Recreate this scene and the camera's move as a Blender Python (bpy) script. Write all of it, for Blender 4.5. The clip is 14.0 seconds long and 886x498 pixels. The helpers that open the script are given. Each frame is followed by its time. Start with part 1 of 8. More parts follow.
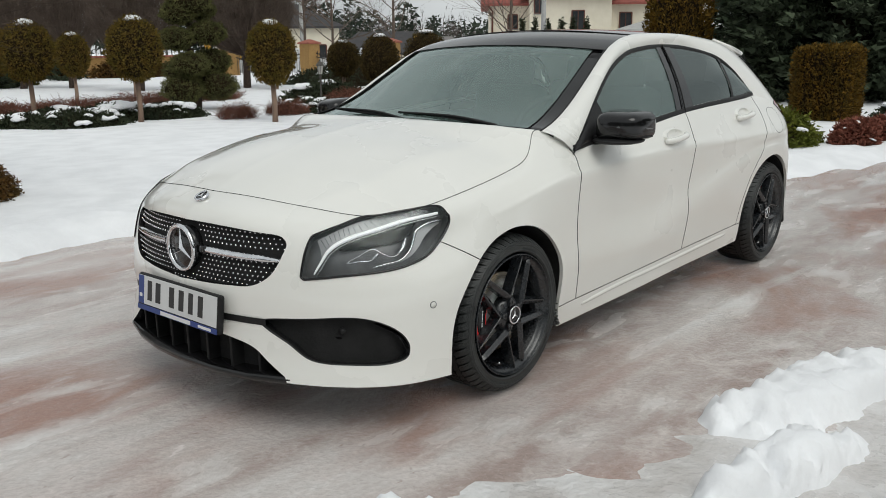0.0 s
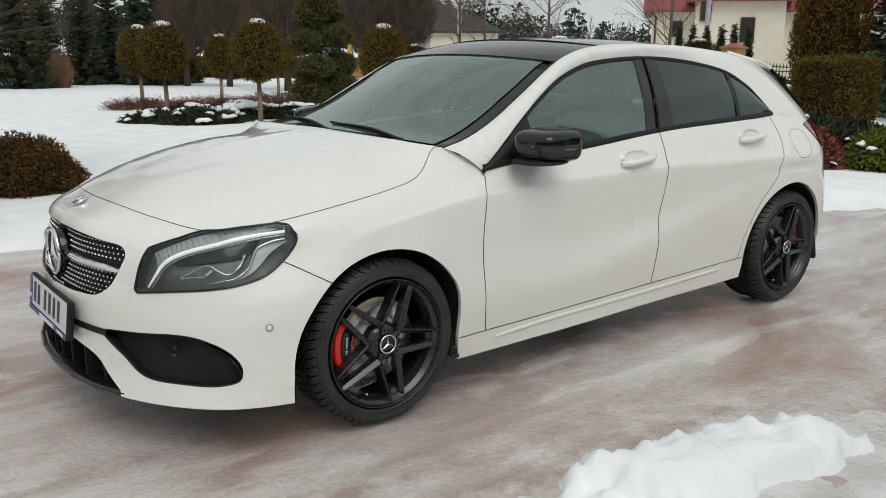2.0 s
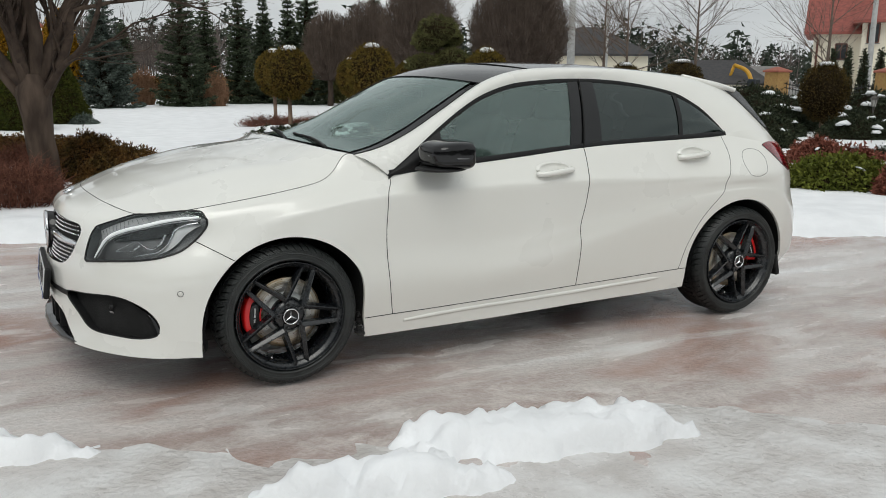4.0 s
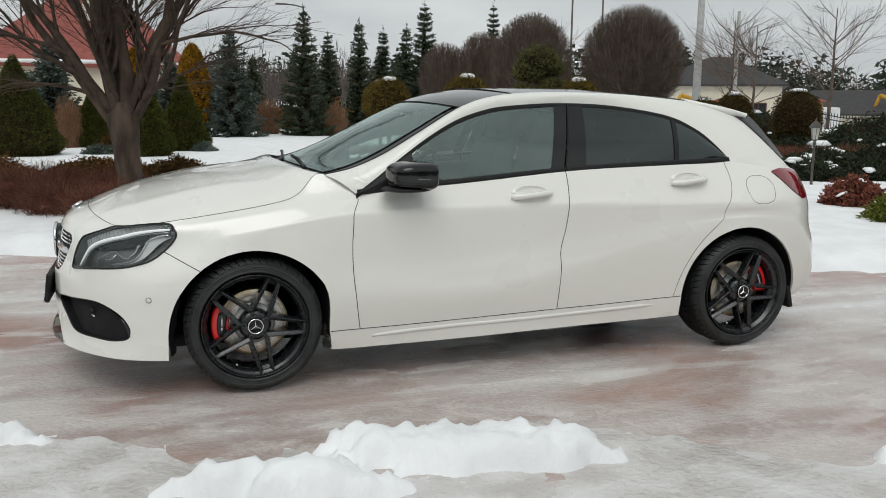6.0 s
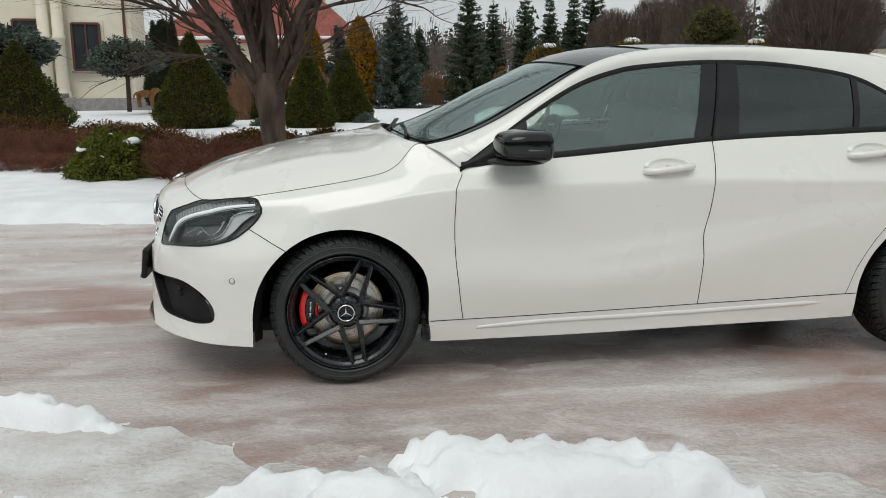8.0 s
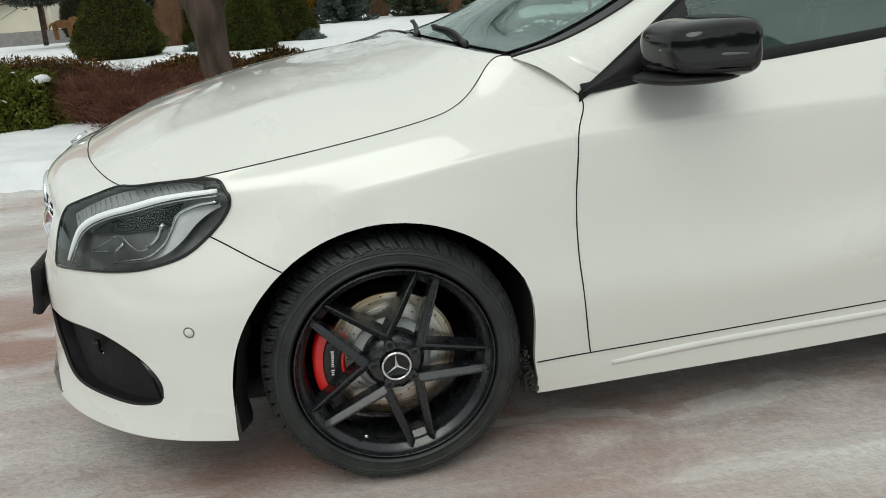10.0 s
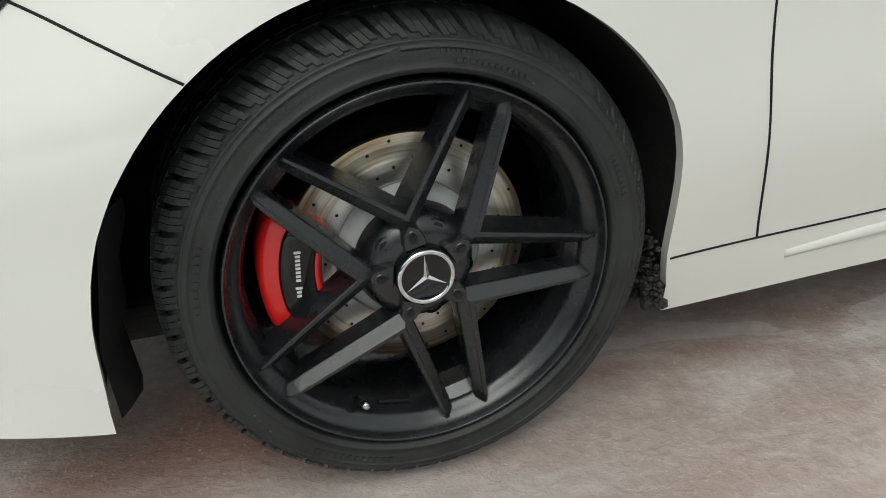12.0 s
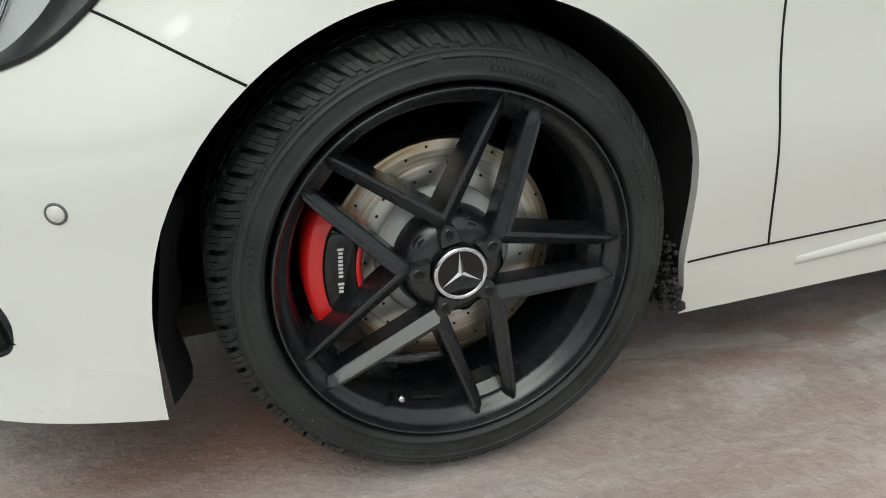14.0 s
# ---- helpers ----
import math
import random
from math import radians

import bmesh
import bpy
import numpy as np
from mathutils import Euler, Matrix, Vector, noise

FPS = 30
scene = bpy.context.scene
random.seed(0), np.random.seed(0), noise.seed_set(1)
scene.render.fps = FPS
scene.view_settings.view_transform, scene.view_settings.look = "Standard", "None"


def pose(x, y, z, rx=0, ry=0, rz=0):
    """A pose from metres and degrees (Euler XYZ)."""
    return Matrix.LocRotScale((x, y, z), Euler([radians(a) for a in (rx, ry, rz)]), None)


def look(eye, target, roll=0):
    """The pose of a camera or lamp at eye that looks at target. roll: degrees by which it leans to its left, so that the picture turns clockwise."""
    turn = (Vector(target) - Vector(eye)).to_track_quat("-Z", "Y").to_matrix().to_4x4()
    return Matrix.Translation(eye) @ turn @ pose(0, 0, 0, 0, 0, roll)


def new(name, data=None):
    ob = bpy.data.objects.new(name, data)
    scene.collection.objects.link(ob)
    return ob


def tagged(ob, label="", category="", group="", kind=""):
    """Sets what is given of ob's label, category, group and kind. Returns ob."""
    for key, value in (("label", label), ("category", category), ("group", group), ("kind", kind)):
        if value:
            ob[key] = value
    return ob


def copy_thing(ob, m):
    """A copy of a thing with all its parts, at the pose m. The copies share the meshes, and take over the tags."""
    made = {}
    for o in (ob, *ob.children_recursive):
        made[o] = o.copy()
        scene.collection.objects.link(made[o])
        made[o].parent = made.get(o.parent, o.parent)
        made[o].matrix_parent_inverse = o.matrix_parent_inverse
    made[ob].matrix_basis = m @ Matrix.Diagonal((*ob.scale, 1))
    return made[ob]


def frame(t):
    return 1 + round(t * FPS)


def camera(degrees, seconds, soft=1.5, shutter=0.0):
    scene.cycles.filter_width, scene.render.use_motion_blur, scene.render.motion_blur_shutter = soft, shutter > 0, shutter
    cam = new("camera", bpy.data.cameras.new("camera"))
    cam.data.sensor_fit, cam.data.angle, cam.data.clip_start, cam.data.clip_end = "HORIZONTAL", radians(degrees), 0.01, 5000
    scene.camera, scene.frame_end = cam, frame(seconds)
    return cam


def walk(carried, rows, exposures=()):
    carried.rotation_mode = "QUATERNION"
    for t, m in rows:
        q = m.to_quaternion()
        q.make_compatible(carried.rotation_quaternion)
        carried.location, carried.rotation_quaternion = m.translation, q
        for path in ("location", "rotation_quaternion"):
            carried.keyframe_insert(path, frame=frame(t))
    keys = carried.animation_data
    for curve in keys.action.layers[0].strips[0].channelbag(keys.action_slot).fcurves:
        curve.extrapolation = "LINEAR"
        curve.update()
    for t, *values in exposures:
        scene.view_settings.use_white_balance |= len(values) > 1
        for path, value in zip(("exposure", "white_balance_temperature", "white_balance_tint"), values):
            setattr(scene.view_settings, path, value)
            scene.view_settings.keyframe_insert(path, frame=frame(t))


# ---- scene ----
# the camera and its walk
cam = camera(55.6, 14.0, soft=0.9)
PATH = [
    (0, (-2.574, -2.728, 1.339), (-1.102, -1.455, 0.877), -0.6),
    (0.5, (-2.329, -2.768, 1.322), (-0.903, -1.445, 0.854), -0.8),
    (1, (-2.102, -2.938, 1.323), (-0.743, -1.547, 0.856), -0.7),
    (1.5, (-1.876, -3.193, 1.349), (-0.594, -1.728, 0.893), -0.0),
    (2, (-1.649, -3.296, 1.354), (-0.446, -1.763, 0.904), 0.4),
    (2.5, (-1.471, -3.604, 1.36), (-0.354, -2.007, 0.911), 0.6),
    (3, (-1.288, -3.781, 1.355), (-0.256, -2.126, 0.908), 0.9),
    (5.3, (-0.732, -4.862, 1.367), (0.015, -3.04, 1.019), 0.3),
    (5.5, (-0.645, -4.851, 1.366), (0.069, -3.015, 1.021), 0.4),
    (6, (-0.392, -4.716, 1.332), (0.24, -2.849, 0.997), 0.6),
    (6.5, (-0.162, -4.694, 1.353), (0.38, -2.798, 1.022), 0.6),
    (7, (0.101, -4.801, 1.357), (0.539, -2.88, 1.017), 0.8),
    (7.5, (0.119, -4.659, 1.32), (0.455, -2.722, 0.95), 0.6),
    (8, (-0.017, -4.288, 1.287), (0.226, -2.344, 0.885), -0.3),
    (8.2, (-0.029, -4.164, 1.27), (0.184, -2.218, 0.86), -0.9),
    (10.3, (-0.207, -2.484, 1.136), (0.138, -0.613, 0.52), -4.2),
    (10.5, (-0.203, -2.36, 1.058), (0.122, -0.488, 0.431), -4.5),
    (11, (-0.253, -2.081, 0.959), (0.121, -0.286, 0.161), -4.4),
    (11.5, (-0.213, -1.839, 0.872), (0.223, -0.111, -0.035), -4.0),
    (12, (-0.23, -1.74, 0.816), (0.268, -0.031, -0.096), -2.8),
    (12.5, (-0.28, -1.772, 0.77), (0.261, -0.047, -0.084), -2.3),
    (13, (-0.299, -1.802, 0.789), (0.226, -0.059, -0.038), -2.3),
    (13.5, (-0.301, -1.811, 0.785), (0.213, -0.055, -0.024), -2.6),
    (14, (-0.299, -1.814, 0.787), (0.217, -0.056, -0.015), -2.7),
]
walk(cam, [(t, look(eye, target, roll)) for t, eye, target, roll in PATH], exposures=[(0, 0.13, 6450, 6), (8.2, 0.12, 6450, 6), (10.5, 0.24, 6480, 0), (11.5, 0.32, 6480, 3), (14, 0.32, 6480, 3)])

# overcast winter daylight: grey sky, one wide soft sun
def make_world():
    w = bpy.data.worlds.new("overcast_sky")
    scene.world = w
    w.use_nodes = True
    n, l = w.node_tree.nodes, w.node_tree.links
    n.clear()
    out = n.new("ShaderNodeOutputWorld")
    bg = n.new("ShaderNodeBackground")
    sky = n.new("ShaderNodeTexSky")
    sky.sky_type, sky.sun_disc = "NISHITA", False
    sky.sun_elevation, sky.sun_rotation = radians(53), radians(203)
    sky.air_density, sky.dust_density = 1.0, 3.0
    hue = n.new("ShaderNodeHueSaturation")
    hue.inputs["Saturation"].default_value = 0.10
    co = n.new("ShaderNodeTexCoord")
    mp = n.new("ShaderNodeMapping")
    mp.inputs["Scale"].default_value = (1.0, 1.0, 3.2)
    cl = n.new("ShaderNodeTexNoise")
    cl.inputs["Scale"].default_value, cl.inputs["Detail"].default_value = 2.6, 7
    ramp = n.new("ShaderNodeValToRGB")
    ramp.color_ramp.elements[0].position, ramp.color_ramp.elements[0].color = 0.30, (6.0, 6.25, 6.6, 1)
    ramp.color_ramp.elements[1].position, ramp.color_ramp.elements[1].color = 0.70, (9.6, 9.7, 9.8, 1)
    mix = n.new("ShaderNodeMix")
    mix.data_type = "RGBA"
    mix.inputs[0].default_value = 0.8
    l.new(co.outputs["Generated"], mp.inputs[0])
    l.new(mp.outputs[0], cl.inputs["Vector"])
    l.new(cl.outputs["Fac"], ramp.inputs[0])
    l.new(sky.outputs[0], hue.inputs["Color"])
    l.new(hue.outputs[0], mix.inputs[6])
    l.new(ramp.outputs[0], mix.inputs[7])
    l.new(mix.outputs[2], bg.inputs[0])
    bg.inputs[1].default_value = 0.080
    l.new(bg.outputs[0], out.inputs[0])


make_world()
sun = new("sun", bpy.data.lights.new("sun", "SUN"))
sun.data.energy, sun.data.angle, sun.data.color = 1.0, radians(40), (1.0, 0.97, 0.92)
sun.matrix_world = look((-6, -14, 20), (0, 0, 0))

# ---- materials ----
def mat(name, col, rough=0.5, metal=0.0, col2=None, scale=12.0, detail=6.0, bump=0.0, bscale=60.0, coat=0.0, spec=0.5, rvar=0.0, rnd=0.0, isle=0.0, stretch=None, sub=0.0):
    """A surface with a colour that wanders between col and col2, fine relief, and gloss that varies."""
    m = bpy.data.materials.new(name)
    m.use_nodes = True
    n, l = m.node_tree.nodes, m.node_tree.links
    b = n["Principled BSDF"]
    b.inputs["Roughness"].default_value, b.inputs["Metallic"].default_value = rough, metal
    b.inputs["Specular IOR Level"].default_value = spec
    b.inputs["Coat Weight"].default_value, b.inputs["Coat Roughness"].default_value = coat, 0.03
    if sub:
        b.inputs["Subsurface Weight"].default_value = sub
        b.inputs["Subsurface Radius"].default_value = (0.05, 0.05, 0.06)
    co = n.new("ShaderNodeTexCoord")
    vec = co.outputs["Object"]
    if stretch:
        mp = n.new("ShaderNodeMapping")
        mp.inputs["Scale"].default_value = stretch
        l.new(vec, mp.inputs[0])
        vec = mp.outputs[0]
    last = None
    if col2:
        no = n.new("ShaderNodeTexNoise")
        no.inputs["Scale"].default_value, no.inputs["Detail"].default_value = scale, detail
        l.new(vec, no.inputs["Vector"])
        rp = n.new("ShaderNodeValToRGB")
        rp.color_ramp.elements[0].position, rp.color_ramp.elements[1].position = 0.34, 0.66
        rp.color_ramp.elements[0].color, rp.color_ramp.elements[1].color = (*col, 1), (*col2, 1)
        l.new(no.outputs["Fac"], rp.inputs[0])
        last = rp.outputs[0]
        if rvar:
            mr = n.new("ShaderNodeMapRange")
            mr.inputs["To Min"].default_value, mr.inputs["To Max"].default_value = max(0.02, rough - rvar), min(1, rough + rvar)
            l.new(no.outputs["Fac"], mr.inputs[0])
            l.new(mr.outputs[0], b.inputs["Roughness"])
    else:
        b.inputs["Base Color"].default_value = (*col, 1)
    if (rnd or isle) and last:
        hs = n.new("ShaderNodeHueSaturation")
        src = n.new("ShaderNodeObjectInfo") if rnd else n.new("ShaderNodeNewGeometry")
        k = rnd or isle
        mr = n.new("ShaderNodeMapRange")
        mr.inputs["To Min"].default_value, mr.inputs["To Max"].default_value = 1 - k, 1 + k
        l.new(src.outputs["Random" if rnd else "Random Per Island"], mr.inputs[0])
        l.new(mr.outputs[0], hs.inputs["Value"])
        l.new(last, hs.inputs["Color"])
        last = hs.outputs[0]
    if last:
        l.new(last, b.inputs["Base Color"])
    if bump:
        nb = n.new("ShaderNodeTexNoise")
        nb.inputs["Scale"].default_value, nb.inputs["Detail"].default_value = bscale, 5
        l.new(vec, nb.inputs["Vector"])
        bp = n.new("ShaderNodeBump")
        bp.inputs["Strength"].default_value, bp.inputs["Distance"].default_value = min(1.0, bump), 0.01
        l.new(nb.outputs["Fac"], bp.inputs["Height"])
        l.new(bp.outputs[0], b.inputs["Normal"])
    return m


def glass(name, tint, gloss=1.0, dust_glare=0.12):
    """A pane: tinted see-through with a mirror that grows at grazing angles."""
    m = bpy.data.materials.new(name)
    m.use_nodes = True
    n, l = m.node_tree.nodes, m.node_tree.links
    n.clear()
    out, mx, tr, gl = (n.new("ShaderNode" + k) for k in ("OutputMaterial", "MixShader", "BsdfTransparent", "BsdfGlossy"))
    fr = n.new("ShaderNodeFresnel")
    fr.inputs[0].default_value = 1.52 * gloss
    tr.inputs[0].default_value = (*tint, 1)
    gl.inputs["Roughness"].default_value = 0.01
    # a thin film of winter road dust, tinted green to stand for hazy sky reflection
    df, film, no, mr = (n.new("ShaderNode" + k) for k in ("BsdfDiffuse", "MixShader", "TexNoise", "MapRange"))
    df.inputs[0].default_value = (0.40, 0.58, 0.53, 1)
    gl.inputs[0].default_value = (0.86, 0.96, 0.94, 1)
    no.inputs["Scale"].default_value, no.inputs["Detail"].default_value = 1.6, 3
    mr.inputs["To Min"].default_value, mr.inputs["To Max"].default_value = dust_glare * 0.6, dust_glare * 1.4
    co = n.new("ShaderNodeTexCoord")
    l.new(co.outputs["Object"], no.inputs["Vector"])
    l.new(no.outputs["Fac"], mr.inputs[0])
    l.new(mr.outputs[0], film.inputs[0])
    l.new(tr.outputs[0], film.inputs[1])
    l.new(df.outputs[0], film.inputs[2])
    l.new(fr.outputs[0], mx.inputs[0])
    l.new(film.outputs[0], mx.inputs[1])
    l.new(gl.outputs[0], mx.inputs[2])
    l.new(mx.outputs[0], out.inputs[0])
    return m


def glow(name, col, power):
    m = mat(name, col, 0.3)
    b = m.node_tree.nodes["Principled BSDF"]
    b.inputs["Emission Color"].default_value, b.inputs["Emission Strength"].default_value = (*col, 1), power
    return m


def ice_material():
    """Packed, half-melted ice over pinkish paving: long wheel streaks, rusty patches, white frost, wet gloss."""
    m = bpy.data.materials.new("wet_trodden_ice")
    m.use_nodes = True
    n, l = m.node_tree.nodes, m.node_tree.links
    b = n["Principled BSDF"]
    co = n.new("ShaderNodeTexCoord")

    def field(scale, detail, sx, sy, lo, hi, rough=0.6):
        mp = n.new("ShaderNodeMapping")
        mp.inputs["Rotation"].default_value = (0, 0, radians(17))
        mp.inputs["Scale"].default_value = (sx, sy, 1)
        no = n.new("ShaderNodeTexNoise")
        no.inputs["Scale"].default_value, no.inputs["Detail"].default_value, no.inputs["Roughness"].default_value = scale, detail, rough
        no.inputs["Distortion"].default_value = 0.35
        mr = n.new("ShaderNodeMapRange")
        mr.inputs["From Min"].default_value, mr.inputs["From Max"].default_value = lo, hi
        l.new(co.outputs["Object"], mp.inputs[0])
        l.new(mp.outputs[0], no.inputs["Vector"])
        l.new(no.outputs["Fac"], mr.inputs[0])
        return mr.outputs[0]

    def blend(fac, a, c, kind="MIX"):
        x = n.new("ShaderNodeMix")
        x.data_type, x.blend_type = "RGBA", kind
        l.new(fac, x.inputs[0])
        for sock, v in ((x.inputs[6], a), (x.inputs[7], c)):
            if isinstance(v, tuple):
                sock.default_value = (*v, 1)
            else:
                l.new(v, sock)
        return x.outputs[2]

    streak = field(1.15, 5, 0.26, 2.2, 0.36, 0.64, 0.5)
    patch = field(0.9, 6, 0.60, 1.30, 0.48, 0.63, 0.5)
    frost = field(2.8, 5, 0.55, 1.5, 0.53, 0.76, 0.5)
    grit = field(45, 6, 1, 1, 0.35, 0.7)
    base = blend(streak, (0.43, 0.345, 0.315), (0.74, 0.72, 0.705))
    cloud = field(5.5, 9, 0.95, 1.05, 0.45, 0.68, 0.66)
    base = blend(cloud, base, (0.68, 0.620, 0.595))
    base = blend(patch, base, (0.40, 0.245, 0.200))
    base = blend(frost, base, (0.78, 0.765, 0.75))
    speck = field(170, 4, 1, 1, 0.60, 0.80)
    base = blend(speck, base, (0.74, 0.71, 0.69))
    fleck = field(24, 8, 0.8, 1.2, 0.63, 0.78)
    base = blend(fleck, base, (0.33, 0.24, 0.21))
    white = field(1.5, 4, 0.24, 1.7, 0.60, 0.74, 0.5)
    base = blend(white, base, (0.84, 0.84, 0.84))
    dim = n.new("ShaderNodeMix")
    dim.data_type, dim.blend_type = "RGBA", "MULTIPLY"
    dim.inputs[0].default_value = 0.36
    l.new(base, dim.inputs[6])
    gr = n.new("ShaderNodeValToRGB")
    gr.color_ramp.elements[0].color, gr.color_ramp.elements[1].color = (0.55, 0.52, 0.5, 1), (1, 1, 1, 1)
    l.new(grit, gr.inputs[0])
    l.new(gr.outputs[0], dim.inputs[7])
    l.new(dim.outputs[2], b.inputs["Base Color"])
    mr = n.new("ShaderNodeMapRange")
    mr.inputs["To Min"].default_value, mr.inputs["To Max"].default_value = 0.16, 0.50
    l.new(frost, mr.inputs[0])
    l.new(mr.outputs[0], b.inputs["Roughness"])
    b.inputs["Specular IOR Level"].default_value = 0.45
    bp = n.new("ShaderNodeBump")
    bp.inputs["Strength"].default_value, bp.inputs["Distance"].default_value = 0.35, 0.012
    sm = n.new("ShaderNodeMath")
    sm.operation = "MULTIPLY_ADD"
    sm.inputs[1].default_value = 0.6
    l.new(grit, sm.inputs[0])
    l.new(cloud, sm.inputs[2])
    l.new(sm.outputs[0], bp.inputs["Height"])
    l.new(bp.outputs[0], b.inputs["Normal"])
    return m


PAINT = mat("white_car_paint", (0.80, 0.795, 0.755), 0.28, coat=1.0, col2=(0.785, 0.78, 0.735), scale=1.6, rvar=0.05, spec=0.5)
GLOSS_BLACK = mat("gloss_black_plastic", (0.006, 0.006, 0.0065), 0.10, coat=0.15, col2=(0.009, 0.009, 0.0095), scale=6, spec=0.42)
SATIN_BLACK = mat("satin_black_alloy", (0.0085, 0.0100, 0.0120), 0.27, col2=(0.0125, 0.0145, 0.0170), scale=30, rvar=0.05, bump=0.04, bscale=900, spec=0.75)
ROUGH_BLACK = mat("grained_black_plastic", (0.008, 0.008, 0.0085), 0.50, col2=(0.014, 0.014, 0.0145), scale=40, bump=0.12, bscale=700, spec=0.3)
DEEP_BLACK = mat("shadow_black_lining", (0.006, 0.006, 0.006), 0.9, col2=(0.012, 0.012, 0.012), scale=15, bump=0.3, bscale=90)
RUBBER = mat("tyre_rubber", (0.013, 0.0148, 0.0148), 0.50, col2=(0.026, 0.0295, 0.029), scale=13, rvar=0.14, bump=0.16, bscale=300, spec=0.5)
CHROME = mat("chrome", (0.80, 0.81, 0.83), 0.10, 1.0, col2=(0.70, 0.71, 0.73), scale=20)
SILVER = mat("silver_plastic", (0.58, 0.59, 0.60), 0.25, 0.8, col2=(0.48, 0.49, 0.50), scale=14)


def disc_material():
    """Turned brake steel: rings of rust and bare metal, brushed round the axle."""
    m = bpy.data.materials.new("brake_disc_steel")
    m.use_nodes = True
    n, l = m.node_tree.nodes, m.node_tree.links
    b = n["Principled BSDF"]
    b.inputs["Metallic"].default_value, b.inputs["Anisotropic"].default_value = 0.92, 0.80
    co, sep, hyp, cmb = n.new("ShaderNodeTexCoord"), n.new("ShaderNodeSeparateXYZ"), n.new("ShaderNodeVectorMath"), n.new("ShaderNodeCombineXYZ")
    flat = n.new("ShaderNodeVectorMath")
    flat.operation, flat.inputs[1].default_value = "MULTIPLY", (1, 0, 1)
    hyp.operation = "LENGTH"
    l.new(co.outputs["Object"], flat.inputs[0])
    l.new(flat.outputs[0], hyp.inputs[0])
    l.new(co.outputs["Object"], sep.inputs[0])
    sc = n.new("ShaderNodeMath")
    sc.operation, sc.inputs[1].default_value = "MULTIPLY", 240
    l.new(hyp.outputs["Value"], sc.inputs[0])
    for k, src in (("X", "X"), ("Y", "Z")):
        f = n.new("ShaderNodeMath")
        f.operation, f.inputs[1].default_value = "MULTIPLY", 7.0
        l.new(sep.outputs[src], f.inputs[0])
        l.new(f.outputs[0], cmb.inputs[k])
    l.new(sc.outputs[0], cmb.inputs["Z"])
    ring, wide = n.new("ShaderNodeTexNoise"), n.new("ShaderNodeTexNoise")
    ring.inputs["Scale"].default_value, ring.inputs["Detail"].default_value = 1.0, 4
    wide.inputs["Scale"].default_value, wide.inputs["Detail"].default_value = 14.0, 5
    l.new(cmb.outputs[0], ring.inputs["Vector"])
    l.new(co.outputs["Object"], wide.inputs["Vector"])
    # rust gathers towards the rim of the disc
    far = n.new("ShaderNodeMapRange")
    far.inputs["From Min"].default_value, far.inputs["From Max"].default_value = 0.10, 0.152
    far.inputs["To Min"].default_value, far.inputs["To Max"].default_value = -0.20, 0.10
    l.new(hyp.outputs["Value"], far.inputs[0])
    add, add2 = n.new("ShaderNodeMath"), n.new("ShaderNodeMath")
    add.operation = add2.operation = "ADD"
    l.new(ring.outputs["Fac"], add.inputs[0])
    l.new(far.outputs[0], add.inputs[1])
    mix = n.new("ShaderNodeMath")
    mix.operation, mix.inputs[1].default_value, mix.inputs[2].default_value = "MULTIPLY_ADD", 0.5, -0.25
    l.new(wide.outputs["Fac"], mix.inputs[0])
    l.new(add.outputs[0], add2.inputs[0])
    l.new(mix.outputs[0], add2.inputs[1])
    rp = n.new("ShaderNodeValToRGB")
    e = rp.color_ramp.elements
    e[0].position, e[0].color = 0.36, (0.66, 0.65, 0.62, 1)
    e[1].position, e[1].color = 0.78, (0.30, 0.19, 0.095, 1)
    e.new(0.58).color = (0.48, 0.41, 0.30, 1)
    l.new(add2.outputs[0], rp.inputs[0])
    l.new(rp.outputs[0], b.inputs["Base Color"])
    mr = n.new("ShaderNodeMapRange")
    mr.inputs["To Min"].default_value, mr.inputs["To Max"].default_value = 0.22, 0.42
    l.new(ring.outputs["Fac"], mr.inputs[0])
    l.new(mr.outputs[0], b.inputs["Roughness"])
    tg = n.new("ShaderNodeTangent")
    tg.direction_type, tg.axis = "RADIAL", "Y"
    l.new(tg.outputs[0], b.inputs["Tangent"])
    bp = n.new("ShaderNodeBump")
    bp.inputs["Strength"].default_value, bp.inputs["Distance"].default_value = 0.12, 0.0008
    l.new(ring.outputs["Fac"], bp.inputs["Height"])
    l.new(bp.outputs[0], b.inputs["Normal"])
    return m


BRAKE_STEEL = disc_material()
FROZEN_DIRT = mat("frozen_road_dirt", (0.008, 0.0078, 0.0075), 0.45, col2=(0.030, 0.029, 0.028), scale=90, rvar=0.25, bump=0.7, bscale=220)
WATER = mat("water_drop", (0.10, 0.11, 0.115), 0.04, spec=0.8, coat=1.0)
HUB_STEEL = mat("grey_hub_metal", (0.60, 0.63, 0.63), 0.55, 0.2, col2=(0.44, 0.46, 0.45), scale=25, bump=0.1)
CALIPER_RED = mat("red_caliper_paint", (0.80, 0.014, 0.014), 0.3, col2=(0.70, 0.011, 0.012), scale=14, coat=0.6)
LAMP_GREY = mat("dark_lamp_housing", (0.11, 0.112, 0.115), 0.30, 0.3, col2=(0.18, 0.182, 0.185), scale=18)
TAIL_RED = mat("red_tail_lens", (0.26, 0.008, 0.016), 0.10, col2=(0.16, 0.004, 0.01), scale=5, coat=1.0)
PLATE_WHITE = mat("plate_white", (0.68, 0.69, 0.69), 0.4, col2=(0.62, 0.63, 0.63), scale=9)
PLATE_BLUE = mat("plate_blue", (0.018, 0.045, 0.20), 0.4, col2=(0.022, 0.05, 0.22), scale=9)
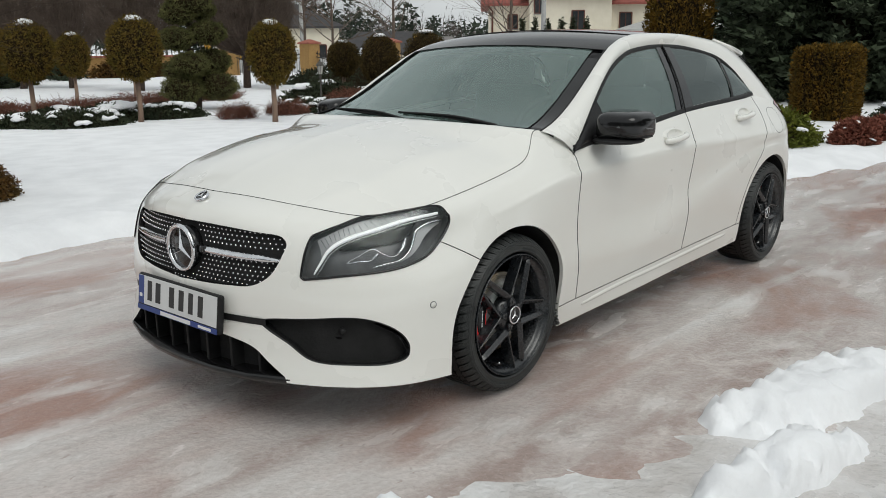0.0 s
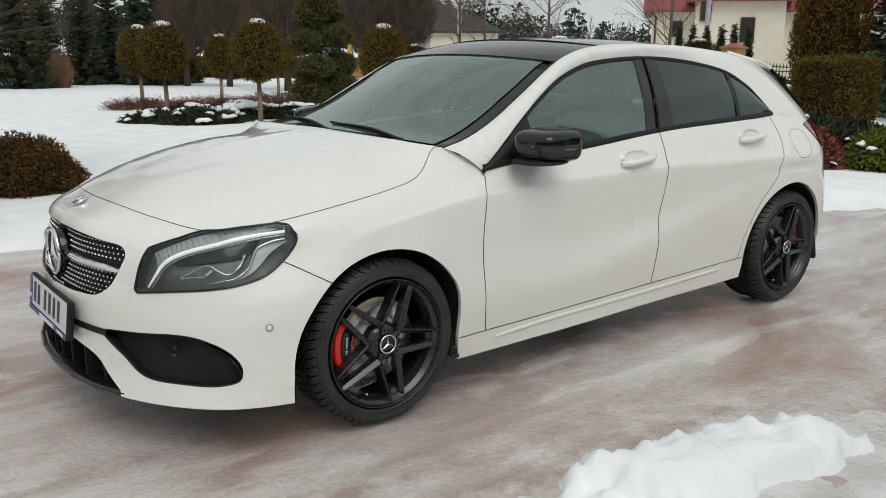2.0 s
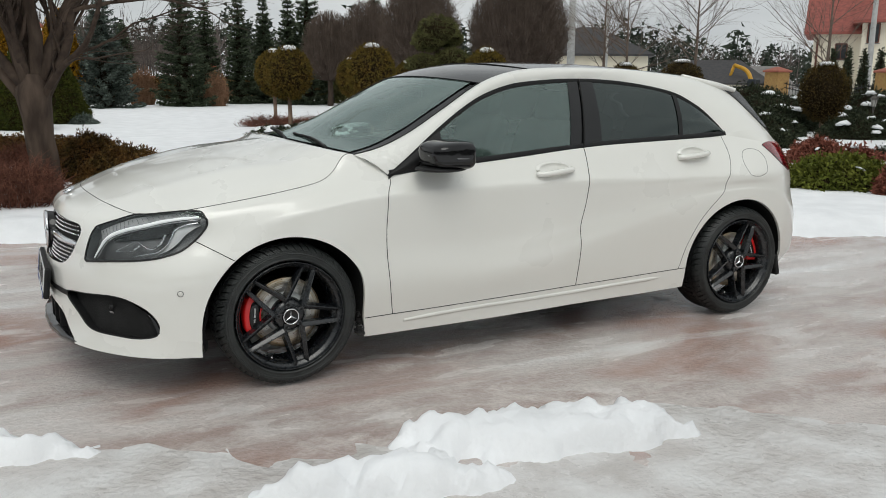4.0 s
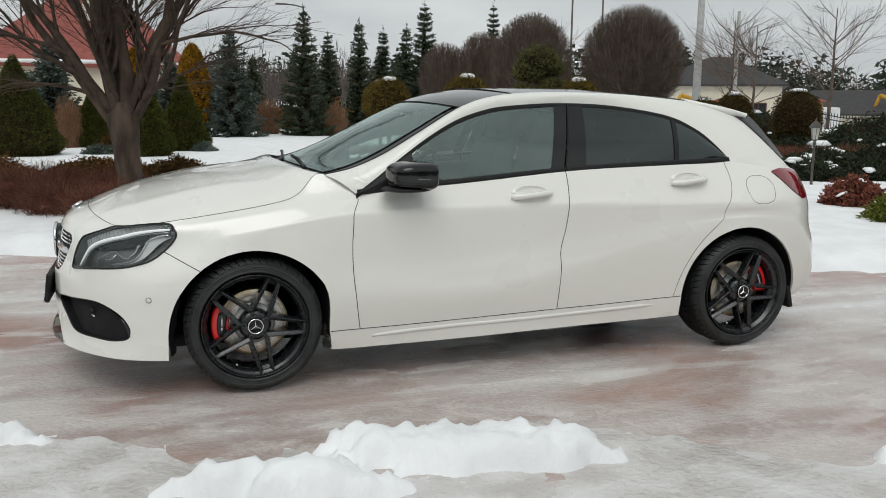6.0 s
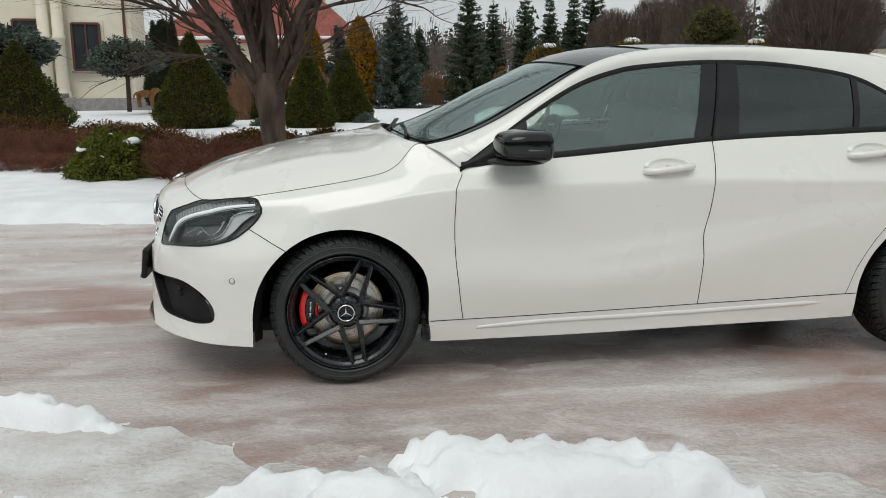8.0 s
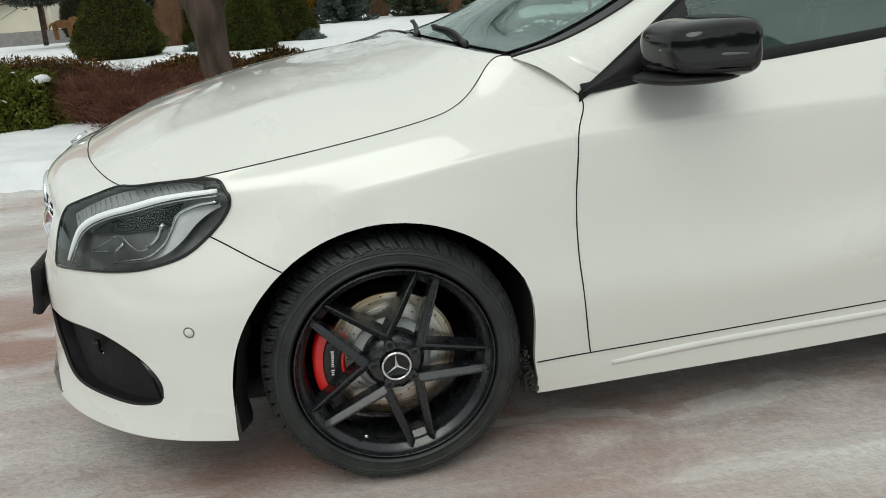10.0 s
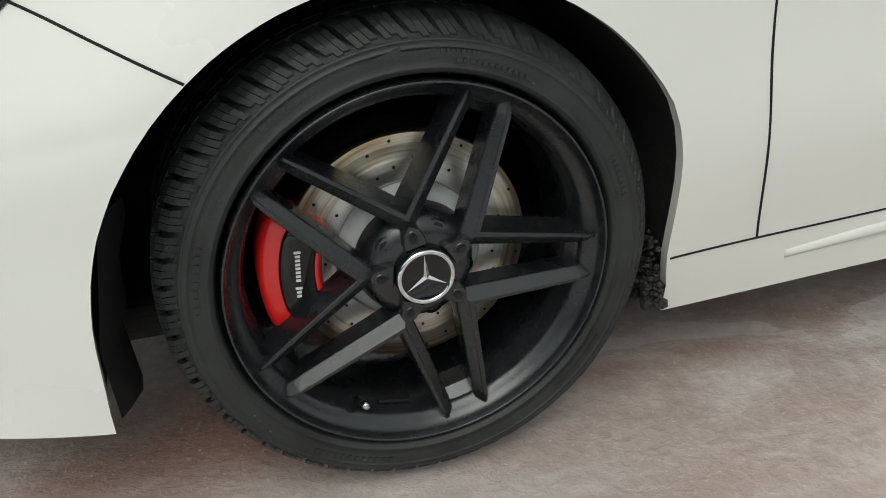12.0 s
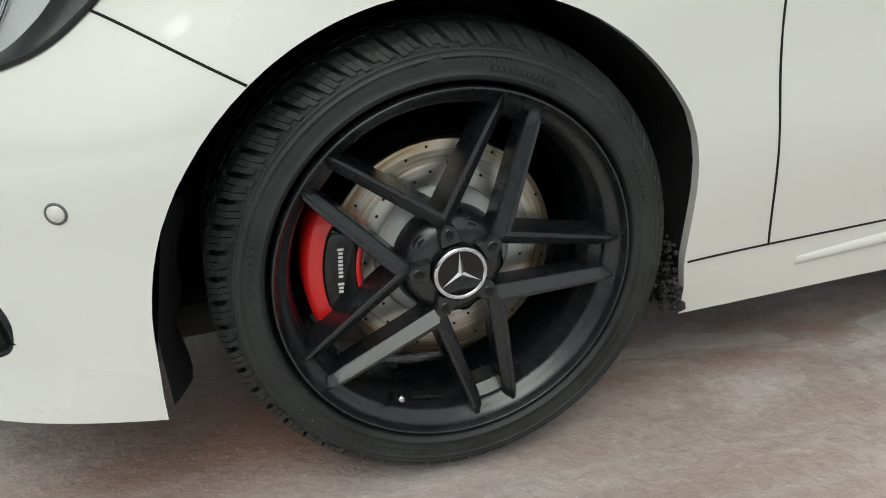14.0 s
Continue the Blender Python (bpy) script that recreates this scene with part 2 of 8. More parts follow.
INK = mat("printed_black", (0.02, 0.02, 0.02), 0.5)
INK_WHITE = mat("printed_white", (0.72, 0.72, 0.72), 0.5)
SEAT_CLOTH = mat("dark_seat_cloth", (0.020, 0.021, 0.022), 0.8, col2=(0.034, 0.034, 0.035), scale=60, bump=0.2, bscale=400)
HEADLINER = mat("grey_headliner", (0.30, 0.30, 0.29), 0.9, col2=(0.26, 0.26, 0.25), scale=50)
WINDSCREEN = glass("windscreen_glass", (0.66, 0.79, 0.74), 1.42, 0.16)
SIDE_GLASS = glass("side_glass", (0.62, 0.77, 0.71), 1.34, 0.12)
PRIVACY = glass("tinted_privacy_glass", (0.06, 0.07, 0.075), 1.16, 0.015)
CLEAR = glass("clear_lamp_cover", (0.95, 0.955, 0.96), 0.92, 0.004)
DRL = glow("white_light_guide", (0.92, 0.93, 0.94), 0.30)
SNOW = mat("old_snow", (0.90, 0.91, 0.93), 0.75, col2=(0.80, 0.81, 0.83), scale=3.0, detail=10, bump=0.75, bscale=24, spec=0.25)
ICE = ice_material()


SLUSH = mat("grey_refrozen_slush", (0.50, 0.470, 0.452), 0.28, col2=(0.70, 0.692, 0.688), scale=4.5, detail=12, rvar=0.15, bump=0.9, bscale=34, spec=0.5)
# ---- mesh helpers ----
def mesh_ob(name, verts, faces, material, parent=None, label="", smooth=True, slots=None):
    """One mesh object out of arrays of places and faces; slots: a material number for each face."""
    me = bpy.data.meshes.new(name)
    me.from_pydata([tuple(map(float, v)) for v in verts], [], [tuple(map(int, f)) for f in faces])
    for m in material if isinstance(material, (list, tuple)) else [material]:
        me.materials.append(m)
    if slots is not None:
        me.polygons.foreach_set("material_index", np.asarray(slots, dtype=np.int32))
    me.polygons.foreach_set("use_smooth", np.full(len(me.polygons), smooth, dtype=bool))
    me.update()
    ob = new(name, me)
    ob.parent = parent
    return tagged(ob, label)


def part(name, bm, material, parent, label="", smooth=False):
    """A bmesh as one mesh object under a thing or a part."""
    me = bpy.data.meshes.new(name)
    bmesh.ops.recalc_face_normals(bm, faces=bm.faces)
    bm.to_mesh(me)
    bm.free()
    me.materials.append(material)
    me.polygons.foreach_set("use_smooth", np.full(len(me.polygons), smooth, dtype=bool))
    ob = new(name, me)
    ob.parent = parent
    return tagged(ob, label)


def thing(name, place=(0, 0, 0), turn=0.0, label="", category="", group="", kind=""):
    ob = new(name)
    ob.matrix_basis = pose(*place, 0, 0, turn)
    ob.empty_display_size = 0.1
    return tagged(ob, label, category, group, kind)


def box(bm, centre, size, bevel=0.0, turn=None, segs=2):
    g = bmesh.ops.create_cube(bm, size=1.0)
    m = Matrix.Translation(centre) @ (turn or Matrix.Identity(4)) @ Matrix.Diagonal((*size, 1))
    bmesh.ops.transform(bm, matrix=m, verts=g["verts"])
    if bevel:
        edges = list({e for v in g["verts"] for e in v.link_edges})
        bmesh.ops.bevel(bm, geom=edges, offset=bevel, segments=segs, profile=0.5, affect="EDGES", clamp_overlap=True)


def lathe(prof, segs=64, axis="y", closed=False):
    """Turns a profile of (radius, along) round an axis. Returns places and faces."""
    prof = np.asarray(prof, float)
    a = np.linspace(0, 2 * np.pi, segs, endpoint=False)
    r, h = prof[:, 0][None], prof[:, 1][None]
    c, s = np.cos(a)[:, None], np.sin(a)[:, None]
    if axis == "y":
        v = np.stack([r * c, np.repeat(h, segs, 0), r * s], -1)
    elif axis == "z":
        v = np.stack([r * c, r * s, np.repeat(h, segs, 0)], -1)
    else:
        v = np.stack([np.repeat(h, segs, 0), r * c, r * s], -1)
    k = prof.shape[0]
    f = []
    for i in range(segs):
        j = (i + 1) % segs
        for q in range(k if closed else k - 1):
            w = (q + 1) % k
            f.append((i * k + q, j * k + q, j * k + w, i * k + w))
    return v.reshape(-1, 3), f


def grid_faces(m, n, flip=False):
    i, j = np.meshgrid(np.arange(m - 1), np.arange(n - 1), indexing="ij")
    a = (i * n + j).ravel()
    q = np.stack([a, a + n, a + n + 1, a + 1], 1)
    return q[:, ::-1] if flip else q


def spline(vals, n=None, t=None, knots=None):
    """A smooth curve through the rows of vals, at n even steps or at the parameters t."""
    vals = np.asarray(vals, float)
    if knots is None:
        d = np.linalg.norm(np.diff(vals.reshape(len(vals), -1), axis=0), axis=1)
        knots = np.r_[0, np.cumsum(np.maximum(d, 1e-6))]
    k = np.asarray(knots, float)
    if t is None:
        t = np.linspace(k[0], k[-1], n)
    t = np.clip(np.asarray(t, float), k[0], k[-1])
    h = np.diff(k)
    sh = (len(h),) + (1,) * (vals.ndim - 1)
    s = np.diff(vals, axis=0) / h.reshape(sh)
    m = np.empty_like(vals)
    m[0], m[-1] = s[0], s[-1]
    if len(vals) > 2:
        w0, w1 = (h[1:] / (h[1:] + h[:-1])).reshape((-1,) + sh[1:]), (h[:-1] / (h[1:] + h[:-1])).reshape((-1,) + sh[1:])
        m[1:-1] = w0 * s[:-1] + w1 * s[1:]
    i = np.clip(np.searchsorted(k, t, side="right") - 1, 0, len(h) - 1)
    u = ((t - k[i]) / h[i]).reshape((-1,) + (1,) * (vals.ndim - 1))
    hh = h[i].reshape(u.shape)
    return (2 * u**3 - 3 * u**2 + 1) * vals[i] + (u**3 - 2 * u**2 + u) * hh * m[i] + (-2 * u**3 + 3 * u**2) * vals[i + 1] + (u**3 - u**2) * hh * m[i + 1]


def tube_arrays(path, radius, sides=6, caps=True):
    """A round bar along a path; radius is one number or one for each place."""
    p = np.asarray(path, float)
    n = len(p)
    r = np.broadcast_to(np.asarray(radius, float), (n,))
    d = np.gradient(p, axis=0)
    d /= np.linalg.norm(d, axis=1)[:, None] + 1e-12
    ref = np.array([0, 0, 1.0]) if abs(d[0][2]) < 0.9 else np.array([1.0, 0, 0])
    a = np.cross(d, ref)
    a /= np.linalg.norm(a, axis=1)[:, None] + 1e-9
    b = np.cross(d, a)
    w = np.linspace(0, 2 * np.pi, sides, endpoint=False)
    v = p[:, None] + r[:, None, None] * (np.cos(w)[None, :, None] * a[:, None] + np.sin(w)[None, :, None] * b[:, None])
    f = [(i * sides + j, (i + 1) * sides + j, (i + 1) * sides + (j + 1) % sides, i * sides + (j + 1) % sides) for i in range(n - 1) for j in range(sides)]
    if caps:
        f += [tuple(range(sides)), tuple(range((n - 1) * sides, n * sides))[::-1]]
    return v.reshape(-1, 3), f


def join_arrays(items):
    vs, fs, k = [], [], 0
    for v, f in items:
        vs.append(np.asarray(v, float))
        fs += [tuple(int(a) + k for a in q) for q in f]
        k += len(v)
    return np.concatenate(vs), fs


def tube(name, path, radius, material, parent, label="", sides=6):
    return mesh_ob(name, *tube_arrays(path, radius, sides), material, parent, label)


def coons(c0, c1, d0, d1, m, n):
    """A patch between four edges: c0, c1 run across (n steps), d0, d1 along (m steps)."""
    u, w = np.linspace(0, 1, m)[:, None, None], np.linspace(0, 1, n)[None, :, None]
    c0, c1, d0, d1 = (np.asarray(c, float) for c in (c0, c1, d0, d1))
    ruled = (1 - u) * c0[None] + u * c1[None] + (1 - w) * d0[:, None] + w * d1[:, None]
    return ruled - ((1 - u) * (1 - w) * c0[0] + (1 - u) * w * c0[-1] + u * (1 - w) * c1[0] + u * w * c1[-1])


def patch(name, p, material, parent, label="", flip=False):
    return mesh_ob(name, p.reshape(-1, 3), grid_faces(p.shape[0], p.shape[1], flip), material, parent, label)


MIRROR = np.array([1.0, -1.0, 1.0])

# ---- ground: snow sheet to the horizon, icy drive laid through it ----


def fbm(x, y, s, oct=4, seed=0.0):
    out = np.zeros(x.shape)
    amp, tot = 1.0, 0.0
    for o in range(oct):
        f = s * 2**o
        out += amp * np.array([noise.noise((a * f + seed, b * f - seed, seed * 1.7 + o)) for a, b in zip(x.ravel(), y.ravel())]).reshape(x.shape)
        tot += amp
        amp *= 0.5
    return out / tot


def graded(core0, core1, step, far, grow=1.28):
    v = list(np.arange(core0, core1 + 1e-6, step))
    d, lo, hi = step, [], []
    a, b = core0, core1
    while b < far:
        d *= grow
        b += d
        a -= d
        hi.append(b)
        lo.append(a)
    return np.array(lo[::-1] + v + hi)


def snow_height(x, y):
    """Height of the snow: below zero where the drive shows."""
    near = -1.30 - 0.31 * x
    far = np.interp(x, [-30, -2.6, -1.8, -.86, -.4, .55, 2.5, 4.76, 5.5, 6.1, 8.3, 30], [5.5, 3.58, 3.4, 3.1, 3.03, 3.04, 2.1, .88, .64, .3, -.22, -6.5])
    n1 = fbm(x, y, 1.4, 4, 3.1)
    n2 = fbm(x, y, 5.0, 3, 7.7)
    d_far = y - far + 0.22 * n1
    lawn = np.clip(d_far / 0.45, 0, 1)
    h_far = -0.03 + 0.12 * lawn**0.6 + 0.05 * np.exp(-((d_far - 0.35) / 0.3) ** 2) + 0.035 * n2 * np.clip(lawn * 3, 0, 1) * np.exp(-np.clip(d_far, 0, 9) / 2.5)
    d_near = near - y
    patchy = fbm(x, y, 0.9, 3, 12.3)
    n3 = fbm(x, y, 13.0, 2, 21.0)
    lump = lambda cx, cd, wx, wd: np.exp(-(((x - cx) / wx) ** 2) - ((d_near - cd) / wd) ** 2)
    blob = lump(0.75, 0.30, 0.75, 0.25) + 0.9 * lump(-1.15, 0.16, 0.50, 0.16) + 0.8 * lump(-0.05, 0.66, 0.55, 0.14) + 0.9 * lump(2.6, 0.40, 0.65, 0.28) + 0.6 * lump(-1.2, 0.75, 0.6, 0.15)
    blob = blob + 0.26 * n1 + 0.22 * n2
    body = np.clip((blob - 0.44 + 0.12 * n3) / 0.34, 0, 1)
    body = body * body * (3 - 2 * body)
    deep = np.clip((d_near - 1.75 + 0.4 * n1) / 0.25, 0, 1)
    full = np.clip(body + deep, 0, 1)
    hole = np.clip((np.abs(n2 + 0.5 * n1) - 0.34) / 0.12, 0, 1)
    crust = 0.070 + 0.045 * n1 + 0.045 * np.clip(0.5 - np.abs(n2) * 1.6, -0.2, 0.5) + 0.030 * n3 + 0.05 * np.clip(blob - 0.6, 0, 0.6) - 0.05 * hole
    h_near = -0.050 + full * (0.05 + crust)
    h = np.where(y > (near + far) / 2, h_far, h_near)
    return h


gx = graded(-2.2, 3.8, 0.024, 2600)
gy_n = np.concatenate([graded(-2.7, -0.9, 0.04, 0)[0:0], np.arange(-2.75, -0.75, 0.021), np.arange(-0.75, 1.9, 0.25), np.arange(1.9, 4.2, 0.08)])
lo, hi, d, a, b = [], [], 0.1, gy_n[0], gy_n[-1]
while b < 2600:
    d *= 1.26
    a -= d
    b += d
    lo.append(a)
    hi.append(b)
gyv = np.concatenate([lo[::-1], gy_n, hi])
X, Y = np.meshgrid(gx, gyv, indexing="ij")
Z = snow_height(X, Y)
far_d = np.hypot(X - 2, Y - 2)
Z += np.clip((far_d - 45) / 60, 0, 1) * -1.2
ground = mesh_ob("ground", np.stack([X, Y, Z], -1).reshape(-1, 3), grid_faces(*X.shape), SNOW, None)
tagged(ground, "old white snow lying over the garden", "ground", kind="structure")
rx = np.concatenate([np.arange(-40, -3, 1.0), np.arange(-3, 6, 0.12), np.arange(6, 60, 1.0)])
ry = np.concatenate([np.arange(-6.0, 6.01, 0.14)])
RX, RY = np.meshgrid(rx, ry, indexing="ij")
wv = fbm(RX, RY, 0.8, 3, 5.0) * 0.006
road = mesh_ob("driveway", np.stack([RX, RY - 0.30 * RX, wv - 0.002 - 0.008 * np.clip(np.abs(RY) - 4, 0, 9)], -1).reshape(-1, 3), grid_faces(*RX.shape), ICE, None)
tagged(road, "wet trodden ice over reddish paving with wheel tracks", "driveway", kind="structure")

# thin refrozen slush round the lumps
SX, SY = np.meshgrid(np.arange(-3.2, 5.6, 0.032), np.arange(0.0, 2.4, 0.032), indexing="ij")
YY = -1.30 - 0.31 * SX - SY
sl = fbm(SX, YY, 1.1, 4, 33.0) * 0.5 + 0.16 * fbm(SX, YY, 5.0, 3, 41.0)
SZ = -0.014 + 0.024 * np.clip(SY / 0.9, 0, 1) ** 0.7 + 0.040 * sl
SZ -= 0.06 * np.clip((-2.2 - SX) / 1.0, 0, 1) + 0.06 * np.clip((SX - 4.6) / 1.0, 0, 1)
SZ = np.where(SZ > 0.004, 0.004 + (SZ - 0.004) * 0.45, SZ)
slush = mesh_ob("slush", np.stack([SX, YY, SZ], -1).reshape(-1, 3), grid_faces(*SX.shape), SLUSH, None)
tagged(slush, "grey refrozen slush along the edge of the drive", "slush", kind="structure")
# ---- the car: nose towards -x, its left side towards -y; front axle at x = 0 ----
car = thing("car", label="white five-door hatchback with black wheels parked on ice", category="car")
AXLE = 2.699
TYRE_R = 0.3185

# plan outline from nose centre to tail centre
OX = [-0.945, -0.925, -0.865, -0.755, -0.61, -0.42, 0.0, 0.45, 0.62, 1.05, 1.6, 2.29, 2.70, 3.0, 3.2, 3.315, 3.345]
OY = [0.0, 0.25, 0.47, 0.66, 0.79, 0.868, 0.888, 0.878, 0.874, 0.87, 0.87, 0.88, 0.89, 0.855, 0.745, 0.40, 0.0]
OUT = np.stack([OX, OY], 1)
S_KNOTS = np.r_[0, np.cumsum(np.linalg.norm(np.diff(OUT, axis=0), axis=1))]
tang = np.gradient(OUT, S_KNOTS, axis=0)
tang[0], tang[-1] = (0, 1), (0, -1)
PLAN_N = np.stack([-tang[:, 1], tang[:, 0]], 1)
PLAN_N /= np.linalg.norm(PLAN_N, axis=1)[:, None]


def trim(p):
    """Last small corrections of lengths and heights along the car."""
    p = np.array(p, float)
    p[..., 0] += np.interp(p[..., 0], [-.95, -.4, 0, .5, 1.6, 2.3, 2.6, 2.85, 3.1, 3.4], [.022, .012, 0, -.011, -.015, -.008, .015, .05, .07, .08])
    p[..., 2] += np.interp(p[..., 2], [.2, .3, .6, .9, 1.05, 1.2, 1.43], [.004, 0, -.012, -.014, -.008, -.008, 0])
    return p


def row(z, inset):
    p = OUT - PLAN_N * np.array(inset)[:, None]
    p[0, 1] = p[-1, 1] = 0
    return trim(np.column_stack([p, z]))


BODY_ROWS = [
    row([.215, .215, .21, .20, .19, .185, .18, .162, .162, .165, .178, .197, .22, .25, .27, .28, .28], [-.01, -.02, -.03, -.02, -.01, .0, .03, .05, .05, .05, .05, .045, .04, .04, .05, .05, .05]),
    row([.30, .30, .29, .28, .27, .27, .265, .262, .263, .272, .288, .316, .33, .35, .36, .36, .36], [-.01, -.01, -.01, -.005, 0, 0, .01, .035, .036, .036, .034, .03, .01, .005, 0, 0, 0]),
    row([.40, .40, .40, .40, .40, .41, .43, .432, .43, .417, .505, .66, .70, .64, .55, .5, .5], [0, 0, 0, 0, 0, 0, .005, .012, .012, .008, .008, .005, 0, 0, 0, 0, 0]),
    row([.53, .53, .53, .53, .53, .55, .60, .61, .61, .61, .66, .75, .78, .75, .68, .62, .62], [.005, .005, .008, .008, .005, .0, .0, .014, .017, .018, .016, .010, .010, .012, .03, .02, .02]),
    row([.70, .70, .69, .68, .675, .69, .77, .835, .842, .852, .856, .845, .855, .86, .83, .80, .80], [.035, .035, .04, .045, .045, .05, .018, .004, .003, 0, 0, .008, .014, .03, .05, .06, .06]),
    trim(np.column_stack([
        [-.87, -.855, -.785, -.68, -.545, -.40, .06, .497, .62, 1.05, 1.62, 2.29, 2.62, 2.93, 3.1, 3.17, 3.19],
        [0, .245, .46, .615, .725, .80, .828, .81, .806, .80, .797, .778, .748, .765, .67, .38, 0],
        [.79, .785, .765, .752, .765, .775, .853, .918, .94, .973, 1.017, 1.043, 1.052, 1.0, .98, .97, .97]])),
    trim(np.column_stack([
        [-.765, -.75, -.70, -.602, -.50, -.40, .16, .37, .48, 1.05, 1.62, 2.29, 2.62, 2.90, 3.05, 3.11, 3.13],
        [0, .22, .45, .649, .725, .775, .775, .74, .792, .765, .76, .74, .715, .71, .63, .36, 0],
        [.838, .836, .818, .793, .803, .818, .903, 1.014, .948, .985, 1.03, 1.055, 1.062, 1.03, 1.02, 1.02, 1.02]])),
]
NS, NV = 440, 121
V_KNOTS = np.arange(len(BODY_ROWS), dtype=float)
LONG = [spline(r, knots=S_KNOTS, t=np.linspace(0, S_KNOTS[-1], NS)) for r in BODY_ROWS]
SHELL = np.swapaxes(spline(np.stack(LONG), knots=V_KNOTS, t=np.linspace(0, V_KNOTS[-1], NV)), 0, 1)
# a sharp crease along the doors and the front wing
L4 = np.stack(LONG)
crease = np.stack([L4[0], L4[1], L4[2], L4[3], L4[4] * 0.78 + L4[3] * 0.22, L4[4], L4[4] * 0.78 + L4[5] * 0.22, L4[5], L4[6]])
SHARP = np.swapaxes(spline(crease, knots=[0, 1, 2, 3, 3.78, 4, 4.22, 5, 6], t=np.linspace(0, V_KNOTS[-1], NV)), 0, 1)
wx = np.interp(L4[4][:, 0], [-.3, .2, 2.2, 2.75], [0, 1, 1, 0])[:, None, None] * (L4[4][:, 1] > 0.5)[:, None, None]
SHELL = SHELL * (1 - wx) + SHARP * wx


def shell_at(g):
    """Places on the shell at fractional grid positions (i, j)."""
    g = np.asarray(g, float)
    i, j = np.clip(g[:, 0], 0, NS - 1.001), np.clip(g[:, 1], 0, NV - 1.001)
    a, b = i.astype(int), j.astype(int)
    u, w = (i - a)[:, None], (j - b)[:, None]
    return (1 - u) * (1 - w) * SHELL[a, b] + u * (1 - w) * SHELL[a + 1, b] + (1 - u) * w * SHELL[a, b + 1] + u * w * SHELL[a + 1, b + 1]


def shell_normal(g, e=1.0):
    g = np.asarray(g, float)
    du = shell_at(g + [e, 0]) - shell_at(g - [e, 0])
    dv = shell_at(g + [0, e]) - shell_at(g - [0, e])
    n = np.cross(dv, du)
    return n / (np.linalg.norm(n, axis=1)[:, None] + 1e-12)


def on_shell(points, plane=None, final=False):
    """Grid positions of the shell nearest to given places; plane: coordinates to compare, such as (0, 2) for a side view."""
    out = []
    for p in points:
        p = np.asarray(p, float)
        if plane:
            half = SHELL[NS // 11 :] if plane == (0, 2) else SHELL[: NS // 3]
            off = NS // 11 if plane == (0, 2) else 0
            d = np.linalg.norm(half[..., plane] - p, axis=-1)
        else:
            p = p if final else trim(p)
            half, off = SHELL, 0
            d = np.linalg.norm(half - p, axis=-1)
        i, j = np.unravel_index(np.argmin(d), d.shape)
        best = np.array([i + off, j], float)
        for step in (0.5, 0.25, 0.12, 0.06):
            for _ in range(4):
                cand = best + step * np.array([(a, b) for a in (-1, 0, 1) for b in (-1, 0, 1)])
                q = shell_at(cand)
                dd = np.linalg.norm((q[:, list(plane)] if plane else q) - p, axis=-1)
                best = cand[np.argmin(dd)]
        out.append(best)
    return np.array(out)


def closed_curve(g, n=160):
    """A smooth closed outline; a place given twice stays a sharp corner."""
    g = np.asarray(g, float)
    corners = [i for i in range(len(g)) if np.allclose(g[i], g[(i + 1) % len(g)])]
    if not corners:
        m = len(g)
        e = np.concatenate([g[-3:], g, g[:3]])
        k = np.r_[0, np.cumsum(np.linalg.norm(np.diff(e, axis=0), axis=1) + 1e-6)]
        return spline(e, knots=k, t=np.linspace(k[3], k[3 + m], n, endpoint=False))
    g = np.roll(g, -(corners[0] + 1), axis=0)
    out, run = [], [g[0]]
    for i in range(1, len(g) + 1):
        q = g[i % len(g)]
        if i < len(g) and np.allclose(q, run[-1]):
            if len(run) > 1:
                out.append(spline(np.array(run), n=max(4, n * len(run) // len(g)))[:-1])
            run = [q]
        else:
            if i < len(g):
                run.append(q)
    run.append(g[0])
    if len(run) > 1 and not np.allclose(run[-1], run[-2]):
        out.append(spline(np.array(run), n=max(4, n * len(run) // len(g)))[:-1])
    elif len(run) > 2:
        out.append(spline(np.array(run[:-1]), n=max(4, n * len(run) // len(g)))[:-1])
    return np.concatenate(out)


def inside(poly, pts):
    x, y = pts[:, 0], pts[:, 1]
    res = np.zeros(len(pts), bool)
    a = poly
    b = np.roll(poly, -1, axis=0)
    for (x0, y0), (x1, y1) in zip(a, b):
        if y0 == y1:
            continue
        c = ((y0 > y) != (y1 > y)) & (x < (x1 - x0) * (y - y0) / (y1 - y0) + x0)
        res ^= c
    return res


def nearest_on(poly, p):
    a, b = poly, np.roll(poly, -1, axis=0)
    ab = b - a
    t = np.clip(((p - a) * ab).sum(1) / ((ab**2).sum(1) + 1e-12), 0, 1)
    q = a + t[:, None] * ab
    return q[np.argmin(((q - p) ** 2).sum(1))]


def arc(cx, cz, r, a0, a1, n):
    w = np.radians(np.linspace(a0, a1, n))
    return [(cx + r * math.cos(k), cz + r * math.sin(k)) for k in w]


# outlines of openings and panels
ARCH_F = (0.0, 0.290, 0.385)
ARCH_R = (2.682, 0.312, 0.376)
out_side = lambda pts: on_shell(pts, (0, 2))
low = lambda g, di=0.0: np.array([[g[0] + di, -3.0]])


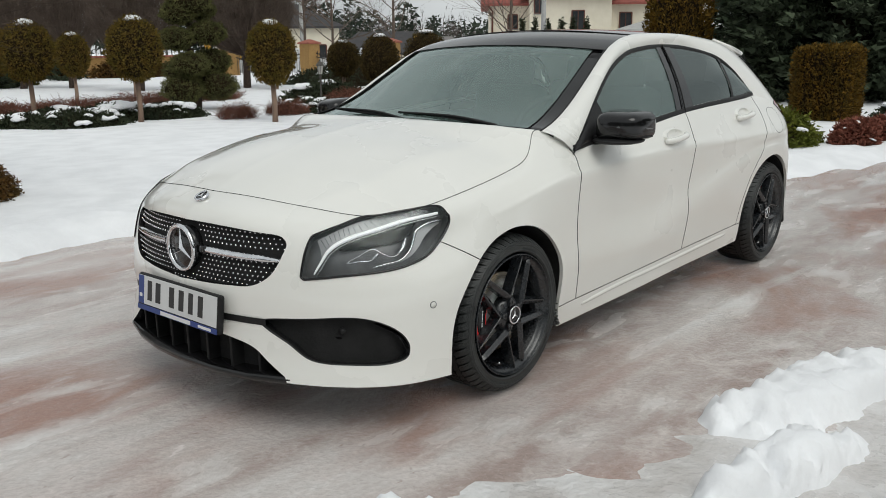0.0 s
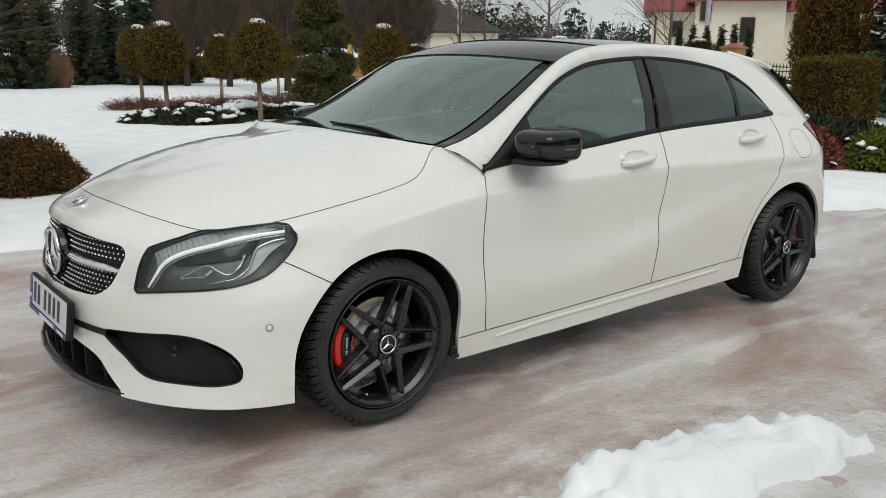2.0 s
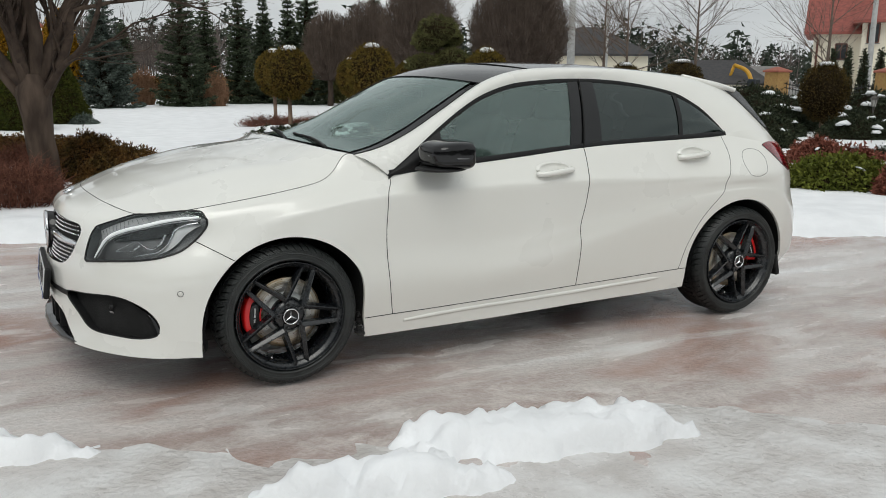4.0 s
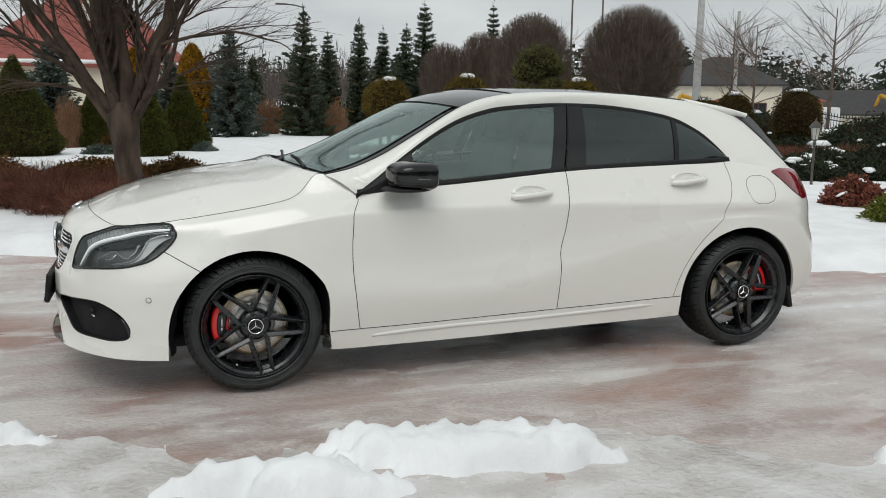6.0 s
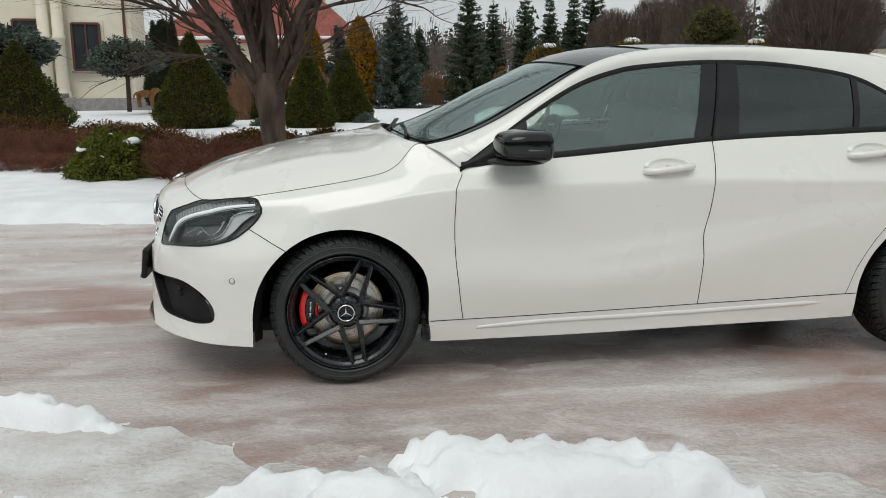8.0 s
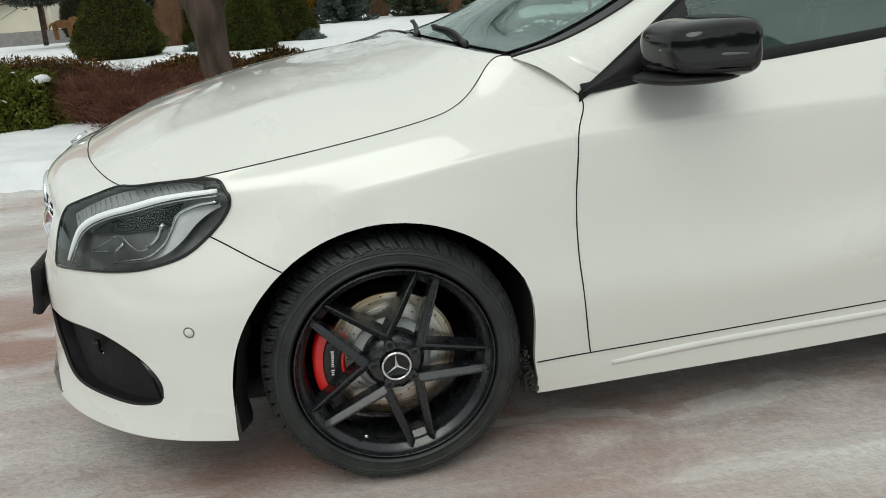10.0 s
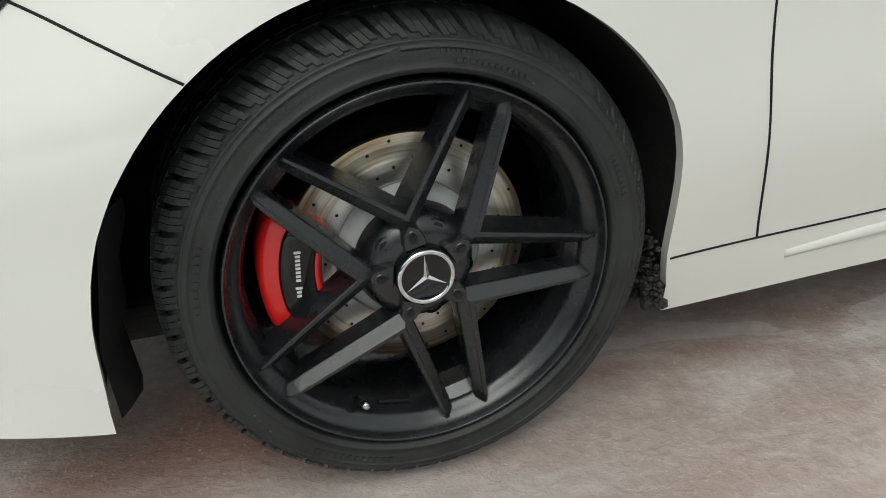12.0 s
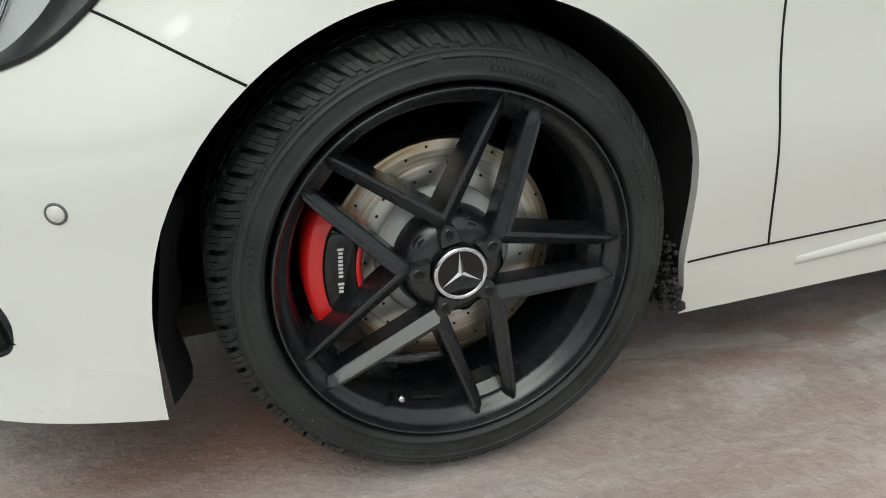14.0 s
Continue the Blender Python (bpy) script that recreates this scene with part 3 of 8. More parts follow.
def arch_outline(c):
    pts = arc(c[0], c[1], c[2], 178, 2, 40)
    end = (c[0] + c[2] + 0.003, 0.22)
    if c is ARCH_F:
        # the wing's rear edge drops steeply, then the skirt steps forward
        pts = arc(c[0], c[1], c[2], 178, 32, 36) + [(.340, .458), (.348, .42), (.351, .38), (.351, .34), (.350, .30), (.350, .27), (.353, .245)]
        end = (.358, .215)
    g = out_side(pts)
    e = out_side([(c[0] - c[2] - 0.003, 0.22), end])
    return np.concatenate([low(e[0]), e[:1], g, e[1:], low(e[1])])


HL_PTS = [(-.738, .548, .722), (-.738, .548, .722), (-.666, .601, .752), (-.578, .661, .784), (-.494, .725, .802), (-.437, .760, .808), (-.392, .780, .802), (-.332, .817, .764), (-.332, .817, .764), (-.335, .822, .742), (-.388, .821, .68), (-.449, .817, .638), (-.519, .798, .616), (-.611, .748, .601), (-.696, .672, .592), (-.786, .552, .577), (-.786, .552, .577), (-.792, .541, .586), (-.792, .541, .586)]
g_hl = on_shell(HL_PTS, final=True)
hl_poly = closed_curve(g_hl)
GR_PTS = [(-.935, -.05, .762), (-.93, .15, .762), (-.88, .35, .748), (-.825, .455, .733), (-.82, .478, .712), (-.835, .468, .66), (-.87, .425, .585), (-.895, .37, .553), (-.92, .25, .54), (-.94, 0, .525), (-.94, -.05, .525)]
g_gr = on_shell(GR_PTS)
g_gr[0, 0], g_gr[-1, 0] = -3, -3
gr_poly = closed_curve(g_gr[[0, 0, 1, 2, 3, 4, 5, 6, 7, 8, 9, 10, 10]])
FOG_PTS = [(-.862, .392, .425), (-.80, .55, .447), (-.673, .722, .447), (-.60, .79, .40), (-.565, .826, .315), (-.575, .815, .285), (-.62, .77, .27), (-.70, .69, .272), (-.80, .585, .287), (-.835, .50, .345)]
fog_poly = closed_curve(on_shell(FOG_PTS))
LIP_PTS = [(-.93, 0, .352), (-.915, .25, .345), (-.89, .36, .322), (-.885, .44, .27), (-.885, .51, .232)]
g_lip = on_shell(LIP_PTS)
lip_poly = np.concatenate([[[-3, g_lip[0, 1]]], spline(g_lip, n=40), [[g_lip[-1, 0] + 1, -3]], [[-3, -3]]])
TAIL_PTS = [(2.90, .985), (2.90, .985), (2.95, .945), (3.03, .88), (3.12, .83), (3.12, .83), (3.21, .84), (3.22, .93), (3.15, .985), (3.0, 1.0)]
tail_poly = closed_curve(out_side(TAIL_PTS))
DOOR_F = [(.485, .920), (.466, .811), (.461, .678), (.465, .544), (.483, .38), (.500, .262)]
DOOR_M = [(1.598, 1.008), (1.597, .892), (1.582, .722), (1.559, .608), (1.562, .492), (1.556, .292)]
DOOR_R = [(2.600, 1.046), (2.606, .962), (2.568, .842), (2.476, .694), (2.348, .547), (2.288, .428), (2.252, .314)]
SILL = [(.356, .2615), (.50, .263), (.705, .265), (1.285, .280), (1.556, .289), (1.91, .299), (2.30, .314)]
g_df, g_dm, g_dr, g_sill = (spline(out_side(c), n=220) for c in (DOOR_F, DOOR_M, DOOR_R, SILL))
seam = spline(on_shell([(-.403, .818, .692), (-.33, .845, .650), (-.246, .882, .604)]), n=20)
TOPJ = 5 / 6 * (NV - 1)


def between(a, b, top=NV + 3.0):
    return np.concatenate([[[a[0, 0], top]], a, b[::-1], [[b[0, 0], top]]])


front_poly = between(g_df, g_dm)
rear_poly = between(g_dm, g_dr)
bumper_poly = np.concatenate([[[-3, NV + 3], [seam[0, 0] - 1, NV + 3]], seam, [[seam[-1, 0] + 3, seam[-1, 1]], [seam[-1, 0] + 3, -3], [-3, -3]]])
skirt_poly = np.concatenate([g_sill, [[g_sill[-1, 0], -3]], [[g_sill[0, 0], -3]]])
rear_bumper_poly = np.concatenate([out_side([(3.05, .86), (3.02, .62), (3.0, .45)]), [[out_side([(3.05, .3)])[0, 0], -3], [NS + 3, -3], [NS + 3, out_side([(3.1, .80)])[0, 1]]]])
REGIONS = [("quarter_panel", None), ("front_wing", np.array([[-3, -3], [g_df[:, 0].mean(), -3], *g_df[::-1], [g_df[0, 0], NV + 3], [-3, NV + 3]])), ("front_bumper", bumper_poly), ("front_door", front_poly), ("rear_door", rear_poly), ("side_skirt", skirt_poly),
           ("rear_bumper", rear_bumper_poly), ("arch_hole_f", arch_outline(ARCH_F)), ("arch_hole_r", arch_outline(ARCH_R)), ("headlight_hole", hl_poly), ("grille_hole", gr_poly), ("fog_hole", fog_poly), ("lip_hole", lip_poly), ("tail_light", tail_poly)]


def cut_shell():
    """Cuts the shell along the outlines. Returns grid positions of the corners and, for each panel, its triangles."""
    gi, gj = np.meshgrid(np.arange(NS, dtype=float), np.arange(NV, dtype=float), indexing="ij")
    pos = np.stack([gi, gj], -1)
    lock = np.zeros((NS, NV), bool)
    lock[0] = lock[-1] = True
    masks = []
    for name, poly in reversed(REGIONS):
        if poly is None:
            continue
        ins = inside(poly, pos.reshape(-1, 2)).reshape(NS, NV)
        on = np.zeros((NS, NV), bool)
        cross = np.zeros((NS, NV), bool)
        cross[:-1] |= ins[:-1] != ins[1:]
        cross[1:] |= ins[:-1] != ins[1:]
        cross[:, :-1] |= ins[:, :-1] != ins[:, 1:]
        cross[:, 1:] |= ins[:, :-1] != ins[:, 1:]
        for i, j in np.argwhere(cross):
            q = nearest_on(poly, pos[i, j])
            d = q - pos[i, j]
            if np.abs(d).max() <= 0.55:
                if not lock[i, j]:
                    pos[i, j] = q
                    lock[i, j] = True
                    on[i, j] = True
                elif np.abs(d).max() < 0.08:
                    on[i, j] = True
                elif i in (0, NS - 1) and abs(d[1]) < 0.55:
                    pos[i, j, 1] = q[1]
                    on[i, j] = True
        masks.append((name, poly))
    tri = []
    idx = np.arange(NS * NV).reshape(NS, NV)
    a, b, c, d = idx[:-1, :-1].ravel(), idx[1:, :-1].ravel(), idx[1:, 1:].ravel(), idx[:-1, 1:].ravel()
    flat = pos.reshape(-1, 2)
    d1 = ((flat[a] - flat[c]) ** 2).sum(1) <= ((flat[b] - flat[d]) ** 2).sum(1)
    t = np.concatenate([np.stack([a, b, c], 1)[d1], np.stack([a, c, d], 1)[d1], np.stack([a, b, d], 1)[~d1], np.stack([b, c, d], 1)[~d1]])
    mid = flat[t].mean(1)
    label = np.zeros(len(t), int)
    for k, (name, poly) in enumerate(REGIONS):
        if poly is not None:
            label[inside(poly, mid)] = k
    return flat, t, label


CUT_POS, CUT_TRI, CUT_LABEL = cut_shell()
CUT_XYZ = shell_at(CUT_POS)


def panel_arrays(name, side, offset=0.0):
    k = [n for n, _ in REGIONS].index(name)
    t = CUT_TRI[CUT_LABEL == k]
    used, inv = np.unique(t, return_inverse=True)
    v = CUT_XYZ[used]
    if offset:
        v = v + offset * shell_normal(CUT_POS[used])
    f = inv.reshape(-1, 3)
    if side < 0:
        return v * MIRROR, f[:, ::-1]
    return v, f


def both(items):
    """The right-hand arrays and their mirror as one."""
    out = []
    for v, f in items:
        out += [(v, f), (v * MIRROR, [tuple(q)[::-1] for q in f])]
    return join_arrays(out)


def weld(ob, dist=0.0008):
    bm = bmesh.new()
    bm.from_mesh(ob.data)
    bmesh.ops.remove_doubles(bm, verts=bm.verts, dist=dist)
    bm.to_mesh(ob.data)
    bm.free()
    ob.data.polygons.foreach_set("use_smooth", np.full(len(ob.data.polygons), True))
    return ob


def outward(ob):
    bm = bmesh.new()
    bm.from_mesh(ob.data)
    bmesh.ops.recalc_face_normals(bm, faces=bm.faces)
    bm.to_mesh(ob.data)
    bm.free()
    return ob


car_parts = {}
for name in ("front_wing", "front_door", "rear_door", "side_skirt", "quarter_panel"):
    for side in (-1, 1):
        pan = car_parts[name, side] = mesh_ob(name, *panel_arrays(name, side), PAINT, car)
        used = np.unique(CUT_TRI[CUT_LABEL == [q for q, _ in REGIONS].index(name)])
        pan.data.flip_normals()
        nv = shell_normal(CUT_POS[used], 1.5) * (MIRROR if side < 0 else 1)
        pan.data.normals_split_custom_set_from_vertices([tuple(q) for q in nv.tolist()])
front_bumper = weld(mesh_ob("front_bumper", *join_arrays([panel_arrays("front_bumper", 1), panel_arrays("front_bumper", -1)]), PAINT, car))
rear_bumper = weld(mesh_ob("rear_bumper", *join_arrays([panel_arrays("rear_bumper", 1), panel_arrays("rear_bumper", -1)]), PAINT, car))
for side in (-1, 1):
    mesh_ob("tail_light", *panel_arrays("tail_light", side, 0.004), TAIL_RED, car, "dark red tail light lens")
    tube("tail_light_edge", shell_at(tail_poly) * (MIRROR if side < 0 else 1), 0.003, GLOSS_BLACK, car)


def rim_strip(poly, depth, material, name, parent, label="", into=None, close=True):
    """A lip that turns from an outline into the body."""
    for side in (-1, 1):
        g = np.concatenate([poly, poly[:1]]) if close else poly
        p = shell_at(g)
        q = p + (np.asarray(into) * depth if into is not None else -depth * shell_normal(g))
        v = np.stack([p, q], 1)
        v = v * MIRROR if side < 0 else v
        mesh_ob(name, v.reshape(-1, 3), grid_faces(len(g), 2), material, parent, label)


for c in (ARCH_F, ARCH_R):
    rim_strip(arch_outline(c)[1:-1], 0.016, PAINT, "wheel_arch_lip", car, into=(0, -1, 0), close=False)
# black inner arches
for c in (ARCH_F, ARCH_R):
    for side in (-1, 1):
        g = arch_outline(c)[1:-1]
        p = shell_at(g) - [0, 0.015, 0]
        mid = np.array([c[0], 0, c[1]])
        rows = []
        for k, (dy, grow) in enumerate(((0.0, 0.0), (0.012, 0.012), (0.10, 0.02), (0.42, 0.02))):
            rr = p.copy()
            rr[:, 1] = np.minimum(p[:, 1], 0.86) - dy
            rr[:, [0, 2]] += (rr[:, [0, 2]] - mid[[0, 2]]) * grow
            rows.append(rr)
        v = np.stack(rows, 1)
        v = v * MIRROR if side < 0 else v
        mesh_ob("arch_liner", v.reshape(-1, 3), grid_faces(len(g), 4), DEEP_BLACK, car, "matt black wheel arch liner")
        bm = bmesh.new()
        box(bm, (c[0], side * 0.42, 0.42), (0.84, 0.03, 0.56), 0.01)
        part("arch_back", bm, DEEP_BLACK, car)

# shut lines
def shut(g, name="panel_gap", r=0.0018, lift=0.0003, parent=None):
    p = shell_at(g) + lift * shell_normal(g)
    for side in (-1, 1):
        tube(name, p * (MIRROR if side < 0 else 1), r, DEEP_BLACK, parent or car, sides=5)


shut(g_df)
shut(g_dm)
shut(g_dr, r=0.0013)
shut(g_sill)
shut(seam)
fuel = closed_curve(out_side([(2.700, .896), (2.712, .94), (2.745, .962), (2.79, .967), (2.85, .955), (2.884, .92), (2.884, .87), (2.86, .83), (2.80, .815), (2.74, .822), (2.71, .855)]), 60)
p = shell_at(np.concatenate([fuel, fuel[:1]])) - 0.001 * shell_normal(np.concatenate([fuel, fuel[:1]]))
tube("fuel_flap_gap", p * MIRROR, 0.0018, DEEP_BLACK, car, sides=5)
edge6 = np.column_stack([np.linspace(0, S_KNOTS[7] / S_KNOTS[-1] * (NS - 1), 150), np.full(150, NV - 1.0)])
shut(edge6, "bonnet_gap", 0.0014, 0.0004)

# bonnet
R6 = shell_at(edge6)
iB = int(np.argmin(np.linalg.norm(R6 - BODY_ROWS[6][3], axis=1)))
front_edge = spline(R6[: iB + 1], n=40)
side_edge = spline(R6[iB:], n=70)
cowl = spline([(.21, 0, 1.040), (.222, .25, 1.037), (.26, .5, 1.027), (.318, .68, 1.012), tuple(R6[-1])], n=40)
spine = spline([tuple(R6[0]), (-.625, 0, .880), (-.445, 0, .936), (-.247, 0, .982), (-.046, 0, 1.014), (.21, 0, 1.040)], n=70)
bp = coons(front_edge, cowl, spine, side_edge, 70, 40)
U, W = np.meshgrid(np.linspace(0, 1, 70), np.linspace(0, 1, 40), indexing="ij")
bp[..., 2] += 0.034 * np.clip(W, 0, 1) ** 1.5 * (1 - W) ** 0.5 * 2.6 * np.sin(np.pi * np.clip(U * 1.0, 0, 1)) ** 1.2 * np.clip(U * 1.6, 0, 1) + 0.017 * np.sin(np.pi * W) ** 1.0 * np.sin(np.pi * np.clip(U * 1.1, 0, 1)) ** 0.7 + 0.006 * np.exp(-((W - 0.66 - 0.1 * U) / 0.07) ** 2) * np.sin(np.pi * np.clip(U, 0, 1)) ** 0.6
bonnet = weld(mesh_ob("bonnet", *both([(bp.reshape(-1, 3), grid_faces(70, 40, True))]), PAINT, car))
outward(bonnet)

# greenhouse curves: window outline top, roof edge
DLO_TOP = [(.489, .812, .916), (.59, .792, .985), (.745, .75, 1.093), (.889, .712, 1.185), (1.034, .677, 1.260), (1.181, .648, 1.308), (1.330, .626, 1.334), (1.637, .597, 1.352), (1.96, .598, 1.342), (2.29, .632, 1.292), (2.465, .668, 1.217), (2.575, .705, 1.13), (2.645, .742, 1.05)]
ROOF_EDGE = [(.352, .745, 1.004), (.50, .712, 1.034), (.66, .685, 1.098), (.85, .655, 1.203), (1.075, .618, 1.327), (1.28, .59, 1.388), (1.55, .565, 1.411), (1.95, .56, 1.411), (2.30, .555, 1.390), (2.56, .555, 1.360), (2.79, .57, 1.290), (2.915, .635, 1.18), (3.03, .70, 1.055)]
NU = 121
ku = np.linspace(0, 1, len(DLO_TOP))
D = spline(DLO_TOP, knots=ku, t=np.linspace(0, 1, NU))
E = spline(ROOF_EDGE, knots=ku, t=np.linspace(0, 1, NU))
w = np.linspace(0, 1, 9)[None, :, None]
rail = (1 - w) * D[:, None] + w * E[:, None]
bulge = np.sin(np.pi * w) * np.array([0, 0.016, 0.016])[None, None]
rail = rail + bulge * np.linspace(0.7, 1.2, NU)[:, None, None]
for side in (-1, 1):
    outward(patch("roof_pillar", rail * (MIRROR if side < 0 else 1), PAINT, car, flip=side > 0))
# the wing flows into the pillar
kf = np.linspace(0, 1, 17)[:, None]
wing_row = shell_at(np.column_stack([(S_KNOTS[8] + 0.02 - kf[:, 0] * (S_KNOTS[8] - S_KNOTS[7] + 0.03)) / S_KNOTS[-1] * (NS - 1), np.full(17, NV - 9.0)]))
pillar_row = spline(rail[7], n=17)
for side in (-1, 1):
    flow = np.stack([(1 - h) * wing_row + h * pillar_row + math.sin(math.pi * h) * np.array([-0.004, 0.006, 0.008]) for h in np.linspace(0, 1, 9)], 1)
    outward(patch("pillar_foot", flow * (MIRROR if side < 0 else 1), PAINT, car))
# quarter filling between the window's end, belt and tailgate
q0 = spline(rail[-1], n=20)
base_g = np.column_stack([np.linspace(out_side([(2.62, 1.046)])[0, 0], out_side([(3.12, .975)])[0, 0], 20), np.full(20, TOPJ)])
q1 = shell_at(base_g)
for side in (-1, 1):
    qq = np.stack([(1 - k) * q1 + k * q0 for k in np.linspace(0, 1, 5)], 1)
    outward(patch("rear_pillar_base", qq * (MIRROR if side < 0 else 1), PAINT, car))

# roof: dark glass in front, painted rear
i_ws = int(round(4 / 12 * (NU - 1)))
i_rf = int(round(8.2 / 12 * (NU - 1)))
i_sp = int(round(10 / 12 * (NU - 1)))
yy = np.linspace(-1, 1, 41)


def roof_patch(a, b, crown, sag=0.0):
    e = E[a : b + 1]
    p = np.stack([np.repeat(e[:, :1], 41, 1), e[:, 1:2] * yy[None], np.repeat(e[:, 2:], 41, 1)], -1)
    p[..., 2] += crown * (1 - yy[None] ** 2)
    p[..., 0] -= sag * (1 - yy[None] ** 2)
    return p


patch("roof_glass", roof_patch(i_ws, i_rf, 0.030, 0.085 * np.linspace(1, 0.2, i_rf - i_ws + 1)[:, None]), GLOSS_BLACK, car, "black glass panorama roof", flip=True)
patch("roof_panel", roof_patch(i_rf, i_sp, 0.030, 0.085 * np.linspace(0.2, -1.3, i_sp - i_rf + 1)[:, None]), PAINT, car, flip=True)
tube("roof_gap", roof_patch(i_ws, i_ws + 1, 0.030, 0.085)[0] + [0, 0, 0.001], 0.0025, DEEP_BLACK, car)
tube("roof_gap", roof_patch(i_ws + 14, i_ws + 15, 0.032, 0.07)[0] + [0, 0, 0.0005], 0.003, DEEP_BLACK, car)
wing_in = roof_patch(i_sp - 14, i_sp - 13, 0.031, -0.012)[0]
tip = np.stack([2.885 + 0.085 * (1 - yy**2), 0.565 * yy, 1.304 + 0.030 * (1 - yy**2)], 1)
wing = np.stack([(1 - k) * wing_in + k * tip + [0, 0, 0.010 * math.sin(math.pi * k)] for k in np.linspace(0, 1, 8)], 0)
wing = np.concatenate([wing, (tip + [-0.004, 0, -0.016])[None], (tip + [-0.06, 0, -0.030])[None]], 0)
outward(patch("rear_spoiler", wing + np.array([0, 0, 0.003]), PAINT, car))
for side in (-1, 1):
    k = np.linspace(0, 1, 15)
    edge = (wing_in[-1][None] * (1 - k)[:, None] + tip[-1][None] * k[:, None]) + np.column_stack([0 * k, 0 * k, 0.010 * np.sin(np.pi * k) + 0.003])
    root = E[i_sp - 14 : i_sp + 1] + np.column_stack([0.07 * k**2, 0.006 * k, -0.004 * k])
    cheek = np.stack([(1 - h) * root + h * edge + [0, 0.006 * math.sin(math.pi * h), 0] for h in np.linspace(0, 1, 5)], 1)
    outward(patch("spoiler_cheek", cheek * (MIRROR if side < 0 else 1), PAINT, car))
for side in (-1, 1):
    e = E[i_sp - 2 :]
    k = np.linspace(0, 1, len(e))
    out_x = np.interp(k, [0, .06, 1], [.075, .098, .035])
    blade = np.stack([e + [0, 0.002, 0.004], e + np.column_stack([out_x, -0.012 + 0 * k, 0.012 * (1 - k)]), e + np.column_stack([out_x - 0.01, -0.05 + 0 * k, 0.0 * k])], 1)
    outward(patch("window_blade", blade * (MIRROR if side < 0 else 1), GLOSS_BLACK, car, "gloss black blade beside the rear window"))
    tube("spoiler_end", np.array([wing_in[-1], (wing_in[-1] + tip[-1]) / 2 + [0, 0, -0.008], tip[-1] + [-0.02, 0, -0.012]]) * (MIRROR if side < 0 else 1), [0.012, 0.020, 0.012], PAINT, car, sides=8)
rear_win = roof_patch(i_sp, NU - 1, 0.028, -0.115)
patch("rear_window", rear_win - [0.012, 0, 0.004], PRIVACY, car, "dark tinted rear window")
hatch = np.stack([(1 - k) * roof_patch(NU - 2, NU - 1, 0.028, -0.115)[1] + k * np.stack([3.20 - 0.2 * yy**2, 0.69 * yy, 0.97 + 0 * yy], 1) for k in np.linspace(0, 1, 6)], 0)
outward(patch("tailgate", hatch, PAINT, car))

# windscreen
eL = E[: i_ws + 1]
top = roof_patch(i_ws, i_ws + 1, 0.030, 0.085)[0]
wbot = spline([(.352, -.745, 1.004), (.28, -.5, 1.018), (.24, -.25, 1.026), (.228, 0, 1.028), (.24, .25, 1.026), (.28, .5, 1.018), (.352, .745, 1.004)], n=41)
ws = coons(wbot, top, eL * MIRROR, eL, len(eL), 41)
Uw, Ww = np.meshgrid(np.linspace(0, 1, len(eL)), np.linspace(0, 1, 41), indexing="ij")
bow = 0.03 * np.sin(np.pi * Uw) * np.sin(np.pi * Ww)
ws[..., 2] += bow * 0.8
ws[..., 0] -= bow * 0.6
ws -= np.array([-0.002, 0, 0.002])
w_in, w_out = slice(2, -2), slice(0, None)
pane = ws[2:, 2:-2]
outward(patch("windscreen", pane, WINDSCREEN, car, "clear windscreen reflecting the sky")).visible_shadow = False
frit = []
for sl in (ws[:5], ws[-4:], ws[:, :4], ws[:, -4:]):
    frit.append(((sl + np.array([0.004, 0, -0.004])).reshape(-1, 3), grid_faces(sl.shape[0], sl.shape[1])))
mesh_ob("windscreen_frame", *join_arrays(frit), GLOSS_BLACK, car, "black windscreen surround")
for side in (-1, 1):
    tube("windscreen_seal", (eL + [0, -0.004, 0.002]) * (MIRROR if side < 0 else 1), 0.0035, ROUGH_BLACK, car)
bm = bmesh.new()
cw = spline([(.25, -.62, .980), (.19, -.38, .998), (.175, 0, 1.004), (.19, .38, .998), (.25, .62, .980)], n=30)
v = np.stack([cw + [0.02, 0, 0.008], cw + [0.20, 0, -0.015]], 1)
mesh_ob("cowl", v.reshape(-1, 3), grid_faces(30, 2), ROUGH_BLACK, car, "black cowl below the windscreen")
for a, b in (((.285, -.56, 1.024), (.305, .0, 1.056)), ((.235, -.08, 1.030), (.310, .44, 1.058))):
    arm = spline([a, (np.array(a) * 0.6 + np.array(b) * 0.4 + [0.01, 0, 0.012]), b], n=14)
    wiper = tube("wiper", arm, np.linspace(0.008, 0.005, 14), ROUGH_BLACK, car, "black wiper arm")
    tube("wiper_blade", spline([np.array(a) * 0.9 + np.array(b) * 0.1 + [0.012, 0.0, 0.002], b + np.array([0.015, 0.04, -0.002])], n=12), 0.007, ROUGH_BLACK, wiper)

# side windows
BELT = [(.489, .812, .916), (.61, .807, .928), (1.04, .80, .963), (1.615, .792, 1.009), (2.28, .775, 1.037), (2.53, .757, 1.045), (2.645, .742, 1.05)]
bx = spline(BELT, n=400)
dx = spline(DLO_TOP, n=400)


def side_at(curve, x):
    return np.column_stack([x, np.interp(x, curve[:, 0], curve[:, 1]), np.interp(x, curve[:, 0], curve[:, 2])])


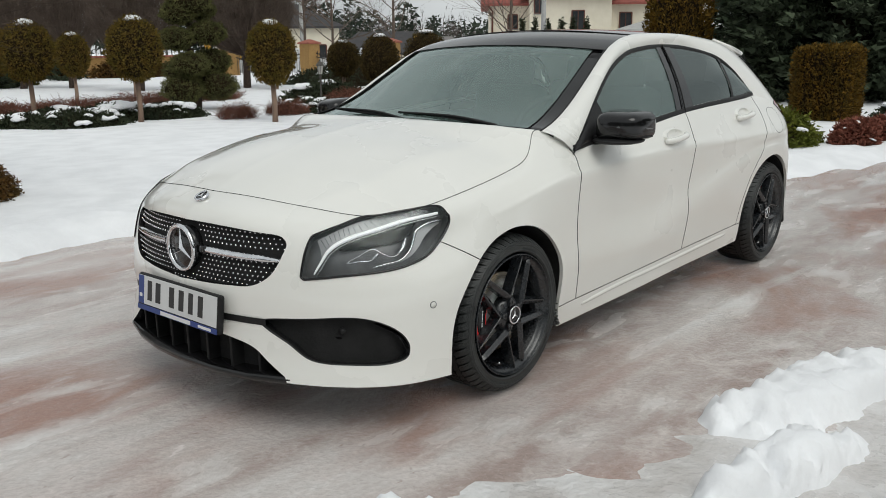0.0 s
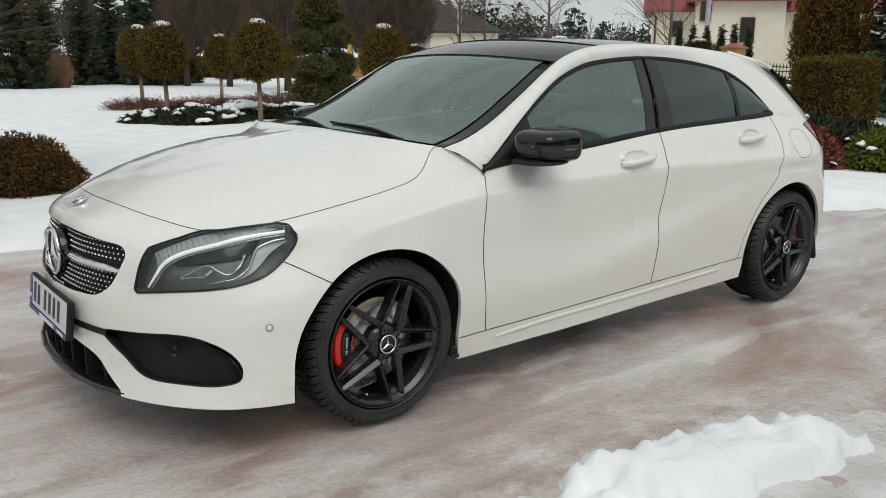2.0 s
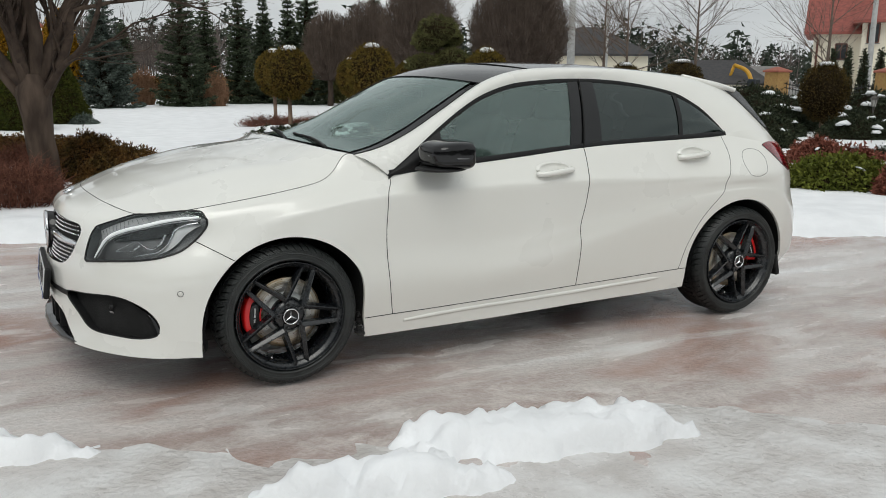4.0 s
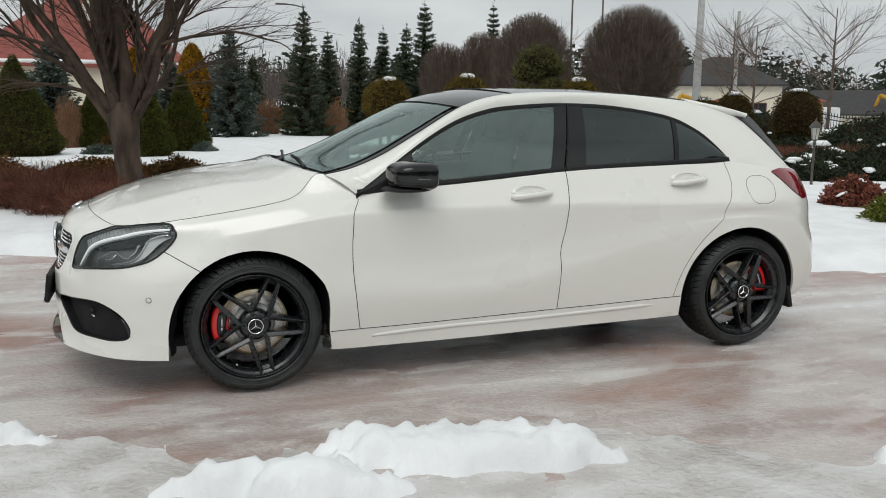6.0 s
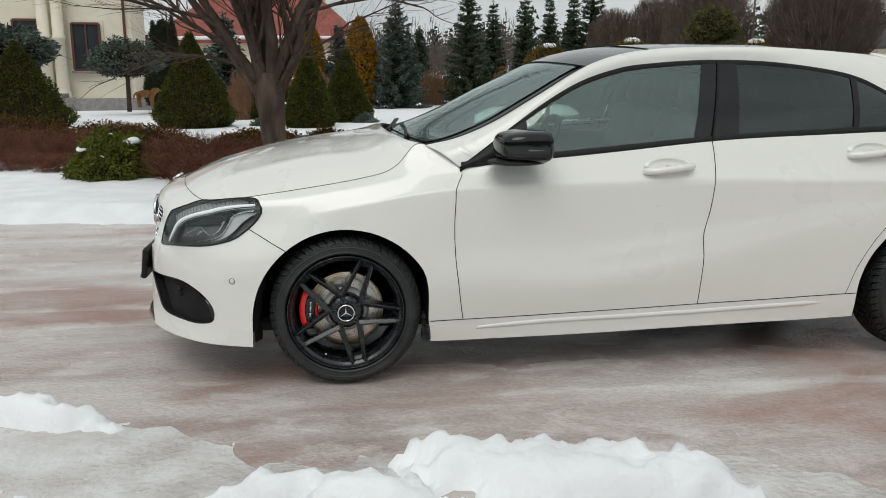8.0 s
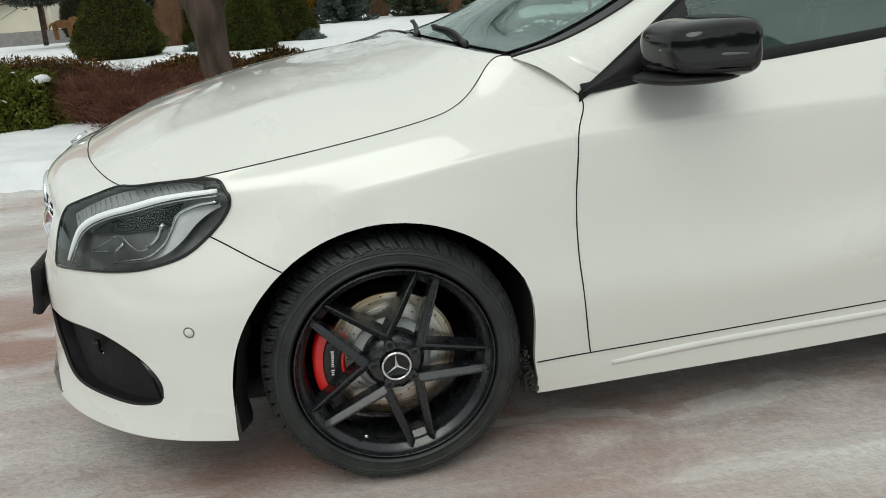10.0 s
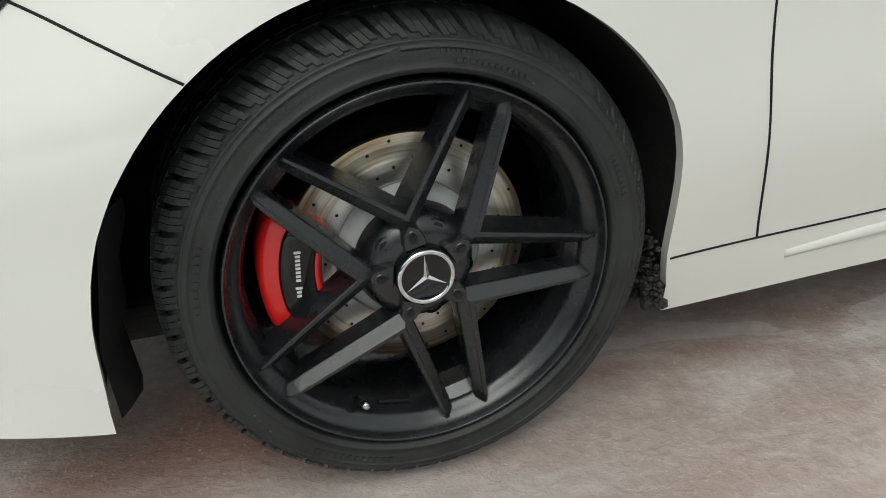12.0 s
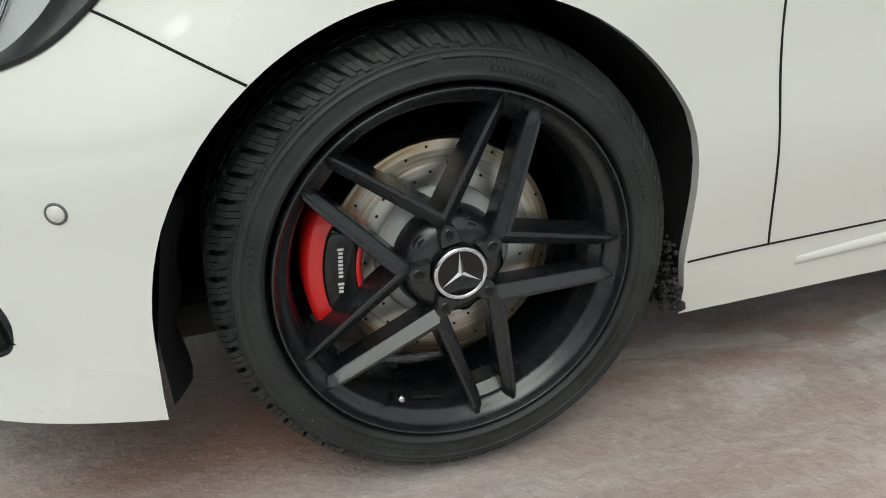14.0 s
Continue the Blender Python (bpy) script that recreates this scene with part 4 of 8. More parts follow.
def window_patch(x0b, x0t, x1b, x1t, lo=0.0, hi=1.0, n=26, m=12, inset=0.0):
    """A piece of the window band between two slanted lines; lo and hi: how far up it reaches."""
    k = np.linspace(0, 1, n)
    b, t = side_at(bx, x0b + (x1b - x0b) * k), side_at(dx, x0t + (x1t - x0t) * k)
    h = np.linspace(lo, hi, m)[None, :, None]
    p = (1 - h) * b[:, None] + h * t[:, None]
    p[..., 1] += (0.018 * np.sin(np.pi * np.linspace(lo, hi, m)))[None] - inset
    return p


for side in (-1, 1):
    sg = MIRROR if side < 0 else 1.0
    doorf, doorr = car_parts["front_door", side], car_parts["rear_door", side]
    outward(patch("window_pane", window_patch(.775, .775, 1.525, 1.628, 0.03, 0.97, inset=.006) * sg, SIDE_GLASS, doorf, "lightly tinted door glass")).visible_shadow = False
    patch("mirror_sail", window_patch(.491, .497, .785, .785) * sg, ROUGH_BLACK, doorf, "black triangular mirror mount")
    patch("pillar_cover", window_patch(1.518, 1.618, 1.596, 1.690, inset=.002) * sg, GLOSS_BLACK, doorf, "black pillar trim")
    patch("pillar_cover", window_patch(1.603, 1.697, 1.724, 1.785, inset=.002) * sg, GLOSS_BLACK, doorr, "black pillar trim")
    outward(patch("window_pane", window_patch(1.715, 1.775, 2.272, 2.318, 0.03, 0.97, inset=.006) * sg, PRIVACY, doorr, "dark privacy glass"))
    outward(patch("quarter_pane", window_patch(2.29, 2.338, 2.625, 2.62, 0.03, 0.97, inset=.006) * sg, PRIVACY, doorr, "dark privacy glass"))
    patch("window_divider", window_patch(2.266, 2.314, 2.294, 2.342, inset=.001, n=3) * sg, ROUGH_BLACK, doorr)
    # seals round the band
    tb = side_at(bx, np.linspace(.495, 2.64, 80)) + [0, 0.003, 0.004]
    tt = D[: NU] + [0, 0.004, -0.006]
    wide = np.stack([tb + [0, 0.002, -0.010], tb + [0, 0.004, 0.002], tb + [0, -0.006, 0.016]], 1)
    patch("belt_trim", wide * sg, ROUGH_BLACK, doorf, "matt black window trim")
    wide = np.stack([tt + [0, -0.001, 0.008], tt + [0, 0.004, -0.002], tt + [0, 0.004, -0.012], tt + [0, -0.004, -0.024]], 1)
    patch("window_trim", wide * sg, ROUGH_BLACK, doorf, "matt black window trim")
    gapline = np.stack([(1 - h) * np.array([1.5995, .799, 1.010]) + h * np.array([1.694, .600, 1.351]) + [0, 0.018 * math.sin(math.pi * h), 0] for h in np.linspace(0, 1, 16)])
    tube("pillar_gap", gapline * sg, 0.004, DEEP_BLACK, doorr)

    # mirror
    bm = bmesh.new()
    bmesh.ops.create_uvsphere(bm, u_segments=40, v_segments=24, radius=1)
    for vv in bm.verts:
        x, y, z = vv.co
        f = lambda c, e: math.copysign(abs(c) ** e, c)
        x, y, z = f(x, 0.58 if x < 0 else 0.30), f(y, 0.50), f(z, 0.50)
        x = x * (1.0 if x < 0 else 0.85)
        vv.co = (0.740 + 0.114 * x + 0.014 * y, side * (0.924 + 0.102 * y), 1.006 + 0.069 * z * (1.0 - 0.10 * y) * (1 - 0.12 * max(0, -x)) + 0.003 * y)
    mirror = part("wing_mirror", bm, GLOSS_BLACK, car, "gloss black wing mirror", True)
    bm = bmesh.new()
    bmesh.ops.create_uvsphere(bm, u_segments=24, v_segments=12, radius=1)
    for vv in bm.verts:
        vv.co = (0.715 + 0.125 * vv.co.x, side * (0.905 + 0.11 * vv.co.y), 0.946 + 0.018 * vv.co.z)
    part("mirror_base", bm, ROUGH_BLACK, mirror, "", True)
    tube("mirror_stalk", np.array([(0.667, 0.790, 0.943), (0.687, 0.850, 0.948), (0.707, 0.900, 0.958)]) * sg, [0.022, 0.02, 0.02], ROUGH_BLACK, mirror, sides=10)
    tube("indicator_strip", np.array([(0.634, 0.900, 1.012), (0.632, 0.950, 1.010), (0.667, 1.005, 1.004), (0.742, 1.024, 0.999), (0.797, 1.022, 0.997)]) * sg, 0.004, LAMP_GREY, mirror, "grey indicator strip")
    tube("mirror_groove", np.array([(0.628, 0.870, 0.974), (0.626, 0.940, 0.972), (0.664, 1.005, 0.968), (0.742, 1.024, 0.964), (0.807, 1.018, 0.962)]) * sg, 0.004, DEEP_BLACK, mirror)

    # door handles with their cups
    for hx, hz, door in ((1.385, .900, doorf), (2.325, .950, doorr)):
        ring = []
        for k in np.linspace(0.08, 1, 9):
            gq = closed_curve(out_side([(hx + 0.108 * math.cos(a) * k, hz + 0.008 + (0.036 if math.sin(a) > 0 else 0.022) * math.sin(a) * k) for a in np.linspace(0, 2 * math.pi, 16, endpoint=False)]), 40)
            depth = 0.0015 - 0.020 * (1 - k**4)
            ring.append(shell_at(gq) + (depth + 0.0215) * np.array([0, 1, 0]) * (1 if k < 0.99 else 0.2))
        v = np.stack(ring, 0)
        v = np.concatenate([v, v[:, :1]], 1)
        v[-1, :, 1] -= 0.005
        outward(patch("handle_cup", v * sg, PAINT, door, "moulded handle recess"))
        yb = shell_at(out_side([(hx, hz)]))[0, 1]
        grip = spline([(hx - .110, yb + .010, hz - .013), (hx - .07, yb + .034, hz - .010), (hx, yb + .042, hz - .003), (hx + .07, yb + .036, hz + .004), (hx + .110, yb + .014, hz + .006)], n=22)
        vv, ff = tube_arrays(grip, 0.5 * np.array([.020] + [.030] * 20 + [.022]), 10)
        mesh_ob("door_handle", vv * sg, ff, PAINT, door)

    # skirt moulding
    sk = spline(out_side([(.56, .222), (.66, .228), (1.3, .246), (1.9, .266), (2.20, .277)]), n=60)
    p = shell_at(sk)
    tube("skirt_rib", (p - [0, 0.0065, 0]) * sg, np.r_[np.linspace(0.010, 0.013, 6), np.full(48, 0.013), np.linspace(0.013, 0.003, 6)], PAINT, car_parts["side_skirt", side], sides=8)

# floor pan and sills below
bm = bmesh.new()
box(bm, (1.2, 0, 0.23), (3.3, 1.40, 0.06), 0.02)
part("underbody", bm, DEEP_BLACK, car, "black underbody")
bm = bmesh.new()
box(bm, (1.35, 0, 0.235), (1.75, 1.62, 0.10), 0.02)
part("underbody_side", bm, DEEP_BLACK, car)
bm = bmesh.new()
box(bm, (-0.58, 0, 0.50), (0.26, 0.98, 0.36), 0.03)
part("engine_bay", bm, DEEP_BLACK, car)

# ---- cabin ----
def seat(x, y, rear=False):
    s = bmesh.new()
    box(s, (x, y, 0.52), (0.50, 0.50, 0.16), 0.05)
    cushion = part("seat_cushion", s, SEAT_CLOTH, car, "dark seat", True)
    s = bmesh.new()
    box(s, (x + 0.32, y, 0.83), (0.15, 0.50, 0.62), 0.06, Matrix.Rotation(radians(16), 4, "Y"))
    part("seat_back", s, SEAT_CLOTH, cushion, "", True)
    s = bmesh.new()
    box(s, (x + 0.42, y, 1.20), (0.10, 0.27, 0.18), 0.045, Matrix.Rotation(radians(12), 4, "Y"))
    part("headrest", s, SEAT_CLOTH, cushion, "", True)


for x, y in ((1.28, -0.37), (1.28, 0.37), (2.08, -0.36), (2.08, 0.36)):
    seat(x, y)
bm = bmesh.new()
box(bm, (0.64, 0, 0.86), (0.46, 1.44, 0.22), 0.07)
part("dashboard", bm, SEAT_CLOTH, car, "black dashboard", True)
ring = [(0.93 + 0.185 * math.cos(a) * math.sin(radians(25)), -0.37 + 0.185 * math.sin(a), 0.93 + 0.185 * math.cos(a) * math.cos(radians(25))) for a in np.linspace(0, 2 * math.pi, 41)]
tube("steering_wheel", ring, 0.015, SEAT_CLOTH, car, "black steering wheel", sides=8)
bm = bmesh.new()
box(bm, (0.89, -0.37, 0.91), (0.05, 0.20, 0.10), 0.03)
part("steering_hub", bm, SEAT_CLOTH, car, "", True)
bm = bmesh.new()
box(bm, (1.00, 0, 1.275), (0.03, 0.22, 0.065), 0.02)
part("inner_mirror", bm, GLOSS_BLACK, car, "inner rear-view mirror", True)
bm = bmesh.new()
box(bm, (0.86, 0, 1.262), (0.13, 0.12, 0.02), 0.008, Matrix.Rotation(radians(-22), 4, "Y"))
part("sensor_cover", bm, ROUGH_BLACK, car, "dark sensor housing behind the windscreen", True)
lin = roof_patch(i_ws + 1, i_sp, 0.012, 0.0) - [0, 0, 0.035]
patch("headliner", lin, HEADLINER, car, "pale grey headliner")
for side in (-1, 1):
    sg = MIRROR if side < 0 else 1.0
    inner = rail[6:90] - np.array([0, 0.035, 0.02])
    patch("pillar_trim", inner * sg, HEADLINER, car)
    bm = bmesh.new()
    box(bm, (1.45, side * 0.735, 0.72), (2.0, 0.03, 0.50), 0.012)
    part("door_card", bm, SEAT_CLOTH, car, "dark inner door trim")

# ---- front details ----
def fan_region(poly, depth, n_in=8, bulge=0.0, squeeze=1.0):
    """A sheet that fills an outline on the shell, sunk by depth."""
    c = poly.mean(0)
    rings = [poly * k + c * (1 - k) for k in np.linspace(1.0, 0.05, n_in)]
    pts = []
    for q, k in zip(rings, np.linspace(1, 0.05, n_in)):
        g = c + (q - c) * squeeze
        pts.append(shell_at(g) - (depth - bulge * (1 - k * k)) * shell_normal(g))
    v = np.stack(pts, 0)
    v = np.concatenate([v, v[:, :1]], 1)
    return v


def lamp_curve(points, n, depth):
    g = spline(on_shell(points, final=True), n=n)
    return shell_at(g) - depth * shell_normal(g)


REFLECTOR = mat("bright_reflector", (0.86, 0.865, 0.87), 0.25, 0.15, col2=(0.76, 0.77, 0.78), scale=22)
RIBBED = mat("ribbed_grey_reflector", (0.34, 0.343, 0.347), 0.35, 0.2, col2=(0.44, 0.443, 0.447), scale=30)

# headlights
rim_strip(hl_poly, 0.045, LAMP_GREY, "headlight_rim", car)
for side in (-1, 1):
    sg = MIRROR if side < 0 else 1.0
    lamp = outward(patch("headlight", fan_region(hl_poly, 0.045) * sg, LAMP_GREY, car, "headlight with dark housing and white light guide"))
    outward(patch("lens_cover", fan_region(hl_poly, -0.003, bulge=0.004) * sg, CLEAR, lamp, "clear lens cover")).visible_shadow = False
    gg = np.concatenate([hl_poly, hl_poly[:1]])
    tube("lens_edge", (shell_at(gg) + 0.001 * shell_normal(gg)) * sg, 0.0045, GLOSS_BLACK, lamp, sides=6)
    # light guide: a flat bright bar along the top
    gc = lamp_curve([(-.767, .576, .595), (-.744, .592, .638), (-.719, .606, .676), (-.684, .627, .703), (-.632, .661, .725), (-.561, .707, .744), (-.493, .745, .762), (-.426, .778, .772), (-.363, .801, .780)], 44, 0.014)
    wide = np.r_[np.linspace(0.003, 0.0075, 12), np.full(20, 0.0075), np.linspace(0.007, 0.005, 12)]
    tube("light_guide", gc * sg, wide, DRL, lamp, "white daytime light guide", sides=8)
    tube("guide_frame", (gc + [0.006, 0.004, -0.011]) * sg, 0.0025, SILVER, lamp, sides=5)
    # ribbed grey shelf above the guide
    top = lamp_curve([(-.735, .565, .712), (-.666, .605, .745), (-.578, .664, .776), (-.494, .725, .794), (-.437, .758, .799), (-.395, .778, .793)], 44, 0.016)
    low = lamp_curve([(-.744, .590, .645), (-.700, .615, .698), (-.632, .661, .732), (-.561, .707, .752), (-.493, .745, .770), (-.400, .785, .782)], 44, 0.022)
    patch("reflector_fin", np.stack([top, (top + low) / 2 + [0.004, 0, 0], low], 1) * sg, RIBBED, lamp, "ribbed grey reflector shelf")
    for k in range(2, 43, 2):
        kk = min(43, k + 3)
        tube("reflector_rib", np.array([top[k] * 0.9 + low[k] * 0.1 - [0.003, 0, 0], low[kk] - [0.003, 0, 0]]) * sg, 0.0011, SILVER, lamp, sides=4)
    # broad silver hook towards the wing
    ht = lamp_curve([(-.363, .812, .753), (-.405, .798, .747), (-.454, .783, .729), (-.476, .785, .697), (-.502, .788, .66), (-.54, .78, .635), (-.585, .757, .626), (-.63, .727, .616)], 40, 0.014)
    hl = lamp_curve([(-.361, .817, .729), (-.393, .818, .686), (-.433, .815, .656), (-.468, .809, .638), (-.493, .803, .629), (-.523, .793, .623), (-.576, .766, .619), (-.625, .732, .613)], 40, 0.034)
    hl = ht * 0.48 + hl * 0.52
    patch("silver_hook", np.stack([ht, ht * 0.6 + hl * 0.4 + [0.002, -0.002, 0], hl], 1) * sg, REFLECTOR, lamp, "broad silver reflector hook")
    tube("hook_edge", ht * sg, np.r_[np.full(14, 0.0055), np.linspace(0.0055, 0.002, 26)], CHROME, lamp, sides=6)
    # dark band that holds the projectors
    dt = lamp_curve([(-.698, .629, .682), (-.634, .672, .713), (-.567, .715, .731), (-.495, .753, .747), (-.447, .776, .756)], 30, 0.026)
    dl = lamp_curve([(-.697, .633, .674), (-.64, .684, .684), (-.573, .731, .694), (-.515, .763, .700), (-.477, .777, .714)], 30, 0.032)
    patch("projector_band", np.stack([dt, dl], 1) * sg, GLOSS_BLACK, lamp, "black projector band")
    for line, w in (([(-.691, .66, .634), (-.652, .689, .658), (-.611, .714, .679), (-.586, .743, .66), (-.56, .764, .648), (-.534, .774, .659), (-.519, .772, .681), (-.498, .769, .711)], 0.0022), ([(-.691, .662, .632), (-.658, .693, .638), (-.627, .719, .641), (-.612, .726, .656)], 0.0024)):
        tube("chrome_rim", lamp_curve(line, 30, 0.020) * sg, w, CHROME, lamp, sides=6)
    for line in ([(-.624, .721, .643), (-.612, .726, .653), (-.601, .731, .662)], [(-.541, .771, .657), (-.526, .774, .667), (-.498, .77, .709)]):
        tube("chrome_facet", lamp_curve(line, 8, 0.019) * sg, 0.006, CHROME, lamp, sides=5)

# grille: sunk black back, chrome studs, bar and round emblem
gy = np.linspace(-0.50, 0.50, 61)
gz = np.linspace(0.50, 0.765, 20)
fr = SHELL[: NS // 4].reshape(-1, 3)


def nose_x(y, z):
    """The body's front surface as x over (y, z)."""
    y, z = np.abs(np.atleast_1d(y)), np.atleast_1d(z)
    out = []
    for a, b in zip(y, z):
        d = (fr[:, 1] - a) ** 2 + (fr[:, 2] - b) ** 2
        k = np.argpartition(d, 6)[:6]
        wt = 1 / (d[k] + 1e-6)
        out.append((fr[k, 0] * wt).sum() / wt.sum())
    return np.array(out)


GY, GZ = np.meshgrid(gy, gz, indexing="ij")
NX = nose_x(GY.ravel(), GZ.ravel()).reshape(GY.shape)
grille = patch("grille", np.stack([NX + 0.028, GY, GZ], -1), DEEP_BLACK, car, "black grille with rows of chrome studs", flip=False)
rim_strip(gr_poly[(gr_poly[:, 0] > 0)], 0.03, GLOSS_BLACK, "grille_rim", car, close=False)
gr_yz = shell_at(gr_poly[gr_poly[:, 0] >= -0.5])[:, 1:]
gr_yz = np.concatenate([[[-0.001, gr_yz[0, 1]]], gr_yz, [[-0.001, gr_yz[-1, 1]]]])
studs = []
ball_v, ball_f = lathe([(0.0001, -0.003), (0.0034, -0.001), (0.0040, 0.002), (0.0030, 0.005), (0.0001, 0.006)], 8, "x")
ball_v = ball_v * [-1, 1, 1]
pins = []
for r_i, z in enumerate(np.arange(0.522, 0.76, 0.0165)):
    for c_i, y in enumerate(np.arange(0.0, 0.49, 0.0215)):
        y2 = y + (0.01075 if r_i % 2 else 0.0)
        if inside(gr_yz, np.array([[y2 + 0.008, z]]))[0] and abs(z - 0.641) > 0.016 and math.hypot(y2, z - 0.630) > 0.105:
            for s_y in ((-1, 1) if y2 > 0 else (1,)):
                pins.append((y2 * s_y, z))
px = nose_x([a for a, _ in pins], [b for _, b in pins])
for (y, z), x in zip(pins, px):
    studs.append((ball_v + [x + 0.016, y, z], ball_f))
tagged(mesh_ob("grille_studs", *join_arrays(studs), CHROME, grille, "small chrome studs"), kind="stuff")
for side in (-1, 1):
    yv = np.linspace(0.11, 0.462, 20)
    zv = 0.641 - 0.008 * (yv / 0.46)
    xv = nose_x(yv, zv) + 0.004
    half = np.r_[np.full(15, 0.013), np.linspace(0.013, 0.006, 5)]
    v = np.stack([np.stack([xv + 0.012, yv, zv - half], 1), np.stack([xv - 0.004, yv, zv - half * 0.7], 1), np.stack([xv - 0.006, yv, zv + half * 0.2], 1), np.stack([xv + 0.002, yv, zv + half], 1), np.stack([xv + 0.02, yv, zv + half], 1)], 1)
    outward(patch("grille_bar", v * (MIRROR if side < 0 else 1), CHROME, grille, "chrome grille bar"))
    bm = bmesh.new()
    box(bm, (-0.882, side * 0.105, 0.638), (0.03, 0.06, 0.034), 0.010)
    part("bar_socket", bm, GLOSS_BLACK, grille)
em = np.array([-0.905, 0, 0.632])
vv, ff = lathe([(0.080, 0.045), (0.086, 0.0), (0.083, -0.002), (0.001, -0.002)], 48, "x")
emblem = mesh_ob("emblem", vv * 1.0 + em, ff, GLOSS_BLACK, grille, "round black emblem with chrome ring and three arms")
vv, ff = lathe([(0.0825 + 0.009 * math.cos(a), 0.009 * math.sin(a)) for a in np.linspace(0, 2 * math.pi, 10, endpoint=False)], 56, "x", True)
mesh_ob("emblem_ring", vv + em + [-0.003, 0, 0], ff, CHROME, emblem)


def three_arms(centre, r, axis_out, up, thick, tilt=0.0):
    """Three tapered ridged arms in the plane across axis_out."""
    o, u = Vector(axis_out).normalized(), Vector(up).normalized()
    s = o.cross(u)
    items = []
    for k in range(3):
        a = radians(90 + tilt + 120 * k)
        d = s * math.cos(a) + u * math.sin(a)
        side_v = o.cross(d)
        c = Vector(centre)
        w = r * 0.135
        pts = [c + d * r, c + side_v * w - d * w * 0.58, c - side_v * w - d * w * 0.58, c + o * thick - d * 0.0, c + d * r + o * thick * 0.2]
        items.append((np.array([tuple(q) for q in pts]), [(0, 1, 3, 4), (0, 4, 3, 2), (1, 2, 3)]))
    return join_arrays(items)


mesh_ob("emblem_star", *three_arms(em + [-0.003, 0, 0], 0.080, (-1, 0, 0), (0, 0, 1), 0.010), CHROME, emblem, smooth=False)
# bonnet badge
bc = np.array([-0.803, 0.0, 0.812])
turn = Vector((-0.5, 0, 0.86)).to_track_quat("Z", "X").to_matrix().to_4x4()
vv, ff = lathe([(0.0001, 0.004), (0.022, 0.004), (0.024, 0.006), (0.028, 0.006), (0.029, -0.004)], 32, "z")
vv = np.array([tuple(turn.to_3x3() @ Vector(q)) for q in vv]) + bc
badge = mesh_ob("bonnet_badge", vv, ff, [CHROME, GLOSS_BLACK], car, "small round silver bonnet badge", slots=[1 if i % 4 == 0 else 0 for i in range(len(ff))])
up_v = turn.to_3x3() @ Vector((0, 0, 1))
mesh_ob("badge_star", *three_arms(bc + np.array(up_v) * 0.0045, 0.0235, up_v, turn.to_3x3() @ Vector((1, 0, 0)), 0.003), CHROME, badge, smooth=False)

# fog inserts
rim_strip(fog_poly, 0.05, ROUGH_BLACK, "fog_rim", car)
for side in (-1, 1):
    sg = MIRROR if side < 0 else 1.0
    fog = outward(patch("fog_insert", fan_region(fog_poly, 0.042) * sg, DEEP_BLACK, car, "black mesh side intake"))
    gg = np.concatenate([fog_poly, fog_poly[:1]])
    tube("fog_edge", (shell_at(gg) - 0.006 * shell_normal(gg)) * sg, 0.006, ROUGH_BLACK, fog, sides=6)
    c = fog_poly.mean(0)
    mesh_lines = []
    lo_i, hi_i, lo_j, hi_j = fog_poly[:, 0].min(), fog_poly[:, 0].max(), fog_poly[:, 1].min(), fog_poly[:, 1].max()
    for k in np.arange(lo_i - 20, hi_i, 1.1):
        for sgn in (1, -1):
            line = np.column_stack([k + (np.linspace(0, 20, 26) if sgn > 0 else np.linspace(20, 0, 26)), np.linspace(lo_j, hi_j, 26)])
            ok = inside(c + (fog_poly - c) * 0.96, line)
            run = line[ok]
            if len(run) > 2:
                mesh_lines.append(tube_arrays(shell_at(run) - 0.034 * shell_normal(run), 0.0016, 4, False))
    tagged(mesh_ob("intake_mesh", *join_arrays(mesh_lines), ROUGH_BLACK, fog, "fine black mesh"), kind="stuff")
    blade = np.stack([np.stack([(-.64, .735, .42), (-.58, .79, .37), (-.555, .815, .30)]) + d for d in ((0, 0, 0), (0.03, 0.005, -0.004), (0.05, -0.05, -0.01))], 1)
    outward(patch("intake_blade", spline(blade, n=16) * sg, GLOSS_BLACK, fog))
    vv, ff = lathe([(0.0001, -0.004), (0.010, -0.004), (0.0125, 0.0), (0.0125, 0.01)], 20, "x")
    gs = on_shell([(-.75, .64, .395)])
    mesh_ob("park_sensor", (vv + shell_at(gs)[0] - [0, 0, 0]) * sg + [0.03, 0, 0], ff, ROUGH_BLACK, fog)
    # side sensor
    gs = on_shell([(-.476, .857, .475)])
    q, nn = shell_at(gs)[0], shell_normal(gs)[0]
    tn = Vector(nn).to_track_quat("Z", "Y").to_matrix()
    for prof, mm, nm in (([(0.0001, 0.0022), (0.0095, 0.0022), (0.0105, 0.0005)], PAINT, "park_sensor"), ([(0.0108, -0.001), (0.0108, 0.0016), (0.0130, 0.0012), (0.0135, -0.001)], LAMP_GREY, "sensor_ring")):
        vv, ff = lathe(prof, 24, "z")
        vv = np.array([tuple(tn @ Vector(a)) for a in vv]) + q
        mesh_ob(nm, vv * sg, ff, mm, front_bumper)

